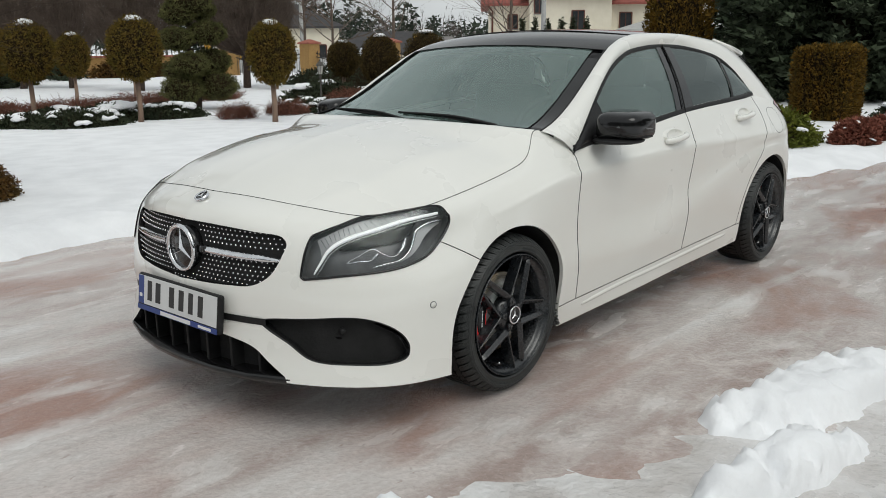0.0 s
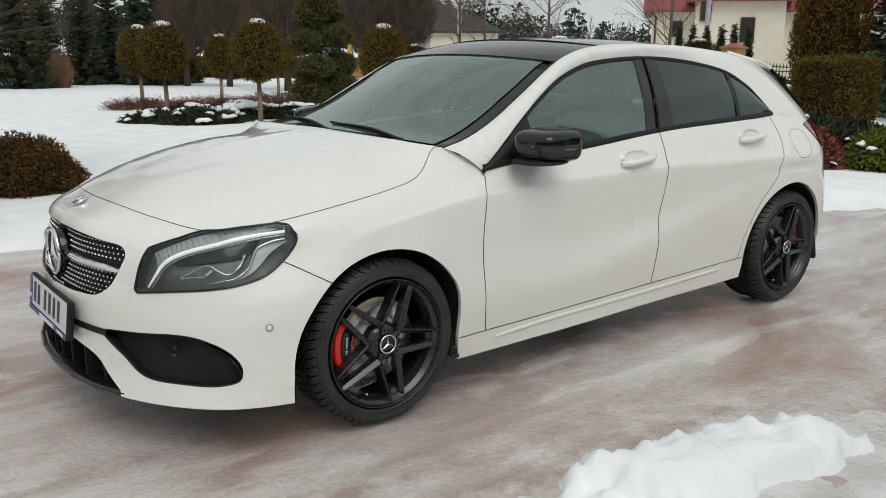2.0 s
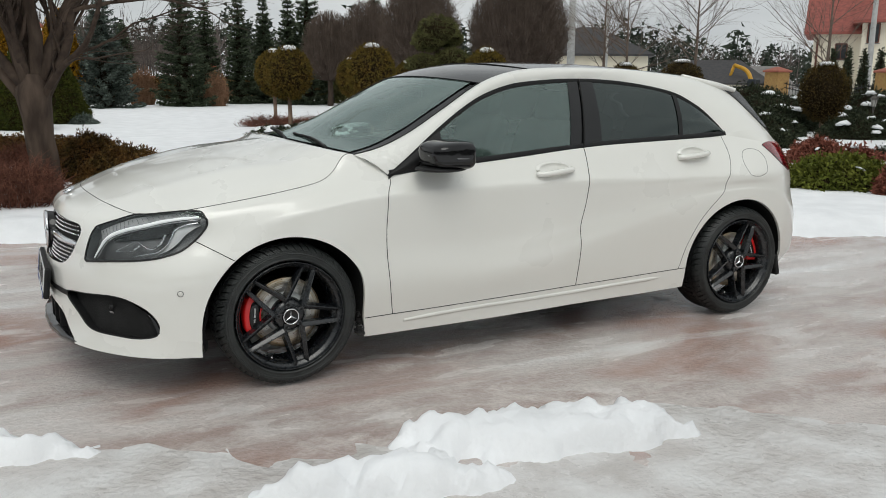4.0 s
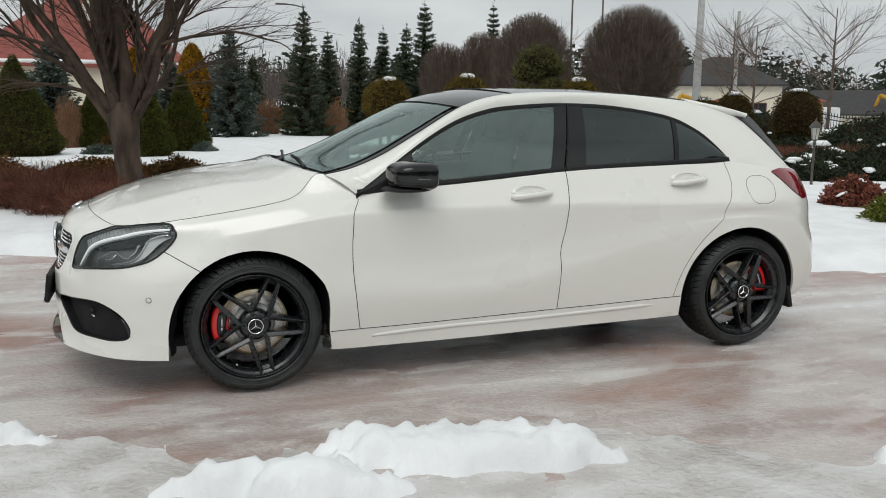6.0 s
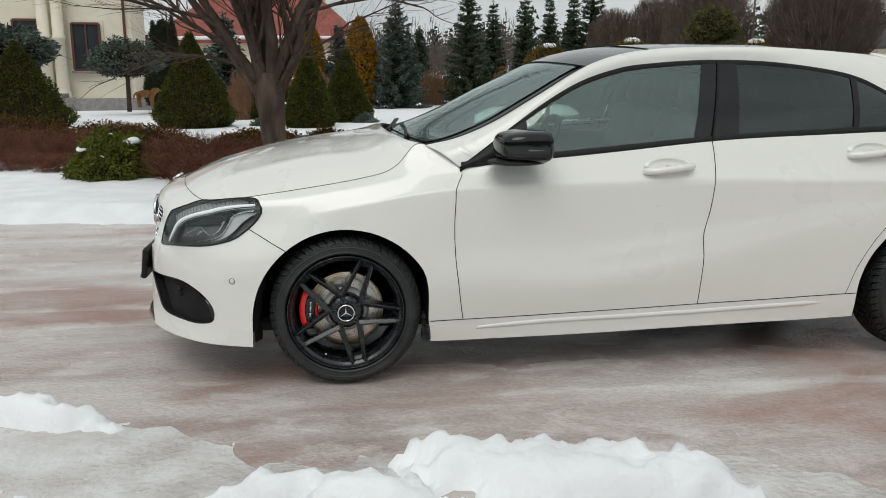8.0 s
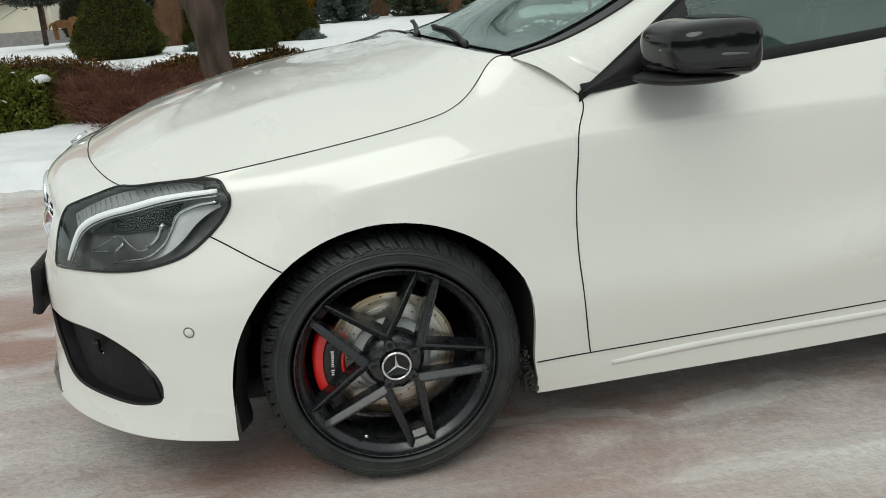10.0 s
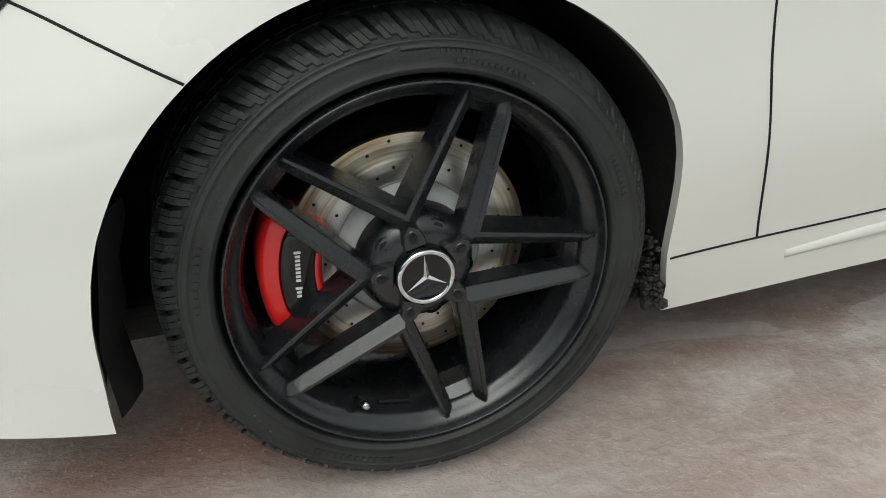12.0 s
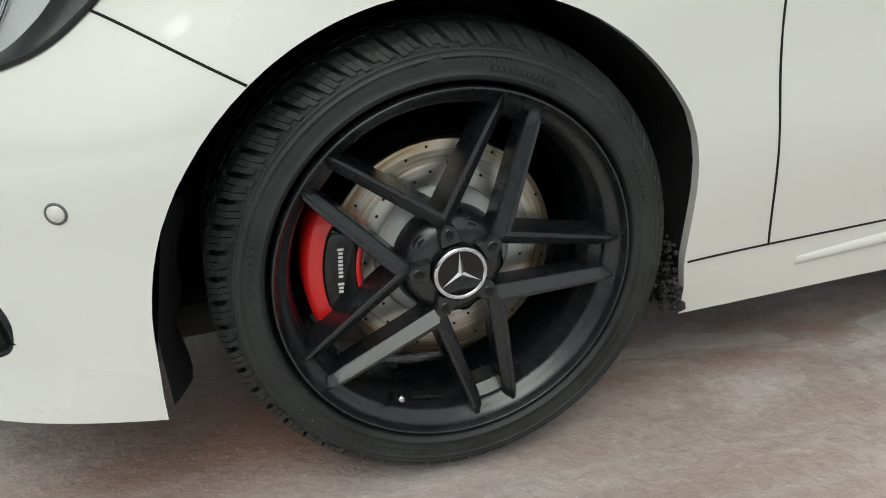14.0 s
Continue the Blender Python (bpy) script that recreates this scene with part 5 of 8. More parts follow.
# lower intake: black back with vertical struts, and the dark splitter lip
yb = np.linspace(-0.53, 0.53, 41)
xb = nose_x(yb, np.full(41, 0.30)) + 0.07
v = np.stack([np.stack([xb, yb, np.full(41, zz)], 1) for zz in (0.20, 0.36)], 1)
intake = patch("lower_intake", v, DEEP_BLACK, car, "black lower intake with struts")
rim_strip(lip_poly[1:-2], 0.07, GLOSS_BLACK, "intake_rim", car, close=False)
for y in (-0.38, -0.25, -0.12, 0.0, 0.12, 0.25, 0.38):
    bm = bmesh.new()
    box(bm, (float(nose_x(y, 0.28)[0]) + 0.05, y, 0.285), (0.06, 0.012, 0.15), 0.004)
    part("intake_strut", bm, ROUGH_BLACK, intake)
yl = np.linspace(-0.525, 0.525, 61)
xl = np.interp(np.abs(yl), [0, .2, .36, .5, .56], [-.942, -.932, -.903, -.856, -.822])
zl = 0.205 + 0.012 * (np.abs(yl) / 0.56) ** 2
prof = [(0.10, 0.012), (0.0, 0.016), (-0.008, 0.006), (0.0, -0.012), (0.12, -0.016)]
v = np.stack([np.stack([xl + a, yl, zl + b], 1) for a, b in prof], 1)
outward(patch("front_lip", v, GLOSS_BLACK, car, "gloss black front splitter lip"))
yk = np.linspace(-0.50, 0.50, 41)
# black strip joining the side intakes behind the plate
xk = nose_x(yk, np.full(41, 0.415)) - 0.003
v = np.stack([np.stack([xk, yk, 0.400 + 0.012 * np.abs(yk)], 1), np.stack([xk, yk, 0.425 + 0.01 * np.abs(yk)], 1)], 1)
outward(patch("bumper_strip", v[3:-3], ROUGH_BLACK, car, "thin black bumper strip"))

# number plate in its black frame; the characters are plain bars
bm = bmesh.new()
box(bm, (-0.936, 0, 0.428), (0.026, 0.545, 0.145), 0.010, Matrix.Rotation(radians(7), 4, "Y"))
plate = part("number_plate", bm, ROUGH_BLACK, car, "white number plate in a black frame")
slope = Matrix.Translation((-0.936, 0, 0.428)) @ Matrix.Rotation(radians(7), 4, "Y")


def plate_bar(name, y, z, w, h, m, lift, label=""):
    b2 = bmesh.new()
    box(b2, (-0.0135 - lift, y, z), (0.002, w, h), 0.0006)
    bmesh.ops.transform(b2, matrix=slope, verts=b2.verts)
    part(name, b2, m, plate, label)


plate_bar("plate_face", 0, 0.010, 0.520, 0.112, PLATE_WHITE, 0.0)
plate_bar("blue_band", 0.2405, 0.010, 0.036, 0.110, PLATE_BLUE, 0.0016)
plate_bar("band_mark", 0.2405, -0.012, 0.018, 0.014, INK_WHITE, 0.003)
for y, w_b in ((0.180, 0.042), (0.122, 0.046), (0.028, 0.046), (-0.036, 0.044), (-0.098, 0.040), (-0.160, 0.042)):
    plate_bar("character_bar", y, 0.012, w_b * 0.72, 0.078, INK, 0.0016, "plain dark bar")
plate_bar("frame_strip", 0, -0.060, 0.53, 0.020, PLATE_BLUE, 0.001, "dark blue frame strip")
plate_bar("frame_text_bar", 0.0, -0.060, 0.20, 0.015, INK_WHITE, 0.0024)
plate_bar("frame_text_bar", -0.19, -0.060, 0.08, 0.010, INK_WHITE, 0.0024)

# ---- wheels ----
def spoke_arrays(a_mid, sgn):
    """One of two beams that part from a common root near the hub, mitred there. The wheel's axis is -y outwards."""
    a0, a1 = radians(a_mid + sgn * 36.0), radians(a_mid + sgn * 5.6)
    root = np.array([math.cos(a0), math.sin(a0)])
    p0, p1 = 0.0705 * root, 0.2400 * np.array([math.cos(a1), math.sin(a1)])
    d = (p1 - p0) / np.linalg.norm(p1 - p0)
    s = np.array([-d[1], d[0]]) * sgn
    n = 16
    k = np.linspace(0, 1, n)
    face_y = -0.0235 + 0.0040 * k + 0.008 * np.clip((k - 0.88) / 0.12, 0, 1) ** 1.5
    slim = 0.88 * np.interp(k, [0, .12, .8, .93, 1], [1.02, 1.0, .86, .72, .22])
    # offsets across the beam: slot side is negative, the open side positive
    sec = [(-0.0138, 0.044), (-0.0130, 0.0150), (-0.0122, 0.0122), (-0.0108, 0.0108), (0.0022, 0.0020), (0.0034, 0.0008), (0.0046, 0.0), (0.0098, 0.0), (0.0112, 0.0014), (0.0130, 0.0150), (0.0165, 0.046)]
    cr = root[0] * d[1] - root[1] * d[0]
    rows = []
    for q, dy in sec:
        off = s[None] * (q * slim)[:, None]
        # the first ring lies in the plane of the mitre
        lead = -(root[0] * s[1] - root[1] * s[0]) * q * slim[0] / cr
        along = lead * (1 - k) ** 3
        c = p0[None] * (1 - k[:, None]) + p1[None] * k[:, None] + d[None] * along[:, None]
        xy = c + off
        rows.append(np.column_stack([xy[:, 0], face_y + dy, xy[:, 1]]))
    v = np.stack(rows, 1)
    k2 = len(sec)
    f = [tuple(q) for q in grid_faces(n, k2)]
    f += [tuple(range((n - 1) * k2, n * k2))[::-1]]
    return v.reshape(-1, 3), f


def build_wheel(name, place, cal_angle, label):
    """A wheel with its tyre, brake disc and caliper; rim mesh is the part, the rest sits on it."""
    prof = [(0.2430, 0.004), (0.2436, -0.010), (0.2432, -0.0155), (0.2412, -0.0165), (0.2400, -0.0150), (0.2385, -0.006), (0.2350, 0.000), (0.2290, 0.006), (0.2235, 0.010), (0.2190, 0.016), (0.2175, 0.030), (0.2140, 0.034), (0.2130, 0.075), (0.208, 0.12), (0.222, 0.17), (0.236, 0.20), (0.242, 0.205)]
    prof = [(r, y - 0.016) for r, y in prof]
    vv, ff = lathe(prof, 128)
    wheel = outward(mesh_ob(name, vv, ff, SATIN_BLACK, car, label))
    wheel.matrix_basis = Matrix.Translation(place)
    # tyre
    rr = TYRE_R
    sect = [(0.2435, 0.000), (0.2475, -0.006), (0.2490, -0.018), (0.2505, -0.0255), (0.2535, -0.0290), (0.256, -0.0300), (0.2567, -0.0312), (0.2590, -0.0315), (0.2596, -0.0303), (0.268, -0.0325), (0.275, -0.0333), (0.2800, -0.0330), (0.2803, -0.0338), (0.2815, -0.0337), (0.2818, -0.0328), (0.2870, -0.0312), (0.2875, -0.0320), (0.2892, -0.0315), (0.2897, -0.0298), (0.2935, -0.0262), (0.2975, -0.0195), (0.3010, -0.0105), (0.3035, 0.001), (0.3055, 0.014), (0.3068, 0.03), (0.3075, 0.09), (0.3070, 0.17), (0.3055, 0.19), (0.305, 0.205), (0.290, 0.213), (0.262, 0.209), (0.243, 0.198)]
    vv, ff = lathe(sect, 160)
    tyre = outward(mesh_ob("tyre", vv, ff, RUBBER, wheel, "black winter tyre with blocky tread"))
    blocks = []
    nb = 58
    # each shoulder block is cut by fine sipes into three slices
    rows_t = ((-0.0300, 0.024, 0.16, 0.0, 3), (0.029, 0.060, 0.20, 0.3, 2), (0.066, 0.112, 0.0, 0.1, 2), (0.118, 0.150, -0.20, 0.3, 2), (0.156, 0.206, -0.10, 0.0, 2))
    for i in range(nb):
        for r_k, (y0, y1, skew, ph, cuts) in enumerate(rows_t):
            pitch = 2 * math.pi / nb
            full = pitch * (0.80 + 0.05 * math.sin(i * 2.4 + r_k))
            for cut in range(cuts):
                a = pitch * (i + ph) + full * ((cut + 0.5) / cuts - 0.5)
                w2 = full / cuts * 0.5 * 0.90
                ya = y0 + (0.0, 0.0042, 0.0016)[(cut + i) % 3] if r_k == 0 else y0
                ys = (ya, ya * 0.75 + y1 * 0.25, ya * 0.45 + y1 * 0.55, y1)
                pts = []
                for yq in ys:
                    k = (yq - y0) / (y1 - y0)
                    aa = a + skew * k * 0.5 + (0.006 if r_k == 0 and yq == ys[1] else 0.0)
                    drop = 0.0
                    if r_k == 0:
                        drop = 0.0255 * (1 - k) ** 2.3
                    if r_k == 4:
                        drop = 0.0125 * k**2.2
                    for sgn in (-1, 1):
                        pts.append(((rr - drop) * math.cos(aa + sgn * w2), yq, (rr - drop) * math.sin(aa + sgn * w2)))
                    for sgn in (-1, 1):
                        lo = rr - drop - 0.009
                        pts.append((lo * math.cos(aa + sgn * w2), yq + (0.003 if yq == ya and r_k == 0 else 0), lo * math.sin(aa + sgn * w2)))
                f = []
                for q in (0, 4, 8):
                    f += [(q, q + 1, q + 5, q + 4), (q, q + 4, q + 6, q + 2), (q + 1, q + 3, q + 7, q + 5)]
                f += [(0, 2, 3, 1), (12, 13, 15, 14)]
                blocks.append((np.array(pts), f))
    tagged(mesh_ob("tread_pattern", *join_arrays(blocks), RUBBER, tyre, "", smooth=False), kind="stuff")
    # raised sidewall marks that cannot be read, and an arrow
    marks = []
    rng = random.Random(5)
    for a_c, span, r0, r1, cnt in ((79, 10, 0.2745, 0.2790, 8), (70, 20, 0.2650, 0.2690, 12), (122, 17, 0.2700, 0.2772, 9), (170, 20, 0.268, 0.275, 9), (245, 24, 0.269, 0.276, 12), (320, 20, 0.269, 0.275, 10), (20, 14, 0.268, 0.274, 8)):
        for q in range(cnt):
            a = radians(a_c - span / 2 + span * (q + 0.5) / cnt)
            da = radians(span / cnt) * 0.5 * rng.uniform(0.45, 0.75)
            pts = [(r * math.cos(a + e), yq, r * math.sin(a + e)) for yq in (-0.0341, -0.030) for r, e in ((r0, -da), (r1, -da), (r1, da), (r0, da))]
            marks.append((np.array(pts), [(0, 1, 2, 3), (0, 4, 5, 1), (1, 5, 6, 2), (2, 6, 7, 3), (3, 7, 4, 0)]))
    tagged(mesh_ob("sidewall_relief", *join_arrays(marks), RUBBER, tyre, "raised moulded marks", smooth=False), kind="stuff")
    pts = [(r * math.cos(radians(a)), yq, r * math.sin(radians(a))) for yq in (-0.0343, -0.030) for r, a in ((0.2750, 86), (0.2785, 86), (0.2785, 93), (0.2840, 93), (0.2770, 100), (0.2700, 93), (0.2750, 93))]
    mesh_ob("rotation_arrow", pts, [(0, 1, 2, 3, 4, 5, 6)] + [(i, i + 7, (i + 1) % 7 + 7, (i + 1) % 7) for i in range(7)], RUBBER, tyre, smooth=False)
    drops = []
    for q in range(70):
        a, r = rng.uniform(0, 2 * math.pi), rng.uniform(0.262, 0.300)
        y = float(np.interp(r, [0.259, 0.275, 0.287, 0.2935, 0.3010], [-0.0312, -0.0335, -0.0314, -0.0285, -0.0160]))
        z = rng.uniform(0.0004, 0.0012)
        vv, ff = lathe([(0.0001, -0.7 * z), (0.7 * z, -0.45 * z), (z, 0.3 * z)], 6)
        drops.append((vv + [r * math.cos(a), y, r * math.sin(a)], ff))
    tagged(mesh_ob("water_drops", *join_arrays(drops), WATER, tyre, "tiny drops of melt water"), kind="stuff")
    # spokes
    for k in range(5):
        mid = -5.5 + 72 * k
        claw = outward(weld(mesh_ob("forked_spoke", *join_arrays([spoke_arrays(mid, 1), spoke_arrays(mid + 72, -1)]), SATIN_BLACK, wheel), 0.0004))
        claw.data.polygons.foreach_set("use_smooth", np.full(len(claw.data.polygons), False))
        # slanted floor that closes the slot of a pair at the rim
        a = radians(mid)
        er, et = np.array([math.cos(a), 0, math.sin(a)]), np.array([-math.sin(a), 0, math.cos(a)])
        pts = [er * r + et * w * e + [0, yq, 0] for r, w, yq in ((0.198, 0.020, 0.040), (0.206, 0.0205, 0.016), (0.232, 0.0225, -0.012), (0.238, 0.0235, -0.014)) for e in (-1, 1)]
        outward(mesh_ob("slot_end", pts, [(0, 1, 3, 2), (2, 3, 5, 4), (4, 5, 7, 6)], SATIN_BLACK, wheel, smooth=False))
        # hub end of the root with its oval recess
        a = radians(mid + 36)
        er, et = np.array([math.cos(a), 0, math.sin(a)]), np.array([-math.sin(a), 0, math.cos(a)])
        out_l = [(0.0385, 0.0145), (0.0460, 0.0150), (0.0540, 0.0125), (0.0620, 0.0105), (0.0680, 0.0040), (0.0690, 0.0)]
        ring = out_l + [(r, -w) for r, w in out_l[-2::-1]]
        v = [er * r + et * w + [0, y, 0] for y, g in ((-0.0238, 0.90), (-0.0222, 0.97), (-0.012, 1.0), (0.020, 1.05)) for r, w in [(0.056 + (r - 0.056) * g, w * g) for r, w in ring]]
        m9 = len(ring)
        f = [tuple(range(m9))] + [(q * m9 + i, q * m9 + (i + 1) % m9, (q + 1) * m9 + (i + 1) % m9, (q + 1) * m9 + i) for q in (0, 1, 2) for i in range(m9)]
        outward(mesh_ob("spoke_root", v, f, SATIN_BLACK, wheel, smooth=False))
        vv, ff = lathe([(0.0001, -0.0240), (0.0050, -0.0242), (0.0056, -0.0252), (0.0066, -0.0250), (0.0074, -0.0236)], 16)
        vv = vv * [1.25, 1, 1]
        vv = np.array([er * p[0] + et * p[2] + [0, p[1], 0] for p in vv]) + er * 0.0545
        mesh_ob("spoke_recess", vv, ff, [DEEP_BLACK, SATIN_BLACK], wheel, slots=[0 if i % 4 < 2 else 1 for i in range(len(ff))])
        b = radians(mid)
        bm = bmesh.new()
        bmesh.ops.create_cone(bm, cap_ends=True, segments=6, radius1=0.0095, radius2=0.0088, depth=0.022, matrix=Matrix.Translation((0.0560 * math.cos(b), 0.004, 0.0560 * math.sin(b))) @ Matrix.Rotation(radians(90), 4, "X"))
        part("wheel_bolt", bm, ROUGH_BLACK, wheel)
        bm = bmesh.new()
        bmesh.ops.create_cone(bm, cap_ends=False, segments=20, radius1=0.0150, radius2=0.0150, depth=0.03, matrix=Matrix.Translation((0.0540 * math.cos(b), 0.010, 0.0540 * math.sin(b))) @ Matrix.Rotation(radians(90), 4, "X"))
        part("bolt_well", bm, SATIN_BLACK, wheel, "", True)
    vv, ff = lathe([(0.0001, -0.012), (0.050, -0.012), (0.066, -0.004), (0.074, 0.012), (0.078, 0.03)], 48)
    outward(mesh_ob("hub_plate", vv, ff, SATIN_BLACK, wheel))
    vv, ff = lathe([(0.0001, -0.0300), (0.0300, -0.0300), (0.0318, -0.0312), (0.0362, -0.0308), (0.0378, -0.0285), (0.0382, -0.010)], 48)
    cap = outward(mesh_ob("hub_cap", vv, ff, GLOSS_BLACK, wheel, "black hub cap with silver ring and three arms"))
    vv, ff = lathe([(0.0312, -0.0308), (0.0325, -0.0326), (0.0352, -0.0326), (0.0366, -0.0306)], 48)
    outward(mesh_ob("cap_ring", vv, ff, CHROME, cap))
    mesh_ob("cap_star", *three_arms((0, -0.0302, 0), 0.0305, (0, -1, 0), (0, 0, 1), 0.0035, -2), CHROME, cap, smooth=False)
    # valve
    a = radians(243.4)
    q = np.array([0.2035 * math.cos(a), 0, 0.2035 * math.sin(a)])
    tube("valve", [q + [0, 0.012, 0] + np.array([math.cos(a), 0, math.sin(a)]) * 0.008, q + [0, -0.006, 0], q + [0, -0.017, 0] - np.array([math.cos(a), 0, math.sin(a)]) * 0.004], [0.006, 0.005, 0.004], ROUGH_BLACK, wheel, sides=8)
    tube("valve_cap", [q + [0, -0.014, 0] - np.array([math.cos(a), 0, math.sin(a)]) * 0.003, q + [0, -0.023, 0] - np.array([math.cos(a), 0, math.sin(a)]) * 0.006], 0.0048, CHROME, wheel, "silver valve cap", sides=8)
    bm = bmesh.new()
    a = radians(258)
    box(bm, (0.2115 * math.cos(a), 0.020, 0.2115 * math.sin(a)), (0.045, 0.014, 0.006), 0.002, Matrix.Rotation(-radians(258 - 270), 4, "Y"))
    part("balance_weight", bm, ROUGH_BLACK, wheel)
    # brake
    vv, ff = lathe([(0.096, 0.060), (0.0965, 0.0505), (0.0985, 0.0500), (0.1585, 0.0500), (0.1600, 0.0515), (0.1600, 0.076), (0.09, 0.076)], 96)
    disc = outward(mesh_ob("brake_disc", vv, ff, BRAKE_STEEL, wheel, "worn steel brake disc with drilled holes"))
    vv, ff = lathe([(0.0001, 0.030), (0.074, 0.030), (0.088, 0.036), (0.094, 0.046), (0.097, 0.062)], 64)
    outward(mesh_ob("disc_hat", vv, ff, HUB_STEEL, disc, "dull grey disc bell"))
    holes = []
    for i in range(30):
        a = 2 * math.pi * i / 30
        for r in ((0.110, 0.143), (0.127,), (0.117, 0.152))[i % 3]:
            vv, ff = lathe([(0.0001, 0.0494), (0.0021, 0.0494), (0.0021, 0.052)], 8)
            holes.append((vv + [r * math.cos(a), 0, r * math.sin(a)], ff))
    tagged(mesh_ob("drilled_holes", *join_arrays(holes), DEEP_BLACK, disc), kind="stuff")
    ca = radians(cal_angle)

    def cal_shape(r0, r1, half, y0, y1, n=18, rnd=0.006):
        rows = []
        for aa in np.linspace(-half, half, n):
            t = ca + radians(aa)
            e = abs(aa) / half
            sh = rnd * max(0, e - 0.8) / 0.2
            sec = [(r0 + sh, y1), (r0 + sh, y0 + rnd), (r0 + rnd + sh, y0), (r1 - rnd - sh, y0), (r1 - sh, y0 + rnd), (r1 - sh, y1)]
            rows.append([(r * math.cos(t), y, r * math.sin(t)) for r, y in sec])
        v = np.array(rows)
        f = [tuple(q) for q in grid_faces(n, 6)] + [tuple(range(6)), tuple(range((n - 1) * 6, n * 6))[::-1]]
        return v.reshape(-1, 3), f

    cal = outward(mesh_ob("brake_caliper", *cal_shape(0.118, 0.196, 27, 0.022, 0.075), CALIPER_RED, wheel, "red brake caliper with black face"))
    outward(mesh_ob("caliper_face", *cal_shape(0.128, 0.172, 21, 0.0165, 0.03, rnd=0.003), GLOSS_BLACK, cal, "black caliper face"))
    outward(mesh_ob("caliper_pad", *cal_shape(0.1215, 0.1295, 20, 0.0185, 0.03, rnd=0.002), CALIPER_RED, cal))
    er, et = np.array([math.cos(ca), 0, math.sin(ca)]), np.array([-math.sin(ca), 0, math.cos(ca)])
    for q in range(12):
        if q == 8:
            continue
        c0 = er * 0.149 + et * (-0.030 + 0.0054 * q)
        hh = 0.0042 if q in (0, 9) else 0.0030
        wv = 0.0017
        pts = [c0 + er * a * hh + et * b * wv + [0, yq, 0] for yq in (0.0158, 0.0175) for a, b in ((-1, -1), (1, -1), (1, 1), (-1, 1))]
        mesh_ob("caliper_mark", pts, [(0, 1, 2, 3), (0, 4, 5, 1), (1, 5, 6, 2), (2, 6, 7, 3), (3, 7, 4, 0)], INK_WHITE, cal, smooth=False)
    # hub carrier behind
    vv, ff = lathe([(0.0001, 0.09), (0.14, 0.09), (0.15, 0.10), (0.15, 0.16)], 32)
    mesh_ob("dust_shield", vv, ff, DEEP_BLACK, wheel)
    return wheel


wheel_f = build_wheel("front_wheel", (0.0, -0.843, 0.3190), 176, "satin black twin-spoke alloy wheel")
wheel_r = build_wheel("rear_wheel", (AXLE, -0.843, 0.3190), 22, "satin black twin-spoke alloy wheel")
for src, x in ((wheel_f, 0.0), (wheel_r, AXLE)):
    cp = copy_thing(src, pose(x, 0.843, 0.3190, 0, 0, 180))
    cp.parent = car
# frozen dirt at the rear end of the arch, worn edge of the liner before the wheel
bm = bmesh.new()
rng_m = random.Random(3)
for k in range(120):
    h = rng_m.uniform(0, 1) ** 2.2
    bmesh.ops.create_icosphere(bm, subdivisions=1, radius=rng_m.uniform(0.003, 0.009) * (1.15 - 0.6 * h), matrix=Matrix.Translation((0.338 - 0.010 * h + rng_m.uniform(-0.014, 0.012) * (1 - 0.7 * h), -0.822 + rng_m.uniform(-0.03, 0.02), 0.190 + 0.11 * h)) @ Matrix.Diagonal((1, 1, rng_m.uniform(0.5, 1.2), 1)))
tagged(part("mud_clump", bm, FROZEN_DIRT, car, "dark frozen dirt behind the wheel"), "dark frozen dirt behind the wheel", kind="stuff")
zf = np.linspace(0.205, 0.46, 14)
xf = np.interp(zf, [0.205, 0.30, 0.46], [-0.372, -0.376, -0.345])
wob = 0.004 * np.sin(zf * 61)
v = np.stack([np.column_stack([xf - 0.006, np.full(14, -0.868), zf]), np.column_stack([xf + 0.004, np.full(14, -0.850), zf]), np.column_stack([xf + 0.018 + wob, np.full(14, -0.815), zf]), np.column_stack([xf + 0.010, np.full(14, -0.76), zf])], 1)
outward(patch("arch_flap", v, ROUGH_BLACK, car, "black arch edge flap"))
bm = bmesh.new()
box(bm, (3.035, -0.79, 0.265), (0.03, 0.14, 0.13), 0.008, Matrix.Rotation(radians(-14), 4, "Y"))
part("mud_flap", bm, DEEP_BLACK, car, "black rear mud flap")

# ---- garden ----
rng = np.random.default_rng(7)
THUJA = mat("clipped_thuja", (0.088, 0.070, 0.014), 0.7, col2=(0.150, 0.094, 0.020), scale=5, isle=0.65, spec=0.12)
THUJA_DULL = mat("dull_brown_thuja", (0.050, 0.038, 0.012), 0.75, col2=(0.080, 0.052, 0.016), scale=6, isle=0.6, spec=0.12)
THUJA_OCHRE = mat("ochre_brown_thuja", (0.150, 0.082, 0.012), 0.7, col2=(0.080, 0.055, 0.012), scale=4, isle=0.6, spec=0.12, stretch=(2.2, 2.2, 0.6))
THUJA_GOLD = mat("golden_thuja", (0.30, 0.150, 0.008), 0.7, col2=(0.165, 0.088, 0.010), scale=4, isle=0.6, spec=0.12)
THUJA_BROWN = mat("winter_brown_thuja", (0.115, 0.056, 0.016), 0.75, col2=(0.066, 0.044, 0.014), scale=6, isle=0.65, spec=0.12)
# crown cores: twig brown taken near black, the shade between leaves painted in
SHADED_TWIGS = mat("shaded_inner_twigs", (0.016, 0.012, 0.007), 0.9, col2=(0.030, 0.021, 0.012), scale=18, bump=0.5, bscale=40, spec=0.05)
SPRUCE = mat("spruce_needles", (0.036, 0.050, 0.028), 0.7, col2=(0.085, 0.104, 0.066), scale=4, isle=0.65, spec=0.12)
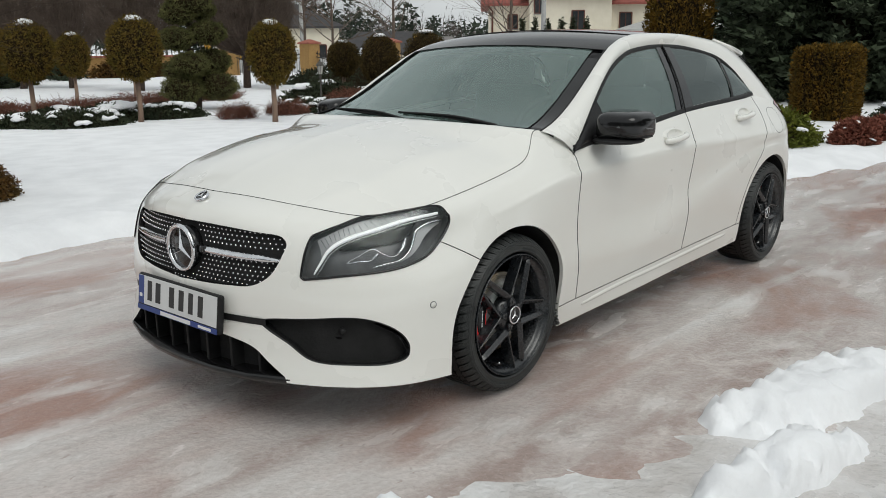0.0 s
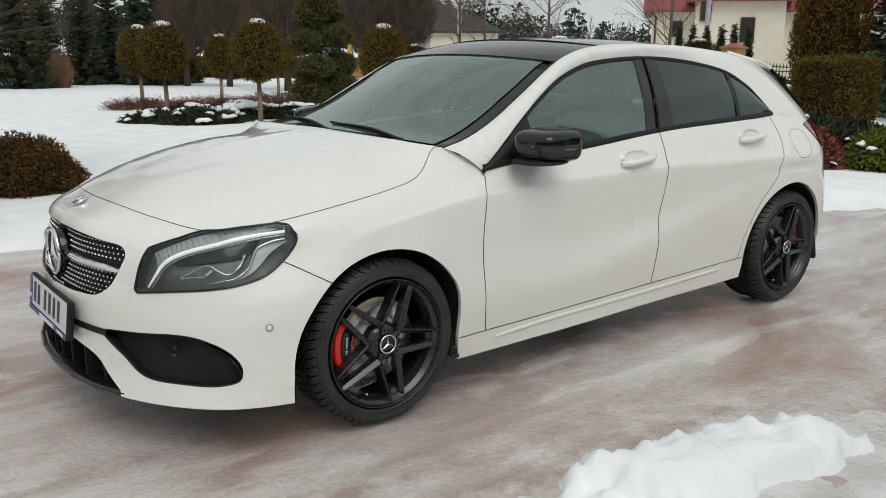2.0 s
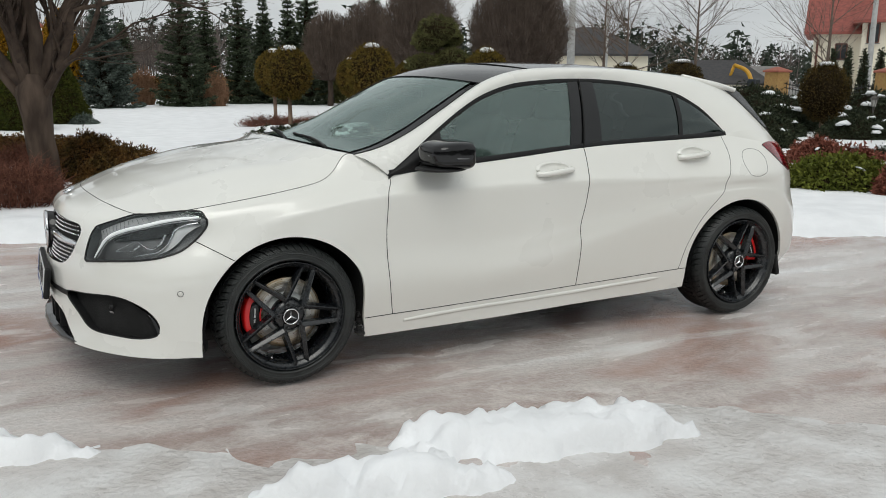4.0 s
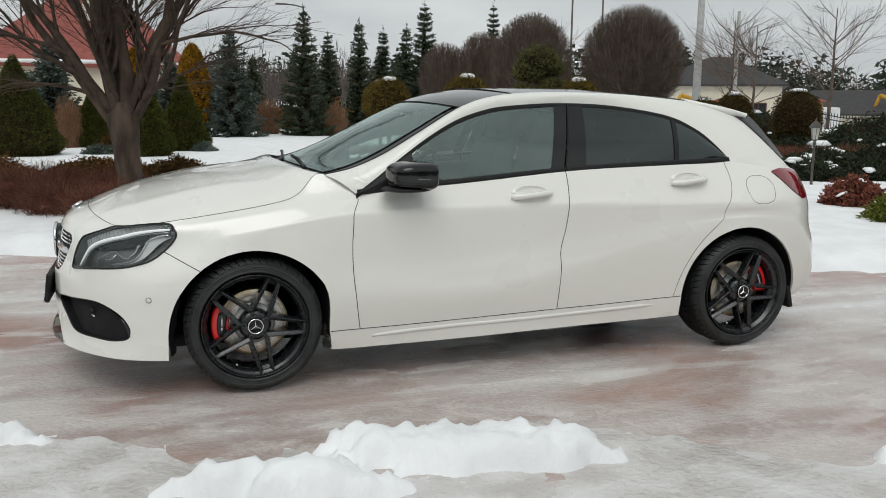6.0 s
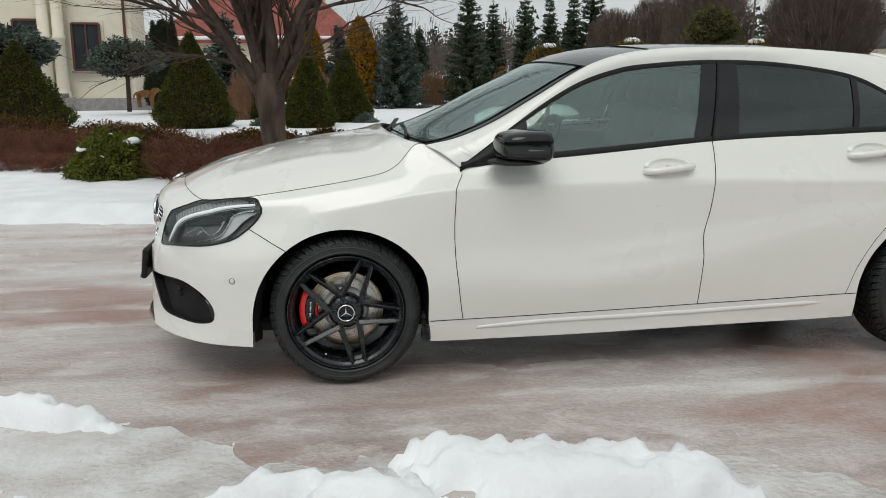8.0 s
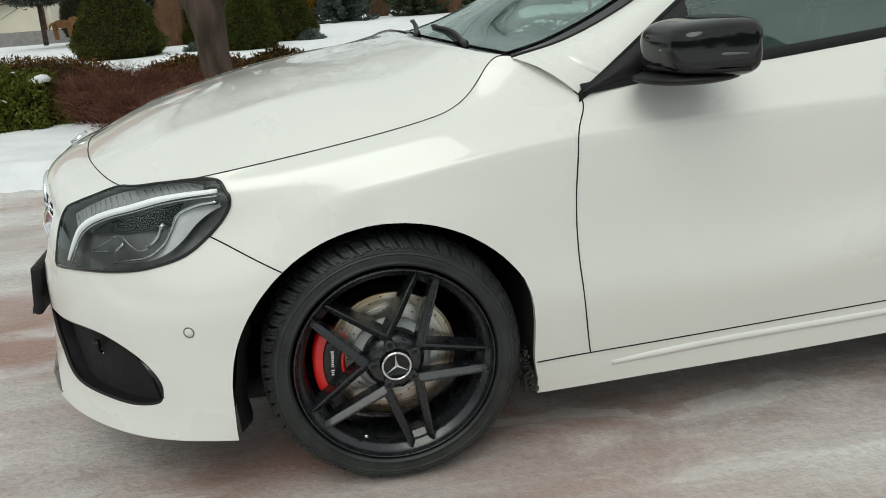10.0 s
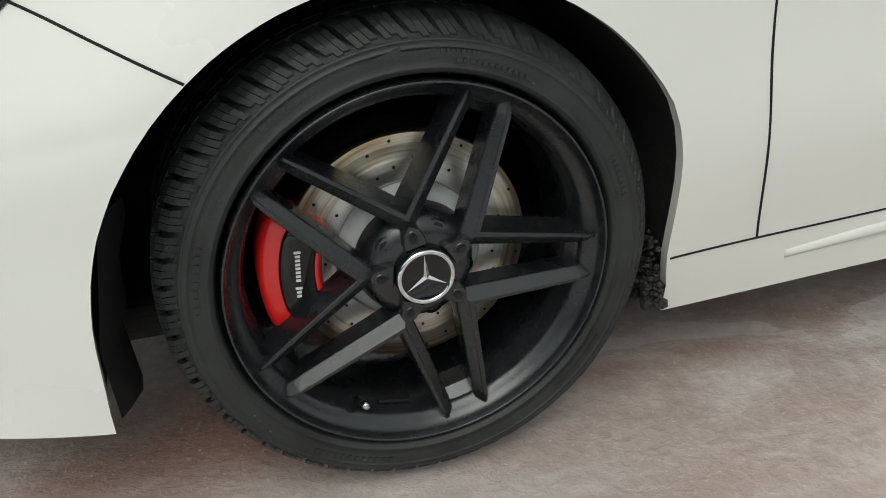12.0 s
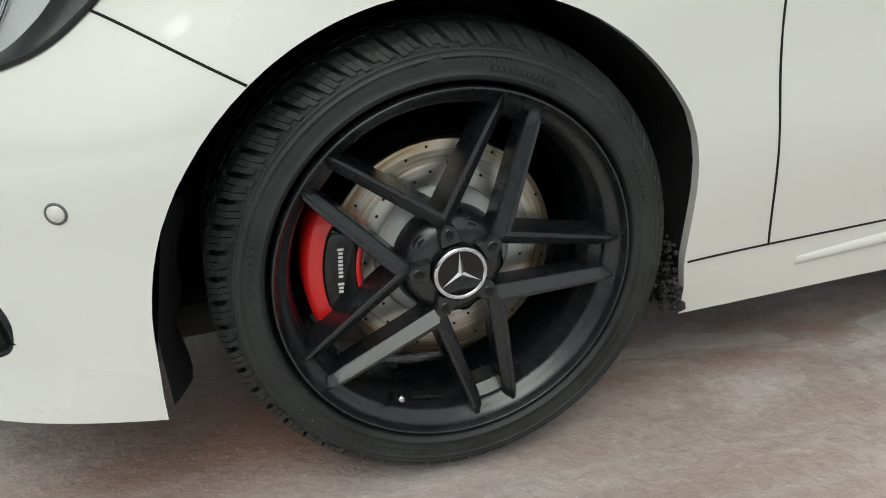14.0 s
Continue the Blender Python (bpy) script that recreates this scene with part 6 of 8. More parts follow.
SPRUCE_BLUE = mat("blue_spruce_needles", (0.050, 0.066, 0.055), 0.7, col2=(0.125, 0.150, 0.128), scale=4, isle=0.65, spec=0.12)
CONE_GREEN = mat("dwarf_spruce_needles", (0.036, 0.048, 0.008), 0.7, col2=(0.070, 0.072, 0.013), scale=5, isle=0.65, spec=0.12)
PINE = mat("pine_needles", (0.070, 0.074, 0.026), 0.7, col2=(0.135, 0.132, 0.052), scale=5, isle=0.4, spec=0.12)
JUNIPER = mat("juniper_green", (0.075, 0.092, 0.015), 0.7, col2=(0.130, 0.140, 0.024), scale=5, isle=0.4, spec=0.12)
JUNIPER_DARK = mat("dark_groundcover", (0.025, 0.034, 0.020), 0.7, col2=(0.042, 0.048, 0.026), scale=5, isle=0.4, spec=0.12)
BARBERRY = mat("bare_red_twigs", (0.185, 0.080, 0.054), 0.8, col2=(0.105, 0.047, 0.033), scale=6, isle=0.6, spec=0.12)
TAN_TWIGS = mat("tan_twigs", (0.25, 0.14, 0.085), 0.8, col2=(0.17, 0.10, 0.06), scale=6, isle=0.3, spec=0.12)
CORAL = mat("withered_red_shrub", (0.24, 0.085, 0.060), 0.8, col2=(0.16, 0.06, 0.04), scale=8, isle=0.4, spec=0.12)
BARK = mat("grey_bark", (0.115, 0.085, 0.066), 0.85, col2=(0.046, 0.034, 0.027), scale=9, bump=0.6, bscale=26, stretch=(1, 1, 0.25), spec=0.12)
BARK_DARK = mat("dark_twig_bark", (0.085, 0.062, 0.048), 0.85, col2=(0.045, 0.034, 0.028), scale=12, bump=0.4, bscale=30, spec=0.12)
BARK_TWIG = mat("grey_brown_twigs", (0.140, 0.108, 0.088), 0.85, col2=(0.085, 0.064, 0.052), scale=3, isle=0.25, spec=0.12)
TRUNK_PALE = mat("pale_stem_bark", (0.26, 0.175, 0.125), 0.85, col2=(0.15, 0.10, 0.075), scale=10, bump=0.5, bscale=40, stretch=(1, 1, 0.3))
LAMP_METAL = mat("aged_lamp_metal", (0.075, 0.070, 0.062), 0.5, 0.4, col2=(0.11, 0.10, 0.085), scale=20)
LAMP_GLASS = mat("milky_lantern_glass", (0.52, 0.51, 0.47), 0.3, col2=(0.44, 0.43, 0.40), scale=9)


def leaves(p, nrm, size, spread=0.9, aspect=1.7):
    """Small leaf blades at places p, roughly along their outward directions. Returns places and faces."""
    p, nrm = np.repeat(p, 2, 0), np.repeat(nrm, 2, 0)
    n = len(p)
    p = p + rng.normal(0, size * 0.45, (n, 3))
    d = nrm + rng.normal(0, spread, (n, 3))
    d /= np.linalg.norm(d, axis=1)[:, None] + 1e-9
    r = rng.normal(0, 1, (n, 3))
    s = np.cross(d, r)
    s /= np.linalg.norm(s, axis=1)[:, None] + 1e-9
    w = size * rng.uniform(0.40, 0.85, n)[:, None]
    v = np.stack([p - s * w * 0.5, p + s * w * 0.5, p + d * w * aspect * 1.15], 1)
    f = np.arange(n * 3).reshape(-1, 3)
    return v.reshape(-1, 3), f


def fast_mesh(name, blocks, material, parent, label="", smooth=False, inner=None):
    """Joins arrays of quads and triangles quickly; inner: the block that is a crown's twiggy core, coloured dark for
    the shade inside.
    """
    vs, fs, k, slots = [], [], 0, []
    for nb, (v, f) in enumerate(blocks):
        slots += [int(nb == inner)] * len(f)
        vs.append(v)
        fs += [tuple(q) for q in (np.asarray(f) + k).tolist()] if not isinstance(f, list) else [tuple(int(a) + k for a in q) for q in f]
        k += len(v)
    me = bpy.data.meshes.new(name)
    me.from_pydata(np.concatenate(vs).tolist(), [], fs)
    me.materials.append(material)
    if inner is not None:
        me.materials.append(SHADED_TWIGS)
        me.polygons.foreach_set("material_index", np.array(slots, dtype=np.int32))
    me.polygons.foreach_set("use_smooth", np.full(len(me.polygons), smooth, dtype=bool))
    ob = new(name, me)
    ob.parent = parent
    return tagged(ob, label)


def ball_points(n, rx, ry, rz, lumps=0.06, flat=1.0):
    d = rng.normal(0, 1, (n, 3))
    d /= np.linalg.norm(d, axis=1)[:, None]
    k = np.array([1 + lumps * noise.noise((a * 2.3, b * 2.3, c * 2.3)) * 2 for a, b, c in d])
    return d * k[:, None] * [rx, ry, rz], d


def core(rx, ry, rz, z, lumps=0.05, segs=18):
    a = np.linspace(0.06, math.pi - 0.06, segs // 2)
    v, f = lathe([(math.sin(t) * rx, math.cos(t) * rz + z) for t in a], segs, "z")
    return v * [1, ry / rx, 1], [tuple(q) for q in f]


def snow_cap(parent, r, z, label="small cap of snow", name="snow_cap"):
    v, f = lathe([(0.001, z + 0.05), (r * 0.5, z + 0.045), (r * 0.85, z + 0.02), (r, z - 0.025), (r * 0.8, z - 0.05)], 18, "z")
    v = v + 0.02 * np.array([noise.noise((a * 9, b * 9, c * 9)) for a, b, c in v])[:, None]
    mesh_ob(name, v, f, SNOW, parent, label)


def lollipop(place, w, h, stem, name="topiary_tree", m=None, cap=True, label="ball-clipped thuja standard on a thin stem with a snow cap"):
    t = thing(name, place, label=label, category="tree", group="clipped thuja standards")
    tube("trunk", [(0, 0, -0.1), (0.01, 0.0, stem * 0.5), (0, 0.01, stem + 0.15)], [0.058, 0.048, 0.042], TRUNK_PALE, t, sides=8)
    n = 5200
    p, d = ball_points(n, w / 2, w / 2, h / 2, 0.05)
    p *= rng.uniform(0.86, 1.0, n)[:, None]
    p[:, 2] += stem + h / 2
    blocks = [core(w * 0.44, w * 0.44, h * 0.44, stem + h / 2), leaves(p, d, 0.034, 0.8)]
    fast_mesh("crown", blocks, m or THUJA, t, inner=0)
    if cap:
        snow_cap(t, w * 0.17, stem + h * 0.975)
    return t


for x, y, w, h, s in ((5.66, 11.75, 0.98, 1.16, 0.80), (7.11, 9.65, 0.86, 1.14, 0.72), (4.45, 13.4, 0.98, 1.12, 0.80), (8.18, 19.3, 0.86, 1.15, 0.70), (5.15, 16.9, 0.92, 1.15, 0.80), (10.6, 20.6, 0.86, 1.10, 0.70)):
    lollipop((x, y, 0.02), w, h, s)
for x, y, w, h, s in ((13.68, 14.9, 0.88, 1.0, 0.62), (13.1, 12.9, 0.98, 1.35, 0.40), (15.5, 13.45, 1.30, 1.62, 0.26), (16.5, 9.65, 1.14, 1.45, 0.34), (15.6, 20.3, 1.0, 1.2, 0.5)):
    lollipop((x, y, 0.0), w, h, s, m=THUJA_DULL, label="rounded brownish thuja ball on a short stem")


def bush(name, place, rx, ry, h, m, n, size, label, category="bush", group="", lumps=0.10, spread=0.9, snow=0, base=0.0):
    """A low mound of foliage that sits on the ground."""
    t = thing(name, place, label=label, category=category, group=group)
    p, d = ball_points(n, rx, ry, h, lumps)
    p[:, 2] = np.abs(p[:, 2]) + base
    p *= rng.uniform(0.82, 1.0, n)[:, None]
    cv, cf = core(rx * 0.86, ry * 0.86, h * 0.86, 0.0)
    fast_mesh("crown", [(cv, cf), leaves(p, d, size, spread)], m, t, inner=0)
    if snow:
        vs = []
        for k in range(snow):
            a, r = rng.uniform(0, 6.28), math.sqrt(rng.uniform(0, 0.85))
            zz = h * math.sqrt(max(0.05, 1 - r * r)) + base
            s = rng.uniform(0.06, 0.24) * min(1.4, rx)
            v, f = lathe([(0.001, 0.35 * s), (s * 0.6, 0.28 * s), (s, 0), (s * 0.7, -0.15 * s)], 9, "z")
            v = v * [1, rng.uniform(0.5, 1), 1] + [rx * r * math.cos(a), ry * r * math.sin(a), zz]
            v += 0.05 * np.array([noise.noise((a1 * 9, b1 * 9, c1 * 9)) for a1, b1, c1 in v])[:, None]
            vs.append((v, f))
        tagged(mesh_ob("snow_cover", *join_arrays(vs), SNOW, t, "patches of lying snow"), kind="stuff")
    return t


bush("rounded_bush", (0.10, 5.28, 0.03), 0.55, 0.50, 0.57, THUJA_BROWN, 9000, 0.026, "brown-green ball-clipped thuja bush in snow", lumps=0.09)
bush("rounded_bush", (-0.12, 6.75, 0.03), 0.45, 0.45, 0.62, THUJA_BROWN, 6000, 0.028, "brown-green ball-clipped thuja bush in snow", lumps=0.09)
bush("juniper_bush", (-2.78, 6.55, 0.03), 0.52, 0.50, 0.60, JUNIPER, 9000, 0.032, "spreading yellow-green juniper with patches of snow", snow=5, spread=0.7, lumps=0.16)


def twig_shrub(place, rx, ry, h, m, n, label, name="twig_shrub", group="", upright=0.5, thick=0.004, category="shrub"):
    """A bare shrub: a dome of thin, bent, forking stems from a common foot."""
    t = thing(name, place, label=label, category=category, group=group)
    items = []
    for k in range(n):
        a, q = rng.uniform(0, 2 * math.pi), math.sqrt(rng.uniform(0, 1))
        foot = np.array([rx * 0.6 * q * math.cos(a), ry * 0.6 * q * math.sin(a), -0.03])
        lean = (1 - upright) * rng.uniform(0.2, 1.0)
        b = a + rng.normal(0, 0.9)
        dome = math.sqrt(max(0.12, 1 - 0.75 * q * q))
        tip = foot * [1.25, 1.25, 0] + [rx * 0.65 * lean * math.cos(b), ry * 0.65 * lean * math.sin(b), h * rng.uniform(0.62, 1.0) * dome]
        mid = (foot + tip) / 2 + rng.normal(0, 0.05, 3) * [1, 1, 0.4]
        up2 = mid * 0.45 + tip * 0.55 + rng.normal(0, 0.03, 3)
        w0 = thick * rng.uniform(0.6, 1.3)
        items.append(tube_arrays([foot, mid, up2, tip], [w0, w0 * 0.75, w0 * 0.55, w0 * 0.3], 3, False))
        for _ in range(4):
            s = mid + (tip - mid) * rng.uniform(0, 0.9)
            e = s + rng.normal(0, 1, 3) * [0.09, 0.09, 0.04] + [0, 0, 0.05]
            items.append(tube_arrays([s, (s + e) / 2 + rng.normal(0, 0.014, 3), e], [w0 * 0.55, w0 * 0.45, w0 * 0.28], 3, False))
    tagged(fast_mesh("twig_mass", items, m, t), kind="stuff")
    return t


for x, y, rx, ry, h, n in ((-1.72, 6.35, 0.62, 0.55, 0.66, 1100), (-2.25, 6.75, 0.45, 0.45, 0.60, 560), (-1.05, 7.15, 0.62, 0.45, 0.56, 760), (-0.95, 4.75, 0.42, 0.42, 0.58, 620), (-3.95, 8.5, 0.75, 0.55, 0.62, 900), (-4.9, 8.9, 0.75, 0.55, 0.66, 800), (-1.55, 5.65, 0.35, 0.35, 0.50, 420)):
    twig_shrub((x, y, 0.02), rx, ry, h, BARBERRY, n, "bare reddish barberry shrub with dense thin twigs", "barberry_shrub", "barberry hedge", 0.35, 0.0034)
for x, y in ((-3.72, 7.3), (-4.3, 7.6)):
    twig_shrub((x, y, 0.03), 0.28, 0.25, 0.34, BARBERRY, 200, "small bare shrub in the snow edge", "small_shrub", "small bare shrubs", 0.4, 0.003)
bush("small_round_bush", (-1.55, 19.2, 0.05), 0.34, 0.34, 0.44, THUJA_BROWN, 2200, 0.035, "small brownish thuja ball in the snow", lumps=0.08)
bush("blue_juniper", (0.75, 18.6, 0.04), 0.30, 0.25, 0.26, SPRUCE_BLUE, 1500, 0.05, "small blue-green creeping juniper in snow", lumps=0.2)
bush("blue_juniper", (-1.7, 17.6, 0.04), 0.42, 0.3, 0.24, SPRUCE_BLUE, 1600, 0.05, "small blue-green creeping juniper in snow", lumps=0.2)
for x, y, rx, ry, h in ((-3.6, 10.4, 1.5, 0.8, 0.56), (-1.25, 9.6, 1.0, 0.7, 0.46), (-0.2, 9.4, 0.75, 0.6, 0.40), (-5.6, 11.2, 1.3, 0.8, 0.66)):
    bush("low_hedge", (x, y, 0.0), rx, ry, h, THUJA_BROWN, 6500, 0.036, "low brownish clipped hedge under the tree", "hedge", "low brown hedges", lumps=0.12)


def cone_tree(place, w, h, m=CONE_GREEN, label="dense cone-shaped dwarf spruce", name="cone_spruce", group="cone spruces", n=13000, size=0.036):
    t = thing(name, place, label=label, category="tree", group=group)
    k = rng.uniform(0, 1, n) ** 0.62
    a = rng.uniform(0, 2 * math.pi, n)
    z = h * (1 - k)
    prof = lambda q: (w / 2) * np.minimum(1, q * 1.12 + 0.02) * (1 - 0.25 * np.clip((q - 0.86) / 0.14, 0, 1))
    lump = np.array([1 + 0.13 * noise.noise((math.cos(b) * 2.2, math.sin(b) * 2.2, c * 2.4)) + 0.07 * noise.noise((math.cos(b) * 6, math.sin(b) * 6, c * 6)) for b, c in zip(a, z)])
    r = prof(k) * lump * rng.uniform(0.88, 1.0, n)
    p = np.column_stack([r * np.cos(a), r * np.sin(a), z + 0.02])
    d = np.column_stack([np.cos(a), np.sin(a), np.full(n, 0.5)])
    qs = np.linspace(0.03, 1, 12)
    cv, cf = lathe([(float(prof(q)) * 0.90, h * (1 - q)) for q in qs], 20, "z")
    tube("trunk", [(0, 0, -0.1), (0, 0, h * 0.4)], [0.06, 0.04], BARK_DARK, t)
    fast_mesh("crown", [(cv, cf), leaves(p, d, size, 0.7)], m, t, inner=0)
    return t


cone_tree((-3.51, 17.4, 0.05), 2.10, 2.33)
cone_tree((-0.66, 16.8, 0.05), 1.36, 1.96)
cone_tree((0.27, 19.2, 0.05), 1.46, 2.02)
cone_tree((-7.26, 16.5, 0.10), 2.40, 2.02)
cone_tree((-2.09, 21.3, 0.05), 1.30, 1.70)


def spruce(place, h, w, m, n_lev=20, label="young spruce with open tiers", name="spruce", group="spruce row", per=9, size=0.10, droop=0.22, start=0.05):
    """A conifer: tiers of drooping boughs with needle sprays."""
    t = thing(name, place, label=label, category="tree", group=group)
    tube("trunk", [(0, 0, -0.2), (0, 0, h * 0.5), (0, 0, h)], [0.035 * h / 3 + 0.02, 0.02 * h / 3 + 0.01, 0.008], BARK_DARK, t, sides=7)
    pts, dirs = [], []
    for lev in range(n_lev):
        k = (lev + rng.uniform(-0.2, 0.2)) / n_lev
        z = h * (start + (1 - start) * np.clip(k, 0, 0.985))
        L = w / 2 * (1 - k) ** 0.85 * rng.uniform(0.85, 1.12) + 0.06
        nb = max(4, int(per * (1 - 0.5 * k)))
        a0 = rng.uniform(0, 6.28)
        for b in range(nb):
            a = a0 + 2 * math.pi * b / nb + rng.uniform(-0.2, 0.2)
            ll = L * rng.uniform(0.7, 1.1)
            m_n = max(5, int(ll / size * 3.2))
            s = np.linspace(0.08, 1, m_n)
            up = (-droop * s + 0.30 * s**2) * ll * (1 - 0.3 * k) + (0.25 * k * s * ll)
            q = np.column_stack([np.cos(a) * s * ll, np.sin(a) * s * ll, z + up])
            side = np.array([-math.sin(a), math.cos(a), 0])
            for sgn in (-1, 0, 1):
                off = side[None] * sgn * (size * 0.9 * (1 - 0.6 * s))[:, None]
                pts.append(q + off + rng.normal(0, size * 0.18, q.shape))
                dirs.append(np.tile(np.array([math.cos(a), math.sin(a), 0.15]) + side * sgn * 0.9, (m_n, 1)))
    top = np.column_stack([np.zeros(10), np.zeros(10), np.linspace(h * 0.93, h * 1.03, 10)])
    pts.append(top)
    dirs.append(np.tile([0, 0, 1.0], (10, 1)))
    p, d = np.concatenate(pts), np.concatenate(dirs)
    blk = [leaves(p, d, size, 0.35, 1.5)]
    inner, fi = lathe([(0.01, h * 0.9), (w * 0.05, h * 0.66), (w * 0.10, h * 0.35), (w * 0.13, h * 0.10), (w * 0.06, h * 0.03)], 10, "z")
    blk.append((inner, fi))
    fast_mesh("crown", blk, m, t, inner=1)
    return t


for x, y, h, w, m in ((2.37, 29.0, 4.2, 2.3, SPRUCE_BLUE), (5.35, 30.0, 5.15, 2.0, SPRUCE), (6.9, 33.0, 4.5, 1.3, SPRUCE), (8.2, 32.5, 5.05, 1.4, SPRUCE), (9.42, 33.0, 4.75, 1.3, SPRUCE), (10.75, 31.0, 5.75, 2.1, SPRUCE), (10.1, 31.6, 4.8, 1.5, SPRUCE), (12.6, 33.0, 4.0, 1.2, PINE), (16.4, 37.1, 6.6, 1.6, SPRUCE), (0.2, 33.5, 3.6, 1.6, SPRUCE_BLUE), (4.0, 36.5, 3.6, 1.5, SPRUCE)):
    spruce((x, y, -0.1), h, w * 1.18, m, 24, size=0.085)
# large dark spruce near the gate, and the blue one behind the tree
spruce((19.6, 3.4, 0), 8.0, 7.4, SPRUCE, 26, "large dark spruce with broad drooping boughs", "large_spruce", "", 13, 0.20, 0.30)
spruce((24.0, 7.0, 0), 7.0, 5.0, SPRUCE, 22, "large dark spruce with broad drooping boughs", "large_spruce", "", 11, 0.20, 0.30)
spruce((-3.2, 21.8, 0.1), 2.95, 1.9, SPRUCE_BLUE, 16, "blue spruce behind the cone spruces", "blue_spruce", "", 9, 0.11)


def flat_spruce(place, w, h, stem, label):
    t = thing("dwarf_blue_spruce", place, label=label, category="tree", group="dwarf blue spruces on stems")
    tube("trunk", [(0, 0, -0.2), (0.02, 0, stem + 0.2)], [0.08, 0.06], BARK_DARK, t, sides=8)
    n = 5200
    p, d = ball_points(n, w / 2, w / 2, h / 2, 0.14)
    p[:, 2] = np.where(p[:, 2] < 0, p[:, 2] * 0.55, p[:, 2])
    p *= rng.uniform(0.7, 1.0, n)[:, None]
    p[:, 2] += stem + h * 0.3
    d[:, 2] *= 0.3
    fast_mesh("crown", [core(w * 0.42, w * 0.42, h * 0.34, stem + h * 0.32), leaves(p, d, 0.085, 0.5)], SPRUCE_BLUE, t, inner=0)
    return t


flat_spruce((-6.79, 24.95, 0.40), 2.35, 1.45, 0.95, "blue dwarf spruce with a flat round crown on a stem")
flat_spruce((-8.15, 18.4, 0.25), 2.2, 1.35, 1.25, "blue dwarf spruce with a flat round crown on a stem")


# big bare tree beside the lawn
def grow(items, p, d, length, r, level, spread, up, sides=6, bend=0.20):
    """A limb and its forks, down to thin twigs."""
    n = 7 if level > 2 else (5 if level > 0 else 3)
    pts, q, dd = [np.array(p)], np.array(p, float), np.array(d, float)
    for i in range(n - 1):
        dd = dd + rng.normal(0, bend * 0.5, 3) + np.array([0, 0, up])
        dd /= np.linalg.norm(dd)
        q = q + dd * length / (n - 1)
        pts.append(q.copy())
    r1 = r * (0.58 if level else 0.4)
    items.append(tube_arrays(pts, np.linspace(r, r1, n), sides if level > 1 else 3, False))
    if level == 0:
        return
    kids = (3, 5, 5, 4, 4)[min(level, 4)]
    for k in range(kids):
        s = 0.35 + 0.65 * (k + rng.uniform(0, 0.6)) / kids
        i = min(n - 1, int(s * (n - 1)))
        base = pts[i]
        ax = rng.normal(0, 1, 3)
        ax -= ax @ dd * dd
        ax /= np.linalg.norm(ax) + 1e-9
        nd = dd * math.cos(spread) + ax * math.sin(spread)
        nd[2] = max(nd[2] * 0.9 + 0.06, 0.10 if level > 1 else -0.05)
        if k == kids - 1:
            nd, base = dd + 0.25 * ax, pts[-1]
        nd /= np.linalg.norm(nd)
        rr = r1 * rng.uniform(0.5, 0.8) if k < kids - 1 else r1
        grow(items, base, nd, length * rng.uniform(0.55, 0.82), rr, level - 1, spread * rng.uniform(0.85, 1.15), up * 0.8, sides, bend)


bare = thing("bare_tree", (-0.72, 5.35, 0.0), label="large leafless tree with many low spreading limbs", category="tree")
trunk = [(0.05, 0, -0.2), (0.035, 0, 0.3), (-0.005, 0.0, 0.8), (-0.025, 0.0, 1.12), (-0.03, 0.0, 1.34)]
vv, ff = tube_arrays(spline(trunk, n=30), np.interp(np.linspace(0, 1, 30), [0, .12, .3, .68, .88, 1], [0.205, 0.165, 0.140, 0.142, 0.165, 0.10]), 22)
ridge = np.array([noise.noise((a * 16, b * 16, c * 2.2)) + 0.5 * noise.noise((a * 40, b * 40, c * 6)) for a, b, c in vv])
vv += 0.022 * ridge[:, None] * (vv - [0, 0, 1]) * [6, 6, 0]
mesh_ob("trunk", vv, ff, BARK, bare)
limbs = [(-0.80, 0.20, 1.25, 1.5, .072), (-0.48, -0.30, 1.4, 1.6, .080), (-0.12, 0.25, 1.8, 1.7, .070), (0.30, -0.20, 1.6, 1.6, .078), (0.66, 0.10, 1.35, 1.6, .080), (0.92, -0.15, 1.15, 1.5, .060), (0.5, 0.6, 1.5, 1.4, .052), (-0.45, 0.65, 1.4, 1.4, .052), (-1.0, -0.1, 1.05, 1.5, .058), (-0.75, -0.45, 1.4, 1.2, .042), (0.75, -0.5, 1.5, 1.2, .042), (-0.25, 0.0, 1.9, 1.7, .06)]
for k, (lx, ly, lz, ln, lr) in enumerate(limbs):
    d = np.array([lx, ly, lz]) / math.sqrt(lx * lx + ly * ly + lz * lz)
    foot = np.array([-0.02 + 0.055 * lx, 0.05 * ly, 1.02 + 0.05 * (k % 5)])
    items = []
    grow(items, foot, d * [0.85, 0.85, 1.0], ln, lr, 4, 0.46, -0.02, 8, 0.20)
    fast_mesh("limb", items, BARK if lr > 0.07 else BARK_DARK, bare, smooth=True)


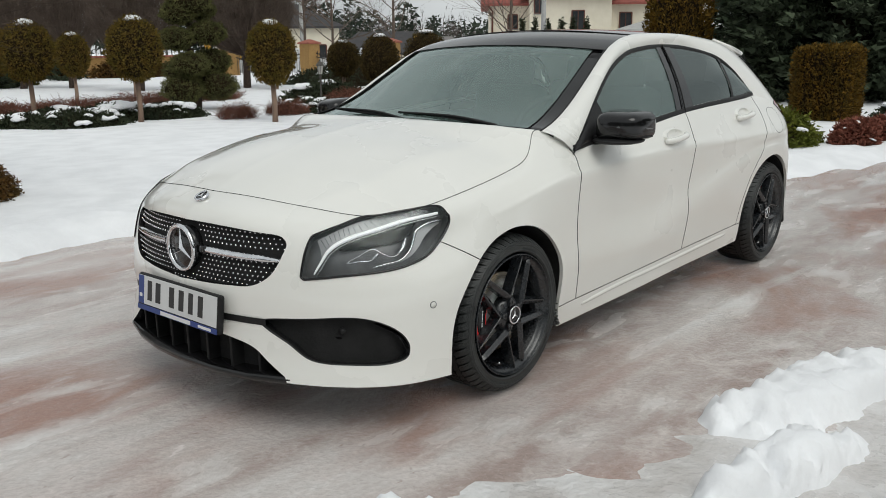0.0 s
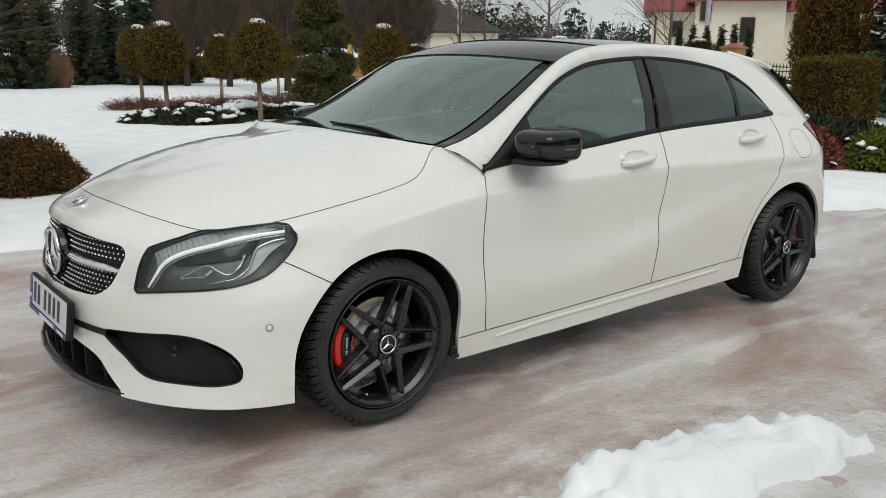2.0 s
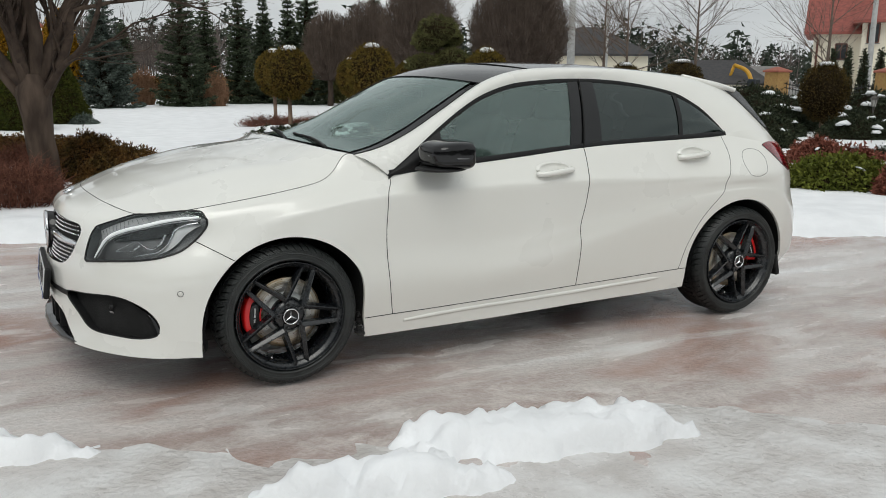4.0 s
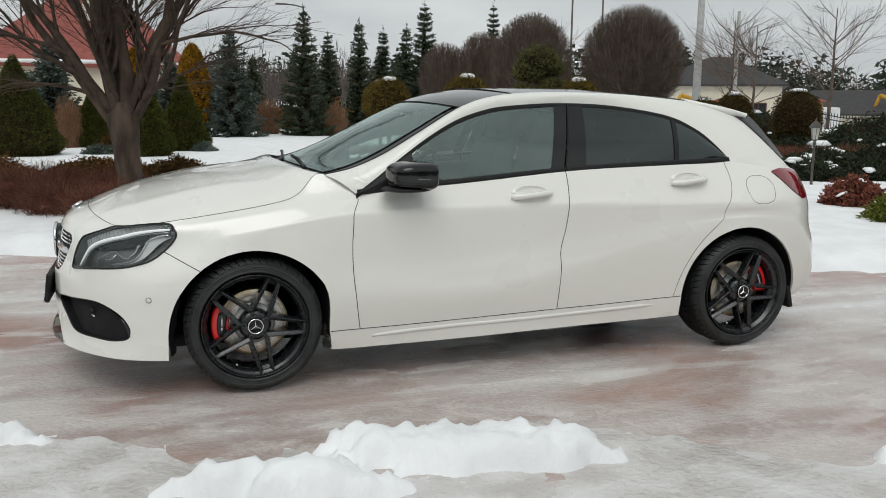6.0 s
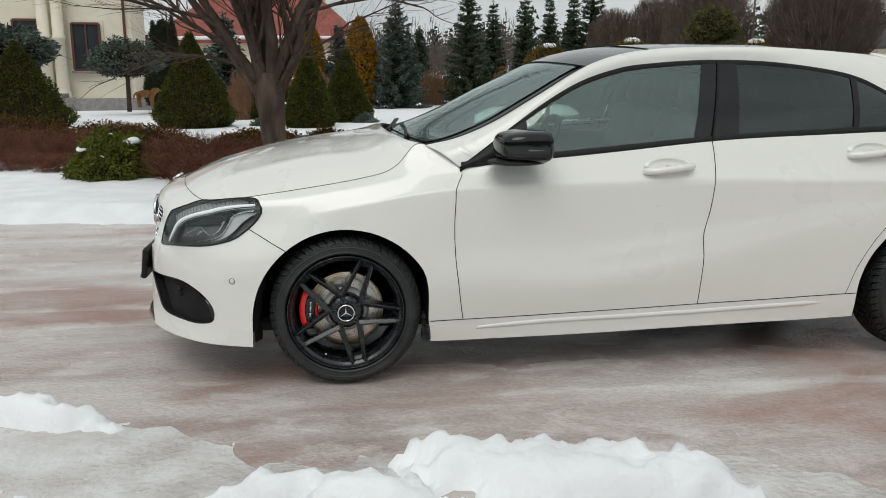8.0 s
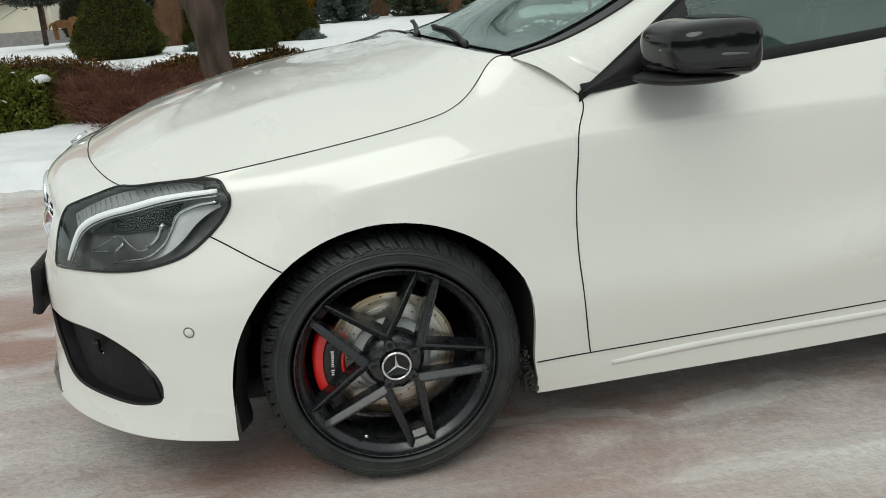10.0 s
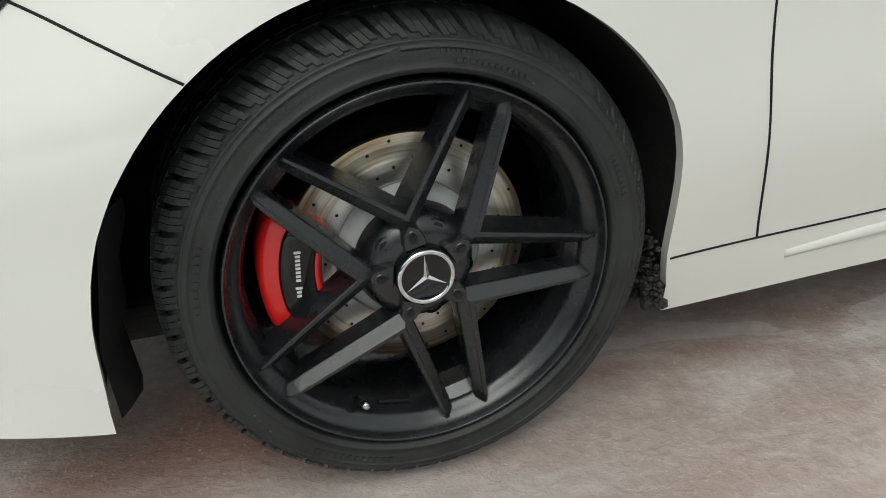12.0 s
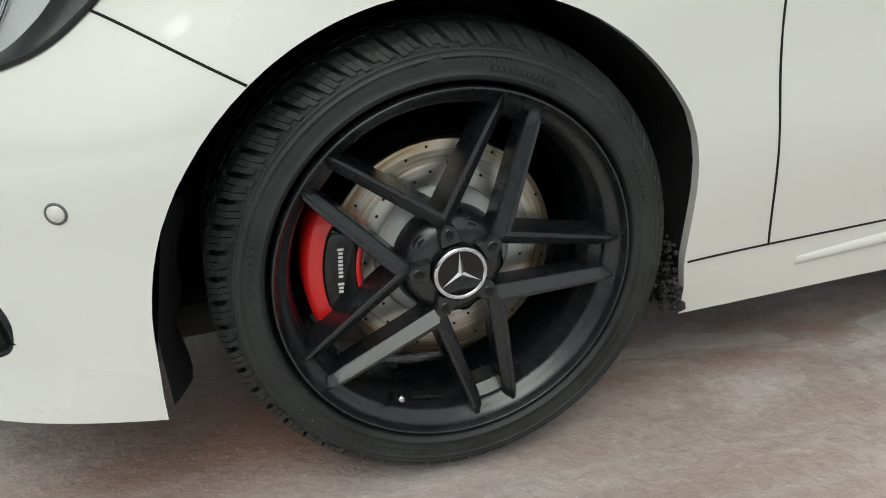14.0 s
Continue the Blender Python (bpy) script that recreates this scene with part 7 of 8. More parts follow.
def twig_ball(place, stem, r, h, label, n=900, name="round_bare_tree", m=BARK_TWIG):
    """A leafless tree clipped to a dense round head: forking boughs whose fine twigs all end on the clipped outline."""
    t = thing(name, place, label=label, category="tree", group="round leafless trees")
    tube("trunk", [(0, 0, -0.3), (0.03, 0, stem * 0.6), (0, 0, stem + 0.3)], [0.15, 0.12, 0.10], BARK_DARK, t, sides=8)
    items = []
    a = np.array([0, 0, stem])
    mid = np.array([0, 0, stem + h * 0.47])
    for k in range(n):
        d = rng.normal(0, 1, 3)
        d /= np.linalg.norm(d)
        if d[2] < -0.55:
            d[2] = -d[2]
        e = mid + d * [r, r, h * 0.53] * rng.uniform(0.93, 1.02)
        m1 = a + (e - a) * 0.5 + np.array([d[0] * 0.10 * r, d[1] * 0.10 * r, -0.02 * h]) + rng.normal(0, 0.07, 3)
        w0 = rng.uniform(0.006, 0.011)
        items.append(tube_arrays([a, m1, e], [w0 * 1.8, w0, w0 * 0.5], 3, False))
        for _ in range(5):
            s = m1 + (e - m1) * rng.uniform(0.0, 0.85)
            dd = d + rng.normal(0, 0.33, 3)
            dd /= np.linalg.norm(dd)
            g2 = mid + dd * [r, r, h * 0.53] * rng.uniform(0.90, 1.01)
            items.append(tube_arrays([s, (s + g2) / 2 + rng.normal(0, 0.05, 3), g2], [w0 * 0.6, w0 * 0.5, w0 * 0.35], 3, False))
    fast_mesh("crown", items, m, t)
    return t


twig_ball((12.55, 23.7, 0), 1.2, 1.55, 3.5, "leafless tree with a dense round head of twigs", 750)
twig_ball((15.85, 22.3, 0), 1.2, 1.95, 3.8, "leafless tree with a dense round head of twigs", 1000)
twig_ball((12.4, 28.2, 0), 1.2, 1.25, 3.2, "leafless tree with a dense round head of twigs", 500)
twig_ball((11.2, 29.5, 0), 1.1, 1.2, 2.9, "leafless tree with a dense round head of twigs", 420)


def cloud_pine(place):
    """A pine clipped into cushions."""
    t = thing("cloud_pine", place, label="pine clipped into round green cushions", category="tree")
    tube("trunk", spline([(0, 0, -0.1), (0.08, 0, 0.6), (-0.06, 0.03, 1.4), (0.04, 0, 2.4), (0, 0, 2.8)], n=16), np.linspace(0.11, 0.03, 16), BARK, t, sides=8)
    for x, y, z, r, h in ((-0.42, -0.2, 0.55, 0.46, 0.30), (0.40, -0.25, 0.60, 0.50, 0.32), (-0.30, -0.35, 1.08, 0.42, 0.26), (0.48, 0.0, 1.12, 0.46, 0.30), (0.0, 0.3, 0.95, 0.50, 0.30), (-0.38, 0.0, 1.62, 0.40, 0.24), (0.30, -0.2, 1.75, 0.42, 0.26), (-0.18, 0.1, 2.18, 0.40, 0.26), (0.35, 0.1, 2.25, 0.34, 0.22), (0.02, 0.0, 2.42, 0.50, 0.34)):
        n = 2600
        p, d = ball_points(n, r, r, h, 0.10)
        p *= rng.uniform(0.8, 1, n)[:, None]
        p += [x, y, z]
        cu = fast_mesh("cushion", [tuple([core(r * 0.85, r * 0.85, h * 0.85, 0)[0] + [x, y, z], core(r * 0.85, r * 0.85, h * 0.85, 0)[1]]), leaves(p, d, 0.032, 0.6)], PINE, t, inner=0)
        tube("branch", [(0.02, 0, z - 0.25), (x * 0.6, y * 0.6, z - 0.12)], [0.04, 0.025], BARK_DARK, t)
    return t


cloud_pine((8.25, 13.9, 0.0))

for x, y, h, w, m, nm in ((0.99, 29.3, 3.5, 1.3, THUJA_GOLD, "golden_thuja"), (18.2, 7.2, 4.6, 1.65, THUJA_OCHRE, "golden_thuja"), (-1.1, 33.7, 3.6, 1.4, THUJA_GOLD, "golden_thuja"), (-6.5, 30.0, 3.4, 1.1, JUNIPER_DARK, "dark_thuja")):
    t = thing(nm, (x, y, 0), label="tall dark green thuja column" if m is JUNIPER_DARK else "tall golden-brown thuja column" if m is THUJA_OCHRE else "bright golden thuja column", category="tree")
    n = 9000
    k = rng.uniform(0, 1, n)
    a = rng.uniform(0, 6.283, n)
    r = w / 2 * np.sin(np.pi * np.clip(k * 0.86 + 0.14, 0, 1)) ** 0.55 * np.array([1 + 0.16 * noise.noise((math.cos(b) * 2, math.sin(b) * 2, c * 5)) for b, c in zip(a, k)]) * rng.uniform(0.8, 1, n)
    p = np.column_stack([r * np.cos(a), r * np.sin(a), k * h])
    d = np.column_stack([np.cos(a) * 0.7, np.sin(a) * 0.7, np.full(n, 0.9)])
    cv, cf = lathe([(0.02, h * 0.98), (w * 0.27, h * 0.7), (w * 0.40, h * 0.35), (w * 0.36, h * 0.05), (w * 0.2, 0)], 14, "z")
    tube("trunk", [(0, 0, -0.2), (0, 0, h * 0.5)], [0.09, 0.05], BARK_DARK, t)
    fast_mesh("crown", [(cv, cf), leaves(p, d, 0.07, 0.55)], m, t, inner=0)


def clipped_block(place, sx, sy, h, m, label, turn=0.0, n=12000):
    t = thing("clipped_hedge", place, turn, label=label, category="hedge")
    u = rng.uniform(-1, 1, (n, 3))
    ax = rng.integers(0, 3, n)
    u[np.arange(n), ax] = np.sign(u[np.arange(n), ax])
    q = np.sign(u) * np.abs(u) ** 1.0
    nr = np.zeros((n, 3))
    nr[np.arange(n), ax] = u[np.arange(n), ax]
    rad = np.linalg.norm(u[:, :2], axis=1)
    u[:, :2] /= np.maximum(1, rad / 1.18)[:, None]
    lum = 1 + 0.10 * np.array([noise.noise((a * 2.5, b * 2.5, c * 2.5)) for a, b, c in u])
    p = u * lum[:, None] * [sx / 2, sy / 2, h / 2] + [0, 0, h / 2]
    p += rng.normal(0, 0.012, p.shape)
    bm = bmesh.new()
    box(bm, (0, 0, h / 2), (sx * 0.88, sy * 0.88, h * 0.93), 0.14, segs=3)
    me = bpy.data.meshes.new("tmp")
    bm.to_mesh(me)
    bm.free()
    cv = np.array([v.co[:] for v in me.vertices])
    cf = [tuple(pp.vertices) for pp in me.polygons]
    bpy.data.meshes.remove(me)
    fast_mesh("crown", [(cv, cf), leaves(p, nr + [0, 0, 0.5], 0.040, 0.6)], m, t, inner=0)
    return t


clipped_block((13.0, 1.9, 0.0), 0.98, 0.95, 1.27, THUJA_OCHRE, "block-clipped golden-brown thuja by the drive")
clipped_block((14.2, 4.9, 0.0), 1.25, 1.2, 1.30, THUJA, "block-clipped golden-brown thuja by the drive")
for x, y, rx, ry, h, s in ((8.7, 1.25, 0.70, 0.55, 0.50, 7), (9.6, 2.2, 0.8, 0.6, 0.50, 6), (10.6, 3.3, 0.9, 0.6, 0.45, 6), (8.1, 2.6, 0.8, 0.6, 0.42, 6), (12.0, 0.2, 0.9, 0.7, 0.5, 5), (14.6, 9.6, 1.1, 0.7, 0.55, 7), (16.2, 8.4, 1.1, 0.7, 0.55, 7), (11.4, 8.6, 0.8, 0.6, 0.42, 8), (12.6, 9.2, 0.9, 0.6, 0.5, 8), (12.2, 7.4, 0.7, 0.55, 0.40, 7), (10.9, 7.6, 0.55, 0.45, 0.34, 6)):
    bush("juniper_bush", (x, y, 0.04), rx, ry, h, JUNIPER if x < 9.2 else JUNIPER_DARK, 3800, 0.05, "spreading juniper with patches of snow", group="junipers by the gate", snow=s, spread=0.7)
for x, y, r in ((9.15, 0.35, 0.30), (9.75, 0.15, 0.34), (8.0, 1.75, 0.25), (8.42, 4.15, 0.40), (9.3, 3.3, 0.5), (8.9, 2.4, 0.42), (10.3, 4.7, 0.5)):
    bush("withered_shrub", (x, y, 0.03), r, r, 0.30 + 0.28 * r, CORAL, 2600, 0.045, "withered reddish shrub low in the snow", group="withered red shrubs", snow=5)
for x, y, rx, ry, h in ((4.6, 11.9, 0.9, 0.6, 0.34), (5.6, 12.6, 1.0, 0.6, 0.36), (6.6, 12.3, 0.8, 0.55, 0.34), (3.9, 12.6, 0.6, 0.5, 0.28), (4.9, 13.4, 0.9, 0.6, 0.30), (9.2, 11.3, 0.8, 0.6, 0.30), (10.0, 12.2, 0.8, 0.6, 0.26)):
    bush("ground_cover", (x, y, 0.02), rx, ry, h, JUNIPER_DARK, 3000, 0.05, "dark ground cover half buried in snow", group="ground cover round the thujas", snow=22, spread=0.8)
for x, y, rx, ry, h, n in ((8.4, 10.9, 0.55, 0.4, 0.42, 260), (7.2, 10.9, 0.45, 0.4, 0.40, 220), (6.2, 15.6, 1.3, 0.7, 0.42, 560), (8.2, 16.0, 1.4, 0.7, 0.45, 560), (10.4, 16.8, 1.4, 0.7, 0.45, 560), (4.9, 16.4, 0.9, 0.6, 0.38, 380), (12.0, 12.6, 1.1, 0.6, 0.50, 480), (13.4, 11.6, 1.1, 0.6, 0.52, 480), (12.6, 10.4, 1.2, 0.7, 0.60, 520), (14.4, 10.6, 1.2, 0.7, 0.62, 520)):
    twig_shrub((x, y, 0.02), rx, ry, h, BARBERRY, n, "low hedge of bare reddish twigs", "barberry_shrub", "barberry hedge", thick=0.006)
for x, y, rx, ry, h in ((19.8, 20.2, 2.6, 0.9, 1.25), (22.3, 17.2, 2.4, 0.9, 1.2), (24.0, 13.5, 2.2, 0.9, 1.1), (15.0, 12.8, 1.6, 0.7, 0.6), (17.5, 14.0, 1.6, 0.7, 0.6), (16.5, 11.0, 1.5, 0.8, 0.7), (19.5, 12.0, 1.8, 0.8, 0.7), (12.8, 14.6, 1.4, 0.7, 0.5), (22.0, 16.0, 2.2, 0.9, 0.9), (24.5, 20.0, 2.2, 0.9, 0.9), (20.5, 23.0, 2.4, 0.9, 0.7), (23.0, 12.0, 2.2, 0.9, 0.9)):
    bush("evergreen_hedge", (x, y, 0.0), rx, ry, h, JUNIPER_DARK, 2600, 0.08, "dark evergreen hedge with some snow", "hedge", "hedges along the fence", snow=4)
for x, y, w, h in ((4.1, 32.0, 1.35, 1.75), (6.6, 30.0, 1.1, 1.62), (9.9, 34.6, 1.2, 1.6), (-0.6, 31.0, 1.2, 1.6)):
    twig_shrub((x, y, 0), w / 2, w / 2, h, TAN_TWIGS, 520, "egg-shaped bush of upright tan twigs", "twig_bush", "upright twig bushes", 0.55, 0.010, "bush")


def lantern(place, h):
    t = thing("garden_lantern", place, label="small grey garden lantern on a post", category="lamp", group="garden lanterns")
    vv, ff = lathe([(0.001, 0), (0.075, 0), (0.07, 0.03), (0.03, 0.06), (0.022, 0.10), (0.020, h * 0.62), (0.034, h * 0.64), (0.020, h * 0.67), (0.05, h * 0.70)], 12, "z")
    post = mesh_ob("post", vv, ff, LAMP_METAL, t)
    vv, ff = lathe([(0.05, h * 0.70), (0.078, h * 0.87)], 6, "z")
    mesh_ob("lantern_glass", vv, ff, LAMP_GLASS, t, "milky glass panes", smooth=False)
    for k in range(6):
        a = k * math.pi / 3
        tube("lantern_bar", [(0.051 * math.cos(a), 0.051 * math.sin(a), h * 0.70), (0.080 * math.cos(a), 0.080 * math.sin(a), h * 0.87)], 0.006, LAMP_METAL, t, sides=4)
    vv, ff = lathe([(0.11, h * 0.865), (0.10, h * 0.885), (0.05, h * 0.94), (0.02, h * 0.955), (0.016, h * 0.98), (0.001, h)], 6, "z")
    mesh_ob("lantern_roof", vv, ff, LAMP_METAL, t, smooth=False)


lantern((10.05, 6.75, 0.02), 1.18)
lantern((10.9, 12.7, 0.0), 1.15)
lantern((18.3, 9.6, 0.0), 1.05)

# dark column thujas and a spruce by the villa's corner
for x, y, h in ((-6.55, 28.4, 3.05), (-5.92, 28.6, 3.3)):
    cone_tree((x, y, 0.3), 0.95, h, JUNIPER_DARK, "dark narrow column thuja beside the villa", "column_thuja", "column thujas", 5000, 0.05)
twig_shrub((-2.75, 21.0, 0.05), 0.5, 0.5, 1.6, TAN_TWIGS, 420, "egg-shaped bush of upright tan twigs", "twig_bush", "upright twig bushes", 0.7, 0.008, "bush")
# ---- fence, houses and distance ----
BRICK = mat("yellow_clinker_brick", (0.40, 0.25, 0.085), 0.8, col2=(0.30, 0.17, 0.06), scale=14, bump=0.4, bscale=30)
CAP_RED = mat("red_capping", (0.33, 0.10, 0.065), 0.7, col2=(0.26, 0.08, 0.05), scale=8)
IRON = mat("black_wrought_iron", (0.018, 0.018, 0.02), 0.5, 0.3, col2=(0.028, 0.027, 0.027), scale=20)
RENDER_CREAM = mat("cream_render", (0.74, 0.69, 0.57), 0.85, col2=(0.68, 0.63, 0.51), scale=1.5, bump=0.15, bscale=40)
ROOF_RED = mat("red_roof_tiles", (0.30, 0.085, 0.066), 0.75, col2=(0.20, 0.056, 0.044), scale=4, bump=0.4, bscale=8)
TERRACOTTA = mat("tan_painted_figure", (0.36, 0.17, 0.055), 0.7, col2=(0.27, 0.12, 0.04), scale=9, bump=0.2)
ROOF_GREY = mat("weathered_grey_roof", (0.15, 0.14, 0.135), 0.8, col2=(0.21, 0.20, 0.19), scale=3, bump=0.3, bscale=8)
ROOF_DARK = mat("dark_roof_tiles", (0.032, 0.031, 0.034), 0.7, col2=(0.05, 0.047, 0.047), scale=3, bump=0.3, bscale=8)
WOOD_FRAME = mat("red_brown_window_wood", (0.125, 0.038, 0.020), 0.5, col2=(0.09, 0.028, 0.016), scale=18)
PANE = mat("dark_window_pane", (0.03, 0.034, 0.038), 0.06, col2=(0.045, 0.05, 0.055), scale=1)
STONE_GREY = mat("grey_step_stone", (0.27, 0.26, 0.25), 0.8, col2=(0.20, 0.19, 0.185), scale=8, bump=0.3)
CONCRETE = mat("pale_concrete", (0.42, 0.42, 0.41), 0.8, col2=(0.33, 0.33, 0.32), scale=4, bump=0.2)
MACHINE_YELLOW = mat("machine_yellow", (0.56, 0.30, 0.015), 0.5, col2=(0.44, 0.23, 0.015), scale=3)
TRUCK_WHITE = mat("truck_white", (0.66, 0.67, 0.68), 0.5, col2=(0.56, 0.57, 0.58), scale=2)
FAR_CONIFER = mat("far_pine_wood", (0.026, 0.036, 0.026), 0.9, col2=(0.045, 0.055, 0.040), scale=0.08, isle=0.4, spec=0.12)
FAR_BARE = mat("far_bare_wood", (0.105, 0.088, 0.080), 0.9, col2=(0.075, 0.062, 0.055), scale=0.08, isle=0.3, spec=0.12)


def window(parent, centre, w, h, out, m_frame=WOOD_FRAME, mull=1):
    """A window with frame, pane and sill on a wall that faces along out."""
    o = Vector(out).normalized()
    turn = o.to_track_quat("-Y", "Z").to_matrix().to_4x4()
    base = Matrix.Translation(Vector(centre)) @ turn
    bm = bmesh.new()
    for x, z, sx, sz in ((-w / 2, 0, 0.09, h), (w / 2, 0, 0.09, h), (0, h / 2, w, 0.09), (0, -h / 2, w, 0.09), *[((k + 1) * w / (mull + 1) - w / 2, 0, 0.06, h) for k in range(mull)]):
        box(bm, (x, -0.03, z), (sx, 0.10, sz), 0.008)
    bmesh.ops.transform(bm, matrix=base, verts=bm.verts)
    fr_ob = part("window", bm, m_frame, parent, "dark wooden window")
    bm = bmesh.new()
    box(bm, (0, 0.0, 0), (w - 0.05, 0.02, h - 0.05))
    bmesh.ops.transform(bm, matrix=base, verts=bm.verts)
    part("pane", bm, PANE, fr_ob)
    bm = bmesh.new()
    box(bm, (0, -0.08, -h / 2 - 0.07), (w + 0.2, 0.22, 0.06), 0.01)
    bmesh.ops.transform(bm, matrix=base, verts=bm.verts)
    part("sill", bm, STONE_GREY, fr_ob)


def gable_roof(parent, cx, cy, lx, ly, z0, z1, m, name="roof", over=0.5, turn=0.0, hip=0.0):
    """A pitched roof with thickness; the ridge runs along its own x."""
    a, b = lx / 2 + over, ly / 2 + over
    r = a - hip
    v = [(-a, -b, z0), (a, -b, z0), (a, b, z0), (-a, b, z0), (-r, 0, z1), (r, 0, z1)]
    v += [(x, y, z - 0.18) for x, y, z in v[:4]]
    f = [(0, 1, 5, 4), (2, 3, 4, 5), (1, 2, 5), (3, 0, 4), (0, 6, 7, 1), (1, 7, 8, 2), (2, 8, 9, 3), (3, 9, 6, 0), (6, 9, 8, 7)]
    ob = mesh_ob(name, v, f, m, parent, smooth=False)
    ob.matrix_basis = pose(cx, cy, 0, 0, 0, turn)
    return ob


def fence_post(place, h=2.0, w=0.55):
    t = thing("fence_pillar", place, label="yellow brick fence pillar with red capping", category="fence pillar", group="brick fence pillars")
    bm = bmesh.new()
    courses = int(h / 0.085)
    box(bm, (0, 0, h / 2), (w - 0.03, w - 0.03, h))
    for k in range(courses):
        box(bm, (0, 0, 0.04 + k * 0.085), (w, w, 0.070))
    part("brickwork", bm, BRICK, t)
    bm = bmesh.new()
    box(bm, (0, 0, h + 0.04), (w + 0.16, w + 0.16, 0.08), 0.02)
    g = bmesh.ops.create_cone(bm, cap_ends=True, segments=4, radius1=(w + 0.12) * 0.7, radius2=0.08, depth=0.16, matrix=Matrix.Translation((0, 0, h + 0.16)) @ Matrix.Rotation(radians(45), 4, "Z"))
    part("capping", bm, CAP_RED, t)


def iron_field(a, b, z, h=1.5):
    """Iron bars between two pillars, with a swooping top rail."""
    a, b = np.array(a, float), np.array(b, float)
    L = np.linalg.norm(b - a)
    t = thing("iron_fence", (*a, z), math.degrees(math.atan2(b[1] - a[1], b[0] - a[0])), label="black wrought iron fence with pointed bars", category="fence", group="iron fence panels")
    n = int(L / 0.16)
    xs = np.linspace(0.35, L - 0.35, n)
    sag = lambda x: h - 0.35 * math.sin(math.pi * x / L)
    for x in xs:
        hh = sag(x) + 0.12
        vv, ff = lathe([(0.014, 0.08), (0.014, hh - 0.10), (0.028, hh - 0.08), (0.001, hh + 0.06)], 4, "z")
        mesh_ob("bar", vv + [x, 0, 0], ff, IRON, t, smooth=False)
    for f in (0.0, -0.18):
        tube("rail", [(x, 0, sag(x) + f) for x in np.linspace(0.2, L - 0.2, 12)], 0.022, IRON, t, sides=4)
    tube("rail", [(0.2, 0, 0.25), (L - 0.2, 0, 0.25)], 0.022, IRON, t, sides=4)
    bm = bmesh.new()
    box(bm, (L / 2, 0, -0.1), (L, 0.3, 0.5), 0.02)
    part("plinth", bm, BRICK, t)


line = [(33.5, 9.5), (32.6, 14.2), (31.6, 18.6), (30.4, 23.3), (29.0, 28.0), (27.6, 32.6), (25.6, 37.0)]
for q in line:
    fence_post((*q, -0.35), 2.05, 0.75)
for q0, q1 in zip(line[:-1], line[1:]):
    iron_field(q0, q1, -0.35, 1.65)
# brick wall at the back of the lawn
back = [(-6.0, 40.5), (-1.0, 41.5), (4.0, 42.5), (9.0, 43.0), (14.0, 43.0), (19.0, 42.0), (25.6, 37.0)]
for q0, q1 in zip(back[:-1], back[1:]):
    L = math.dist(q0, q1)
    ang = math.degrees(math.atan2(q1[1] - q0[1], q1[0] - q0[0]))
    t = thing("brick_wall", (*q0, -0.3), ang, label="yellow brick garden wall with red capping", category="wall", group="garden wall sections")
    bm = bmesh.new()
    box(bm, (L / 2, 0, 0.7), (L - 0.7, 0.24, 1.4))
    for k in range(16):
        box(bm, (L / 2, 0, 0.04 + k * 0.086), (L - 0.7, 0.27, 0.07))
    part("brickwork", bm, BRICK, t)
    bm = bmesh.new()
    box(bm, (L / 2, 0, 1.45), (L - 0.7, 0.40, 0.09), 0.02)
    part("capping", bm, CAP_RED, t)
    fence_post((*q0, -0.3), 2.0, 0.8)
for x, y, rx, h in ((-3.5, 39.5, 2.2, 1.0), (1.5, 40.8, 2.4, 0.9), (6.5, 41.2, 2.3, 1.0), (11.5, 41.5, 2.4, 1.0), (16.5, 41.0, 2.4, 1.1), (21.0, 39.0, 2.4, 1.1)):
    bush("background_hedge", (x, y, 0.0), rx, 0.8, h, THUJA_BROWN, 2600, 0.12, "brownish hedge before the brick wall", "hedge", "hedges before the wall")
for x, y in ((3.2, 39.5), (8.6, 40.4), (-0.8, 39.4), (12.2, 40.0)):
    bush("orange_shrub", (x, y, 0.0), 0.6, 0.5, 1.7, THUJA_GOLD, 1500, 0.10, "orange-brown thuja before the wall", "bush", "orange thujas", lumps=0.2)

# own house beside the garden
house = thing("villa", (-14.55, 32.0, 0.60), 8.0, label="cream rendered villa with round columns and a red roof", category="house")
bm = bmesh.new()
box(bm, (0, 4, 2.8), (12.6, 8, 6.4), 0.02)
part("wall", bm, RENDER_CREAM, house)
for x in (3.03, 3.57):
    vv, ff = lathe([(0.30, -0.2), (0.30, 0.12), (0.25, 0.16), (0.24, 0.30), (0.225, 2.2), (0.27, 2.24), (0.27, 2.36), (0.225, 2.40), (0.215, 5.4), (0.28, 5.5), (0.28, 5.7)], 28, "z")
    mesh_ob("column", vv + [x, -0.42, 0], ff, RENDER_CREAM, house)
window(house, (4.55, -0.09, 1.95), 1.05, 1.85, (0, -1, 0))
window(house, (-1.2, -0.02, 1.75), 1.6, 2.3, (0, -1, 0))
window(house, (2.30, -0.05, 1.55), 0.9, 2.9, (0, -1, 0), mull=0)
bm = bmesh.new()
box(bm, (4.55, -0.03, 1.95), (1.35, 0.08, 2.2), 0.02)
part("window_surround", bm, RENDER_CREAM, house)
tube("downpipe", [(6.05, -0.10, -0.2), (6.05, -0.10, 3.2), (6.05, -0.10, 5.9)], 0.055, WOOD_FRAME, house, "brown downpipe", sides=8)
gable_roof(house, 0, 4, 12.6, 8, 6.0, 9.5, ROOF_RED)
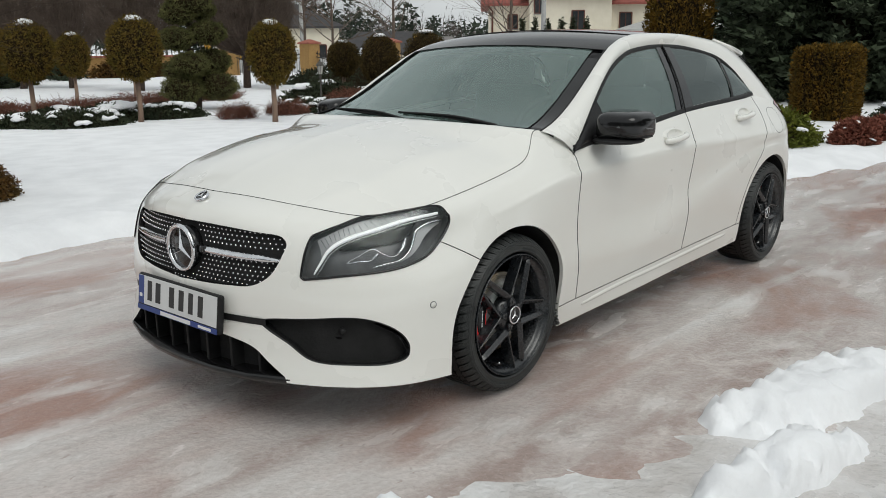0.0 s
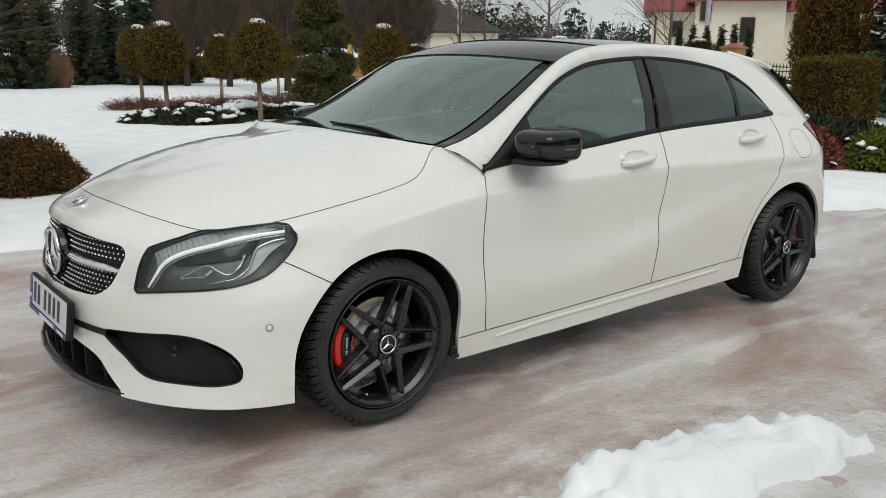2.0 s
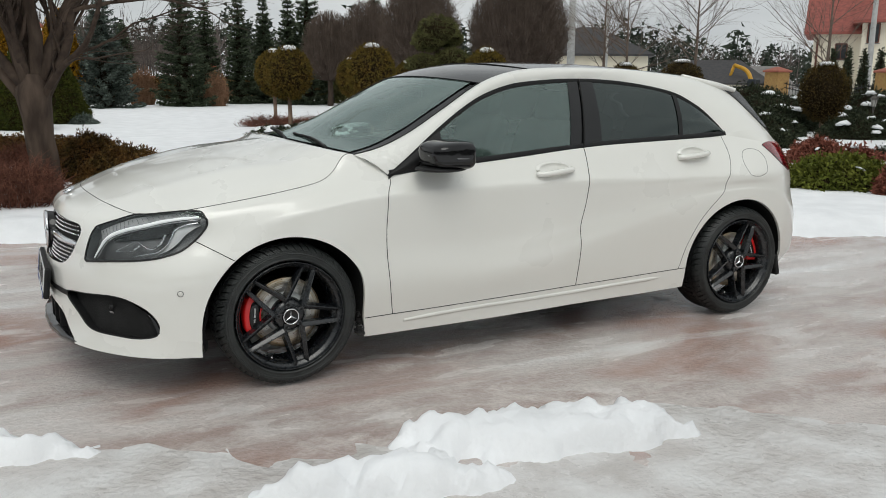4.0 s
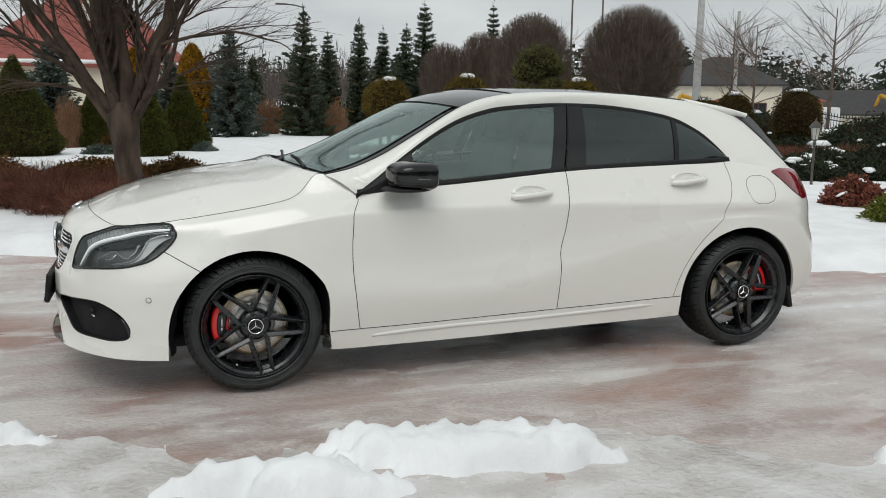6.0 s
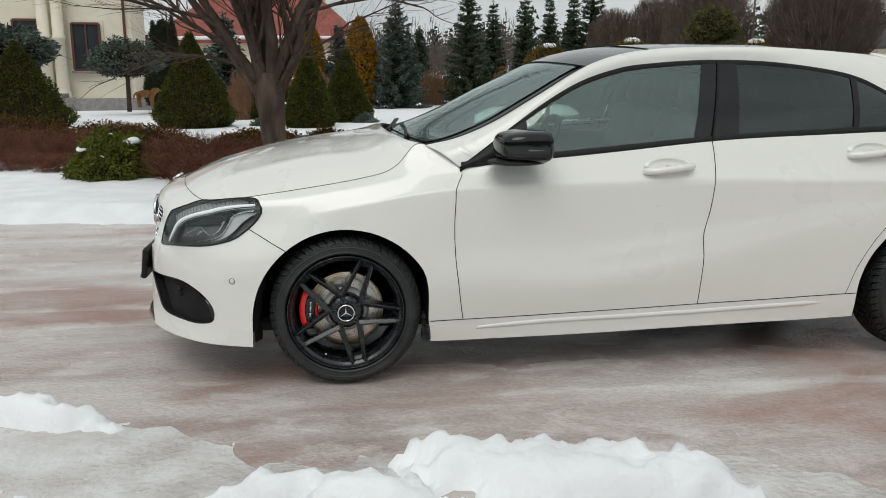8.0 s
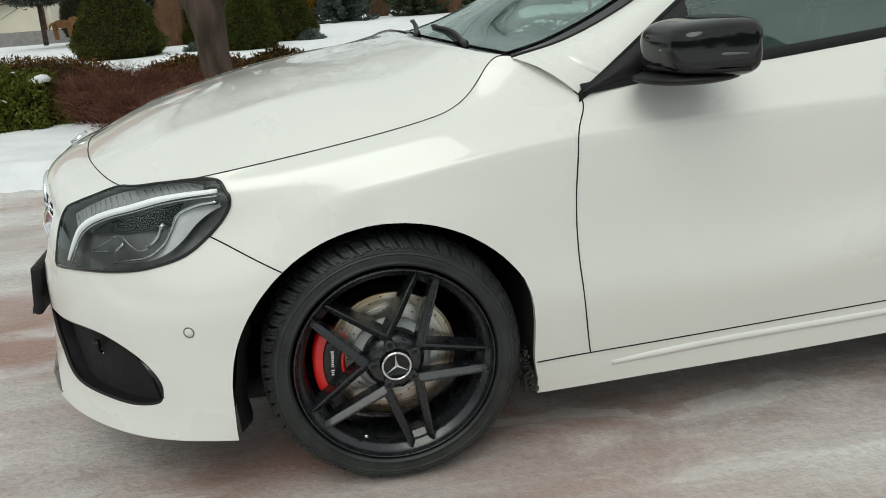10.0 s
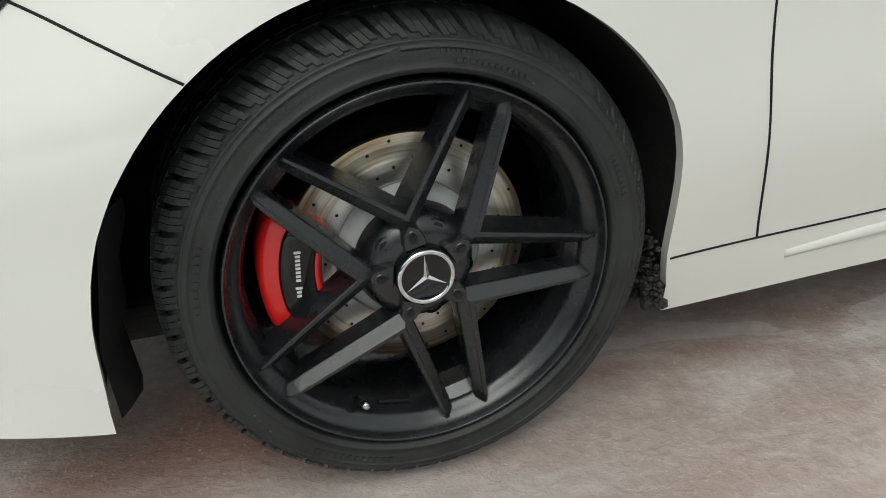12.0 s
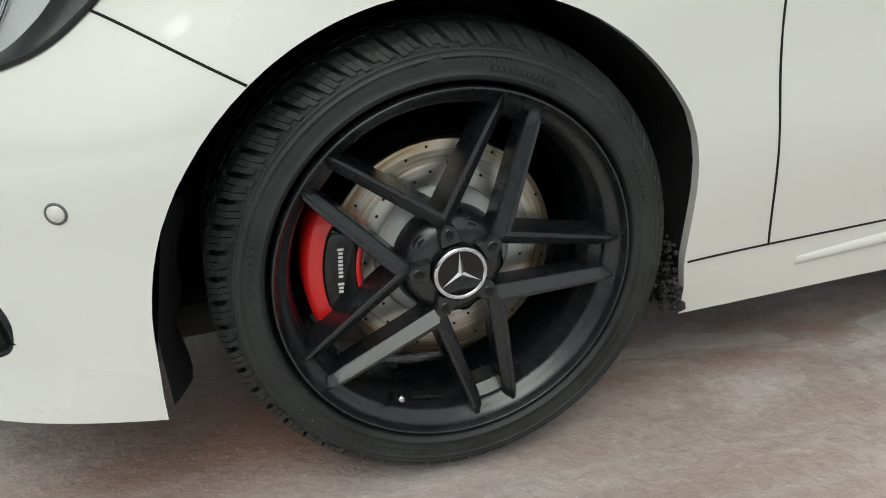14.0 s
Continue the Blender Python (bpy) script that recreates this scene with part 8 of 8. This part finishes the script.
for k in range(3):
    bm = bmesh.new()
    box(bm, (0.6, -1.5 - 0.35 * k, 0.02 - 0.17 * k), (6.4 + 0.5 * k, 1.6 + 0.7 * k, 0.17), 0.02)
    part("step", bm, STONE_GREY, house)
sv = [core(0.30, 0.115, 0.13, 0.0)]
body_v = np.concatenate([sv[0][0] * [1, 1, 1] + [0, 0, 0.46]])
pieces = [(body_v, sv[0][1])]
for px_, pz_, rx_, rz_ in ((0.30, 0.52, 0.10, 0.13), (0.40, 0.58, 0.11, 0.085), (0.50, 0.55, 0.075, 0.045)):
    cvv, cff = core(rx_, rx_ * 0.8, rz_, 0.0)
    pieces.append((cvv + [px_, 0, pz_], cff))
for lx_, ly_ in ((-0.22, -0.07), (-0.20, 0.07), (0.22, -0.07), (0.24, 0.07)):
    pieces.append(tube_arrays([(lx_, ly_, 0.0), (lx_ - 0.02, ly_, 0.22), (lx_, ly_, 0.46)], [0.035, 0.04, 0.075], 8))
pieces.append(tube_arrays([(-0.28, 0, 0.50), (-0.38, 0, 0.42), (-0.42, 0, 0.28)], [0.04, 0.035, 0.015], 7))
statue = weld(mesh_ob("garden_statue", *join_arrays(pieces), TERRACOTTA, None), 0.0005)
statue.matrix_basis = pose(-6.52, 26.2, 0.30, 0, 0, -8)
tagged(statue, "tan four-legged animal figure standing on the terrace edge", "statue")
terrace = thing("terrace_wall", (-7.6, 29.6, 0.15), 4.0, label="low grey stone edging of the terrace", category="wall")
bm = bmesh.new()
box(bm, (0, 0, 0.15), (5.2, 0.35, 0.5), 0.03)
part("edging", bm, STONE_GREY, terrace)

wing = thing("garage_house", (-4.4, 46.0, 0.5), -6.0, label="low neighbouring house with a red tiled roof, snow on its edge", category="house")
bm = bmesh.new()
box(bm, (0, 4, 0.9), (11, 8, 3.8), 0.02)
part("wall", bm, RENDER_CREAM, wing)
gable_roof(wing, 0, 4, 11, 8, 2.9, 6.7, ROOF_RED, hip=4.0)
tube("roof_snow", [(-5.9, -0.45, 2.98), (0, -0.42, 3.0), (5.9, -0.45, 2.98)], [0.10, 0.14, 0.08], SNOW, wing, "strip of snow on the eave")
bm = bmesh.new()
box(bm, (0.4, 2.6, 6.2), (0.7, 0.7, 1.6), 0.03)
part("chimney", bm, RENDER_CREAM, wing)

# large cream house beyond the fence
manor = thing("cream_house", (61.0, 35.0, -0.4), -52.0, label="cream two-storey house with red roofs beyond the fence", category="house")
bm = bmesh.new()
box(bm, (0, 5, 2.75), (18, 10, 5.5), 0.02)
box(bm, (-2.4, -0.8, 3.1), (6.6, 3.0, 6.2), 0.02)
part("wall", bm, RENDER_CREAM, manor)
gable_roof(manor, 0, 5, 18.4, 10.4, 5.42, 9.6, ROOF_RED)
gable_roof(manor, -2.4, 1.4, 6.9, 8.0, 6.12, 9.4, ROOF_RED, hip=2.4)
for x, z, y, w, h in ((-7.0, 3.95, -0.02, 0.8, 1.15), (-4.95, 5.2, -2.32, 0.75, 1.35), (-1.8, 3.8, -2.32, 1.0, 1.8), (2.4, 3.8, -0.02, 1.0, 1.6), (5.2, 3.8, -0.02, 1.0, 1.6), (7.6, 3.6, -0.02, 1.0, 1.6)):
    window(manor, (x, y, z), w, h, (0, -1, 0))
tube("downpipe", [(-8.7, -0.12, 0), (-8.7, -0.12, 4.8), (-9.1, -0.5, 5.3)], 0.09, WOOD_FRAME, manor, sides=6)
for k, (x, y) in enumerate(((35.2, 24.2), (35.6, 23.65), (36.0, 23.1), (36.4, 22.5), (36.74, 22.0), (37.1, 21.4))):
    cone_tree((x, y, -1.0), 0.62, 3.9, JUNIPER_DARK, "slim dark cypress before the cream house", "slim_cypress", "cypresses before the house", 1500, 0.12)


def plain_house(place, turn, lx, ly, h, ridge, m_roof, label, hip=0.0):
    t = thing("far_house", place, turn, label=label, category="house", group="distant houses")
    bm = bmesh.new()
    box(bm, (0, 0, h / 2), (lx, ly, h), 0.02)
    part("wall", bm, RENDER_CREAM, t)
    gable_roof(t, 0, 0, lx, ly, h, ridge, m_roof, hip=hip)
    for k in range(3):
        window(t, (-lx / 3 + k * lx / 3, -ly / 2 - 0.02, h * 0.5), 1.2, 1.3, (0, -1, 0))
    return t


plain_house((57.0, 25.0, -1.0), -62, 9, 7, 3.6, 4.3, CONCRETE, "pale distant building beside the cream house", 2.0)
plain_house((47.1, 59.8, -1.0), -38, 10.5, 9, 4.4, 6.9, ROOF_DARK, "distant house with a dark hipped roof", 5.0)
plain_house((68.0, 66.0, -2.6), -42, 12, 9, 3.6, 6.0, ROOF_DARK, "distant long house with a dark roof", 3.0)
plain_house((80.0, 74.0, -3.0), -48, 14, 10, 3.6, 6.0, ROOF_GREY, "distant low house with a grey roof", 2.0)


def digger(place, turn, s=1.0):
    t = thing("excavator", place, turn, label="yellow tracked excavator with raised arm", category="excavator", group="building machines")
    bm = bmesh.new()
    box(bm, (0, 0, 1.5 * s), (2.6 * s, 2.2 * s, 1.1 * s), 0.1)
    part("body", bm, MACHINE_YELLOW, t)
    bm = bmesh.new()
    box(bm, (0.9 * s, 0.5 * s, 2.5 * s), (1.1 * s, 1.0 * s, 1.5 * s), 0.08)
    part("cab", bm, PANE, t)
    for y in (-0.9, 0.9):
        bm = bmesh.new()
        box(bm, (0, y * s, 0.45 * s), (3.2 * s, 0.5 * s, 0.85 * s), 0.25)
        part("track", bm, IRON, t)
    tube("boom", spline([(1.2 * s, -0.2, 1.8 * s), (2.4 * s, -0.2, 4.2 * s), (4.0 * s, -0.2, 4.8 * s)], n=10), 0.24 * s, MACHINE_YELLOW, t, sides=6)
    tube("stick", [(4.0 * s, -0.2, 4.8 * s), (4.9 * s, -0.2, 2.6 * s)], [0.2 * s, 0.14 * s], MACHINE_YELLOW, t, sides=6)
    bm = bmesh.new()
    box(bm, (4.9 * s, -0.2, 2.1 * s), (0.8 * s, 0.9 * s, 0.8 * s), 0.15)
    part("bucket", bm, IRON, t)


digger((33.0, 48.0, -1.2), 200, 0.8)
digger((42.0, 52.5, -1.2), 160, 0.75)
digger((68.0, 58.0, -1.5), 100, 0.9)


def lorry(place, turn, m):
    t = thing("lorry", place, turn, label="white lorry parked on the yard", category="lorry", group="parked lorries")
    bm = bmesh.new()
    box(bm, (-2.6, 0, 1.7), (1.9, 2.3, 2.3), 0.15)
    cab = part("cab", bm, m, t)
    bm = bmesh.new()
    box(bm, (-3.56, 0, 2.15), (0.06, 1.9, 0.8), 0.02)
    part("windscreen", bm, PANE, cab)
    bm = bmesh.new()
    box(bm, (1.0, 0, 1.55), (5.0, 2.4, 1.0), 0.05)
    part("load_bed", bm, CONCRETE, t)
    for x in (-2.5, 0.6, 2.4):
        for y in (-1.0, 1.0):
            vv, ff = lathe([(0.001, -0.14), (0.48, -0.14), (0.5, 0), (0.48, 0.14), (0.001, 0.14)], 16)
            mesh_ob("wheel", vv + [x, y, 0.5], ff, RUBBER, t)


lorry((47.0, 55.0, -1.3), 150, TRUCK_WHITE)
lorry((66.0, 52.0, -1.5), 130, TRUCK_WHITE)
lorry((36.0, 47.5, -1.3), 195, TRUCK_WHITE)
lorry((44.0, 47.0, -1.3), 170, TRUCK_WHITE)


def pole(place, h, r, label, arm=False, lean=0.0):
    t = thing("street_lamp" if arm else "utility_pole", place, label=label, category="street lamp" if arm else "pole")
    tube("shaft", [(0, 0, -0.5), (lean * 0.5, 0, h * 0.5), (lean, 0, h)], [r, r * 0.8, r * 0.6], CONCRETE if not arm else LAMP_METAL, t, sides=8)
    if arm:
        tube("arm", [(lean, 0, h), (lean - 0.6, 0, h + 0.12), (lean - 1.1, 0, h + 0.15)], 0.045, LAMP_METAL, t, sides=6)
        bm = bmesh.new()
        box(bm, (lean - 1.4, 0, h + 0.15), (0.8, 0.25, 0.10), 0.03)
        part("lamp_head", bm, LAMP_METAL, t)
    return t


pole((33.5, 43.5, -1), 12.5, 0.30, "pale concrete utility pole")
pole((38.0, 45.5, -1), 9.0, 0.20, "pale concrete utility pole")
pole((46.5, 30.5, -1), 11, 0.20, "pale concrete utility pole")
pole((9.0, 52.0, -1), 8.6, 0.09, "dark street lamp with one arm", True)
pole((27.5, 50.0, -1), 10.5, 0.10, "dark street lamp with one arm", True)
pole((31.0, 52.0, -1), 11.5, 0.10, "dark street lamp with one arm", True)
for a, b in (((33.5, 43.5, 11.2), (120.0, 20.0, 11.0)), ((33.5, 43.5, 11.3), (-40.0, 95.0, 12.0))):
    k = np.linspace(0, 1, 20)[:, None]
    w_l = np.array(a) * (1 - k) + np.array(b) * k - np.array([0, 0, 1.6]) * (4 * k * (1 - k))
    tagged(tube("overhead_line", w_l, 0.02, IRON, None, sides=3), "thin overhead power line", "cable")

# thin leafless trees beyond the fence
for x, y, h, r0 in ((33.5, 40.0, 7.5, 0.13), (37.5, 36.0, 8.0, 0.14), (30.0, 33.5, 6.5, 0.11), (42.0, 30.0, 8.0, 0.15), (24.0, 47.0, 7.0, 0.12)):
    t = thing("slender_bare_tree", (x, y, -0.8), label="slender leafless tree with open branches beside the road", category="tree", group="bare trees by the road")
    items = []
    tube("trunk", [(0, 0, -0.3), (0.1, 0, h * 0.5), (0.05, 0, h)], [r0, r0 * 0.6, 0.02], BARK_TWIG, t, sides=7)
    for k in range(16):
        a = rng.uniform(0, 6.28)
        z = h * rng.uniform(0.32, 0.95)
        grow(items, (0.05, 0, z), np.array([math.cos(a), math.sin(a), 0.75]) / 1.25, (h - z) * 0.45 + 0.9, 0.030, 2, 0.55, 0.03, 4, 0.2)
    tagged(fast_mesh("branch_mass", items, BARK_TWIG, t), kind="stuff")

# wooded hill all round and nearer thickets: far woods as one stuff each
def far_wood(name, label, spots, m, hmin, hmax, conifer):
    blocks = []
    for x, y, z in spots:
        h = rng.uniform(hmin, hmax)
        w = h * (rng.uniform(0.24, 0.34) if conifer else rng.uniform(0.35, 0.55))
        n = 70
        if conifer:
            k = rng.uniform(0, 1, n) ** 0.7
            a = rng.uniform(0, 6.28, n)
            r = w / 2 * np.clip(k * 1.1, 0, 1) * rng.uniform(0.5, 1, n)
            p = np.column_stack([x + r * np.cos(a), y + r * np.sin(a), z + h * (1 - k * 0.75)])
            d = np.column_stack([np.cos(a), np.sin(a), -0.2 + 0 * a])
            blocks.append(leaves(p, d, h * 0.085, 0.5, 1.4))
        else:
            p, d = ball_points(n, w / 2, w / 2, h * 0.38, 0.2)
            p *= rng.uniform(0.25, 1, n)[:, None]
            blocks.append(leaves(p + [x, y, z + h * 0.60], d * 0.5 + [0, 0, 1.1], h * 0.0125, 0.28, 11.0))
        blocks.append(tube_arrays([(x, y, z - 0.5), (x, y, z + h * 0.9)], [h * 0.010, h * 0.004], 3, False))
    ob = fast_mesh(name, blocks, m, None)
    return tagged(ob, label, "woods", kind="stuff")


spots_c, spots_b = [], []
for k in range(1500):
    az = radians(rng.uniform(-60, 120))
    dist = rng.uniform(150, 330)
    hill = -3 + (dist - 150) * 0.022 + 5.0 * noise.noise((math.sin(az) * 3, math.cos(az) * 3, 0.3))
    spot = (dist * math.sin(az), dist * math.cos(az), hill)
    (spots_c if rng.uniform() < 0.55 + 0.35 * noise.noise((az * 5, dist * 0.02, 1)) else spots_b).append(spot)
far_wood("far_pine_woods", "distant dark pine woods on a low hill", spots_c, FAR_CONIFER, 9, 15, True)
far_wood("far_bare_woods", "distant leafless woods on a low hill", spots_b, FAR_BARE, 9, 14, False)
near_b = []
for k in range(330):
    az = radians(rng.uniform(-32, 13))
    dist = rng.uniform(68, 120)
    near_b.append((dist * math.sin(az), dist * math.cos(az), -1.0))
far_wood("bare_thicket", "leafless thicket behind the garden", near_b, FAR_BARE, 5, 8.5, False)
# unseen woods added behind the camera close the place, show in the windows and dim the car's side
spots = []
for k in range(420):
    az = radians(rng.uniform(112, 292))
    dist = rng.uniform(26, 58)
    spots.append((dist * math.sin(az), dist * math.cos(az) - 3, -0.5))
far_wood("unseen_woods", "dark conifers added out of view across the drive", spots, FAR_CONIFER, 6, 10.5, True)
for x, y, h, w in ((9.5, -13.5, 6.5, 4.2), (13.5, -11.0, 7.5, 4.6), (6.0, -19.0, 6.0, 3.6)):
    spruce((x, y, -0.1), h, w, SPRUCE, 20, "dark spruce across the drive", "spruce", "spruces across the drive", 10, 0.16, 0.28)
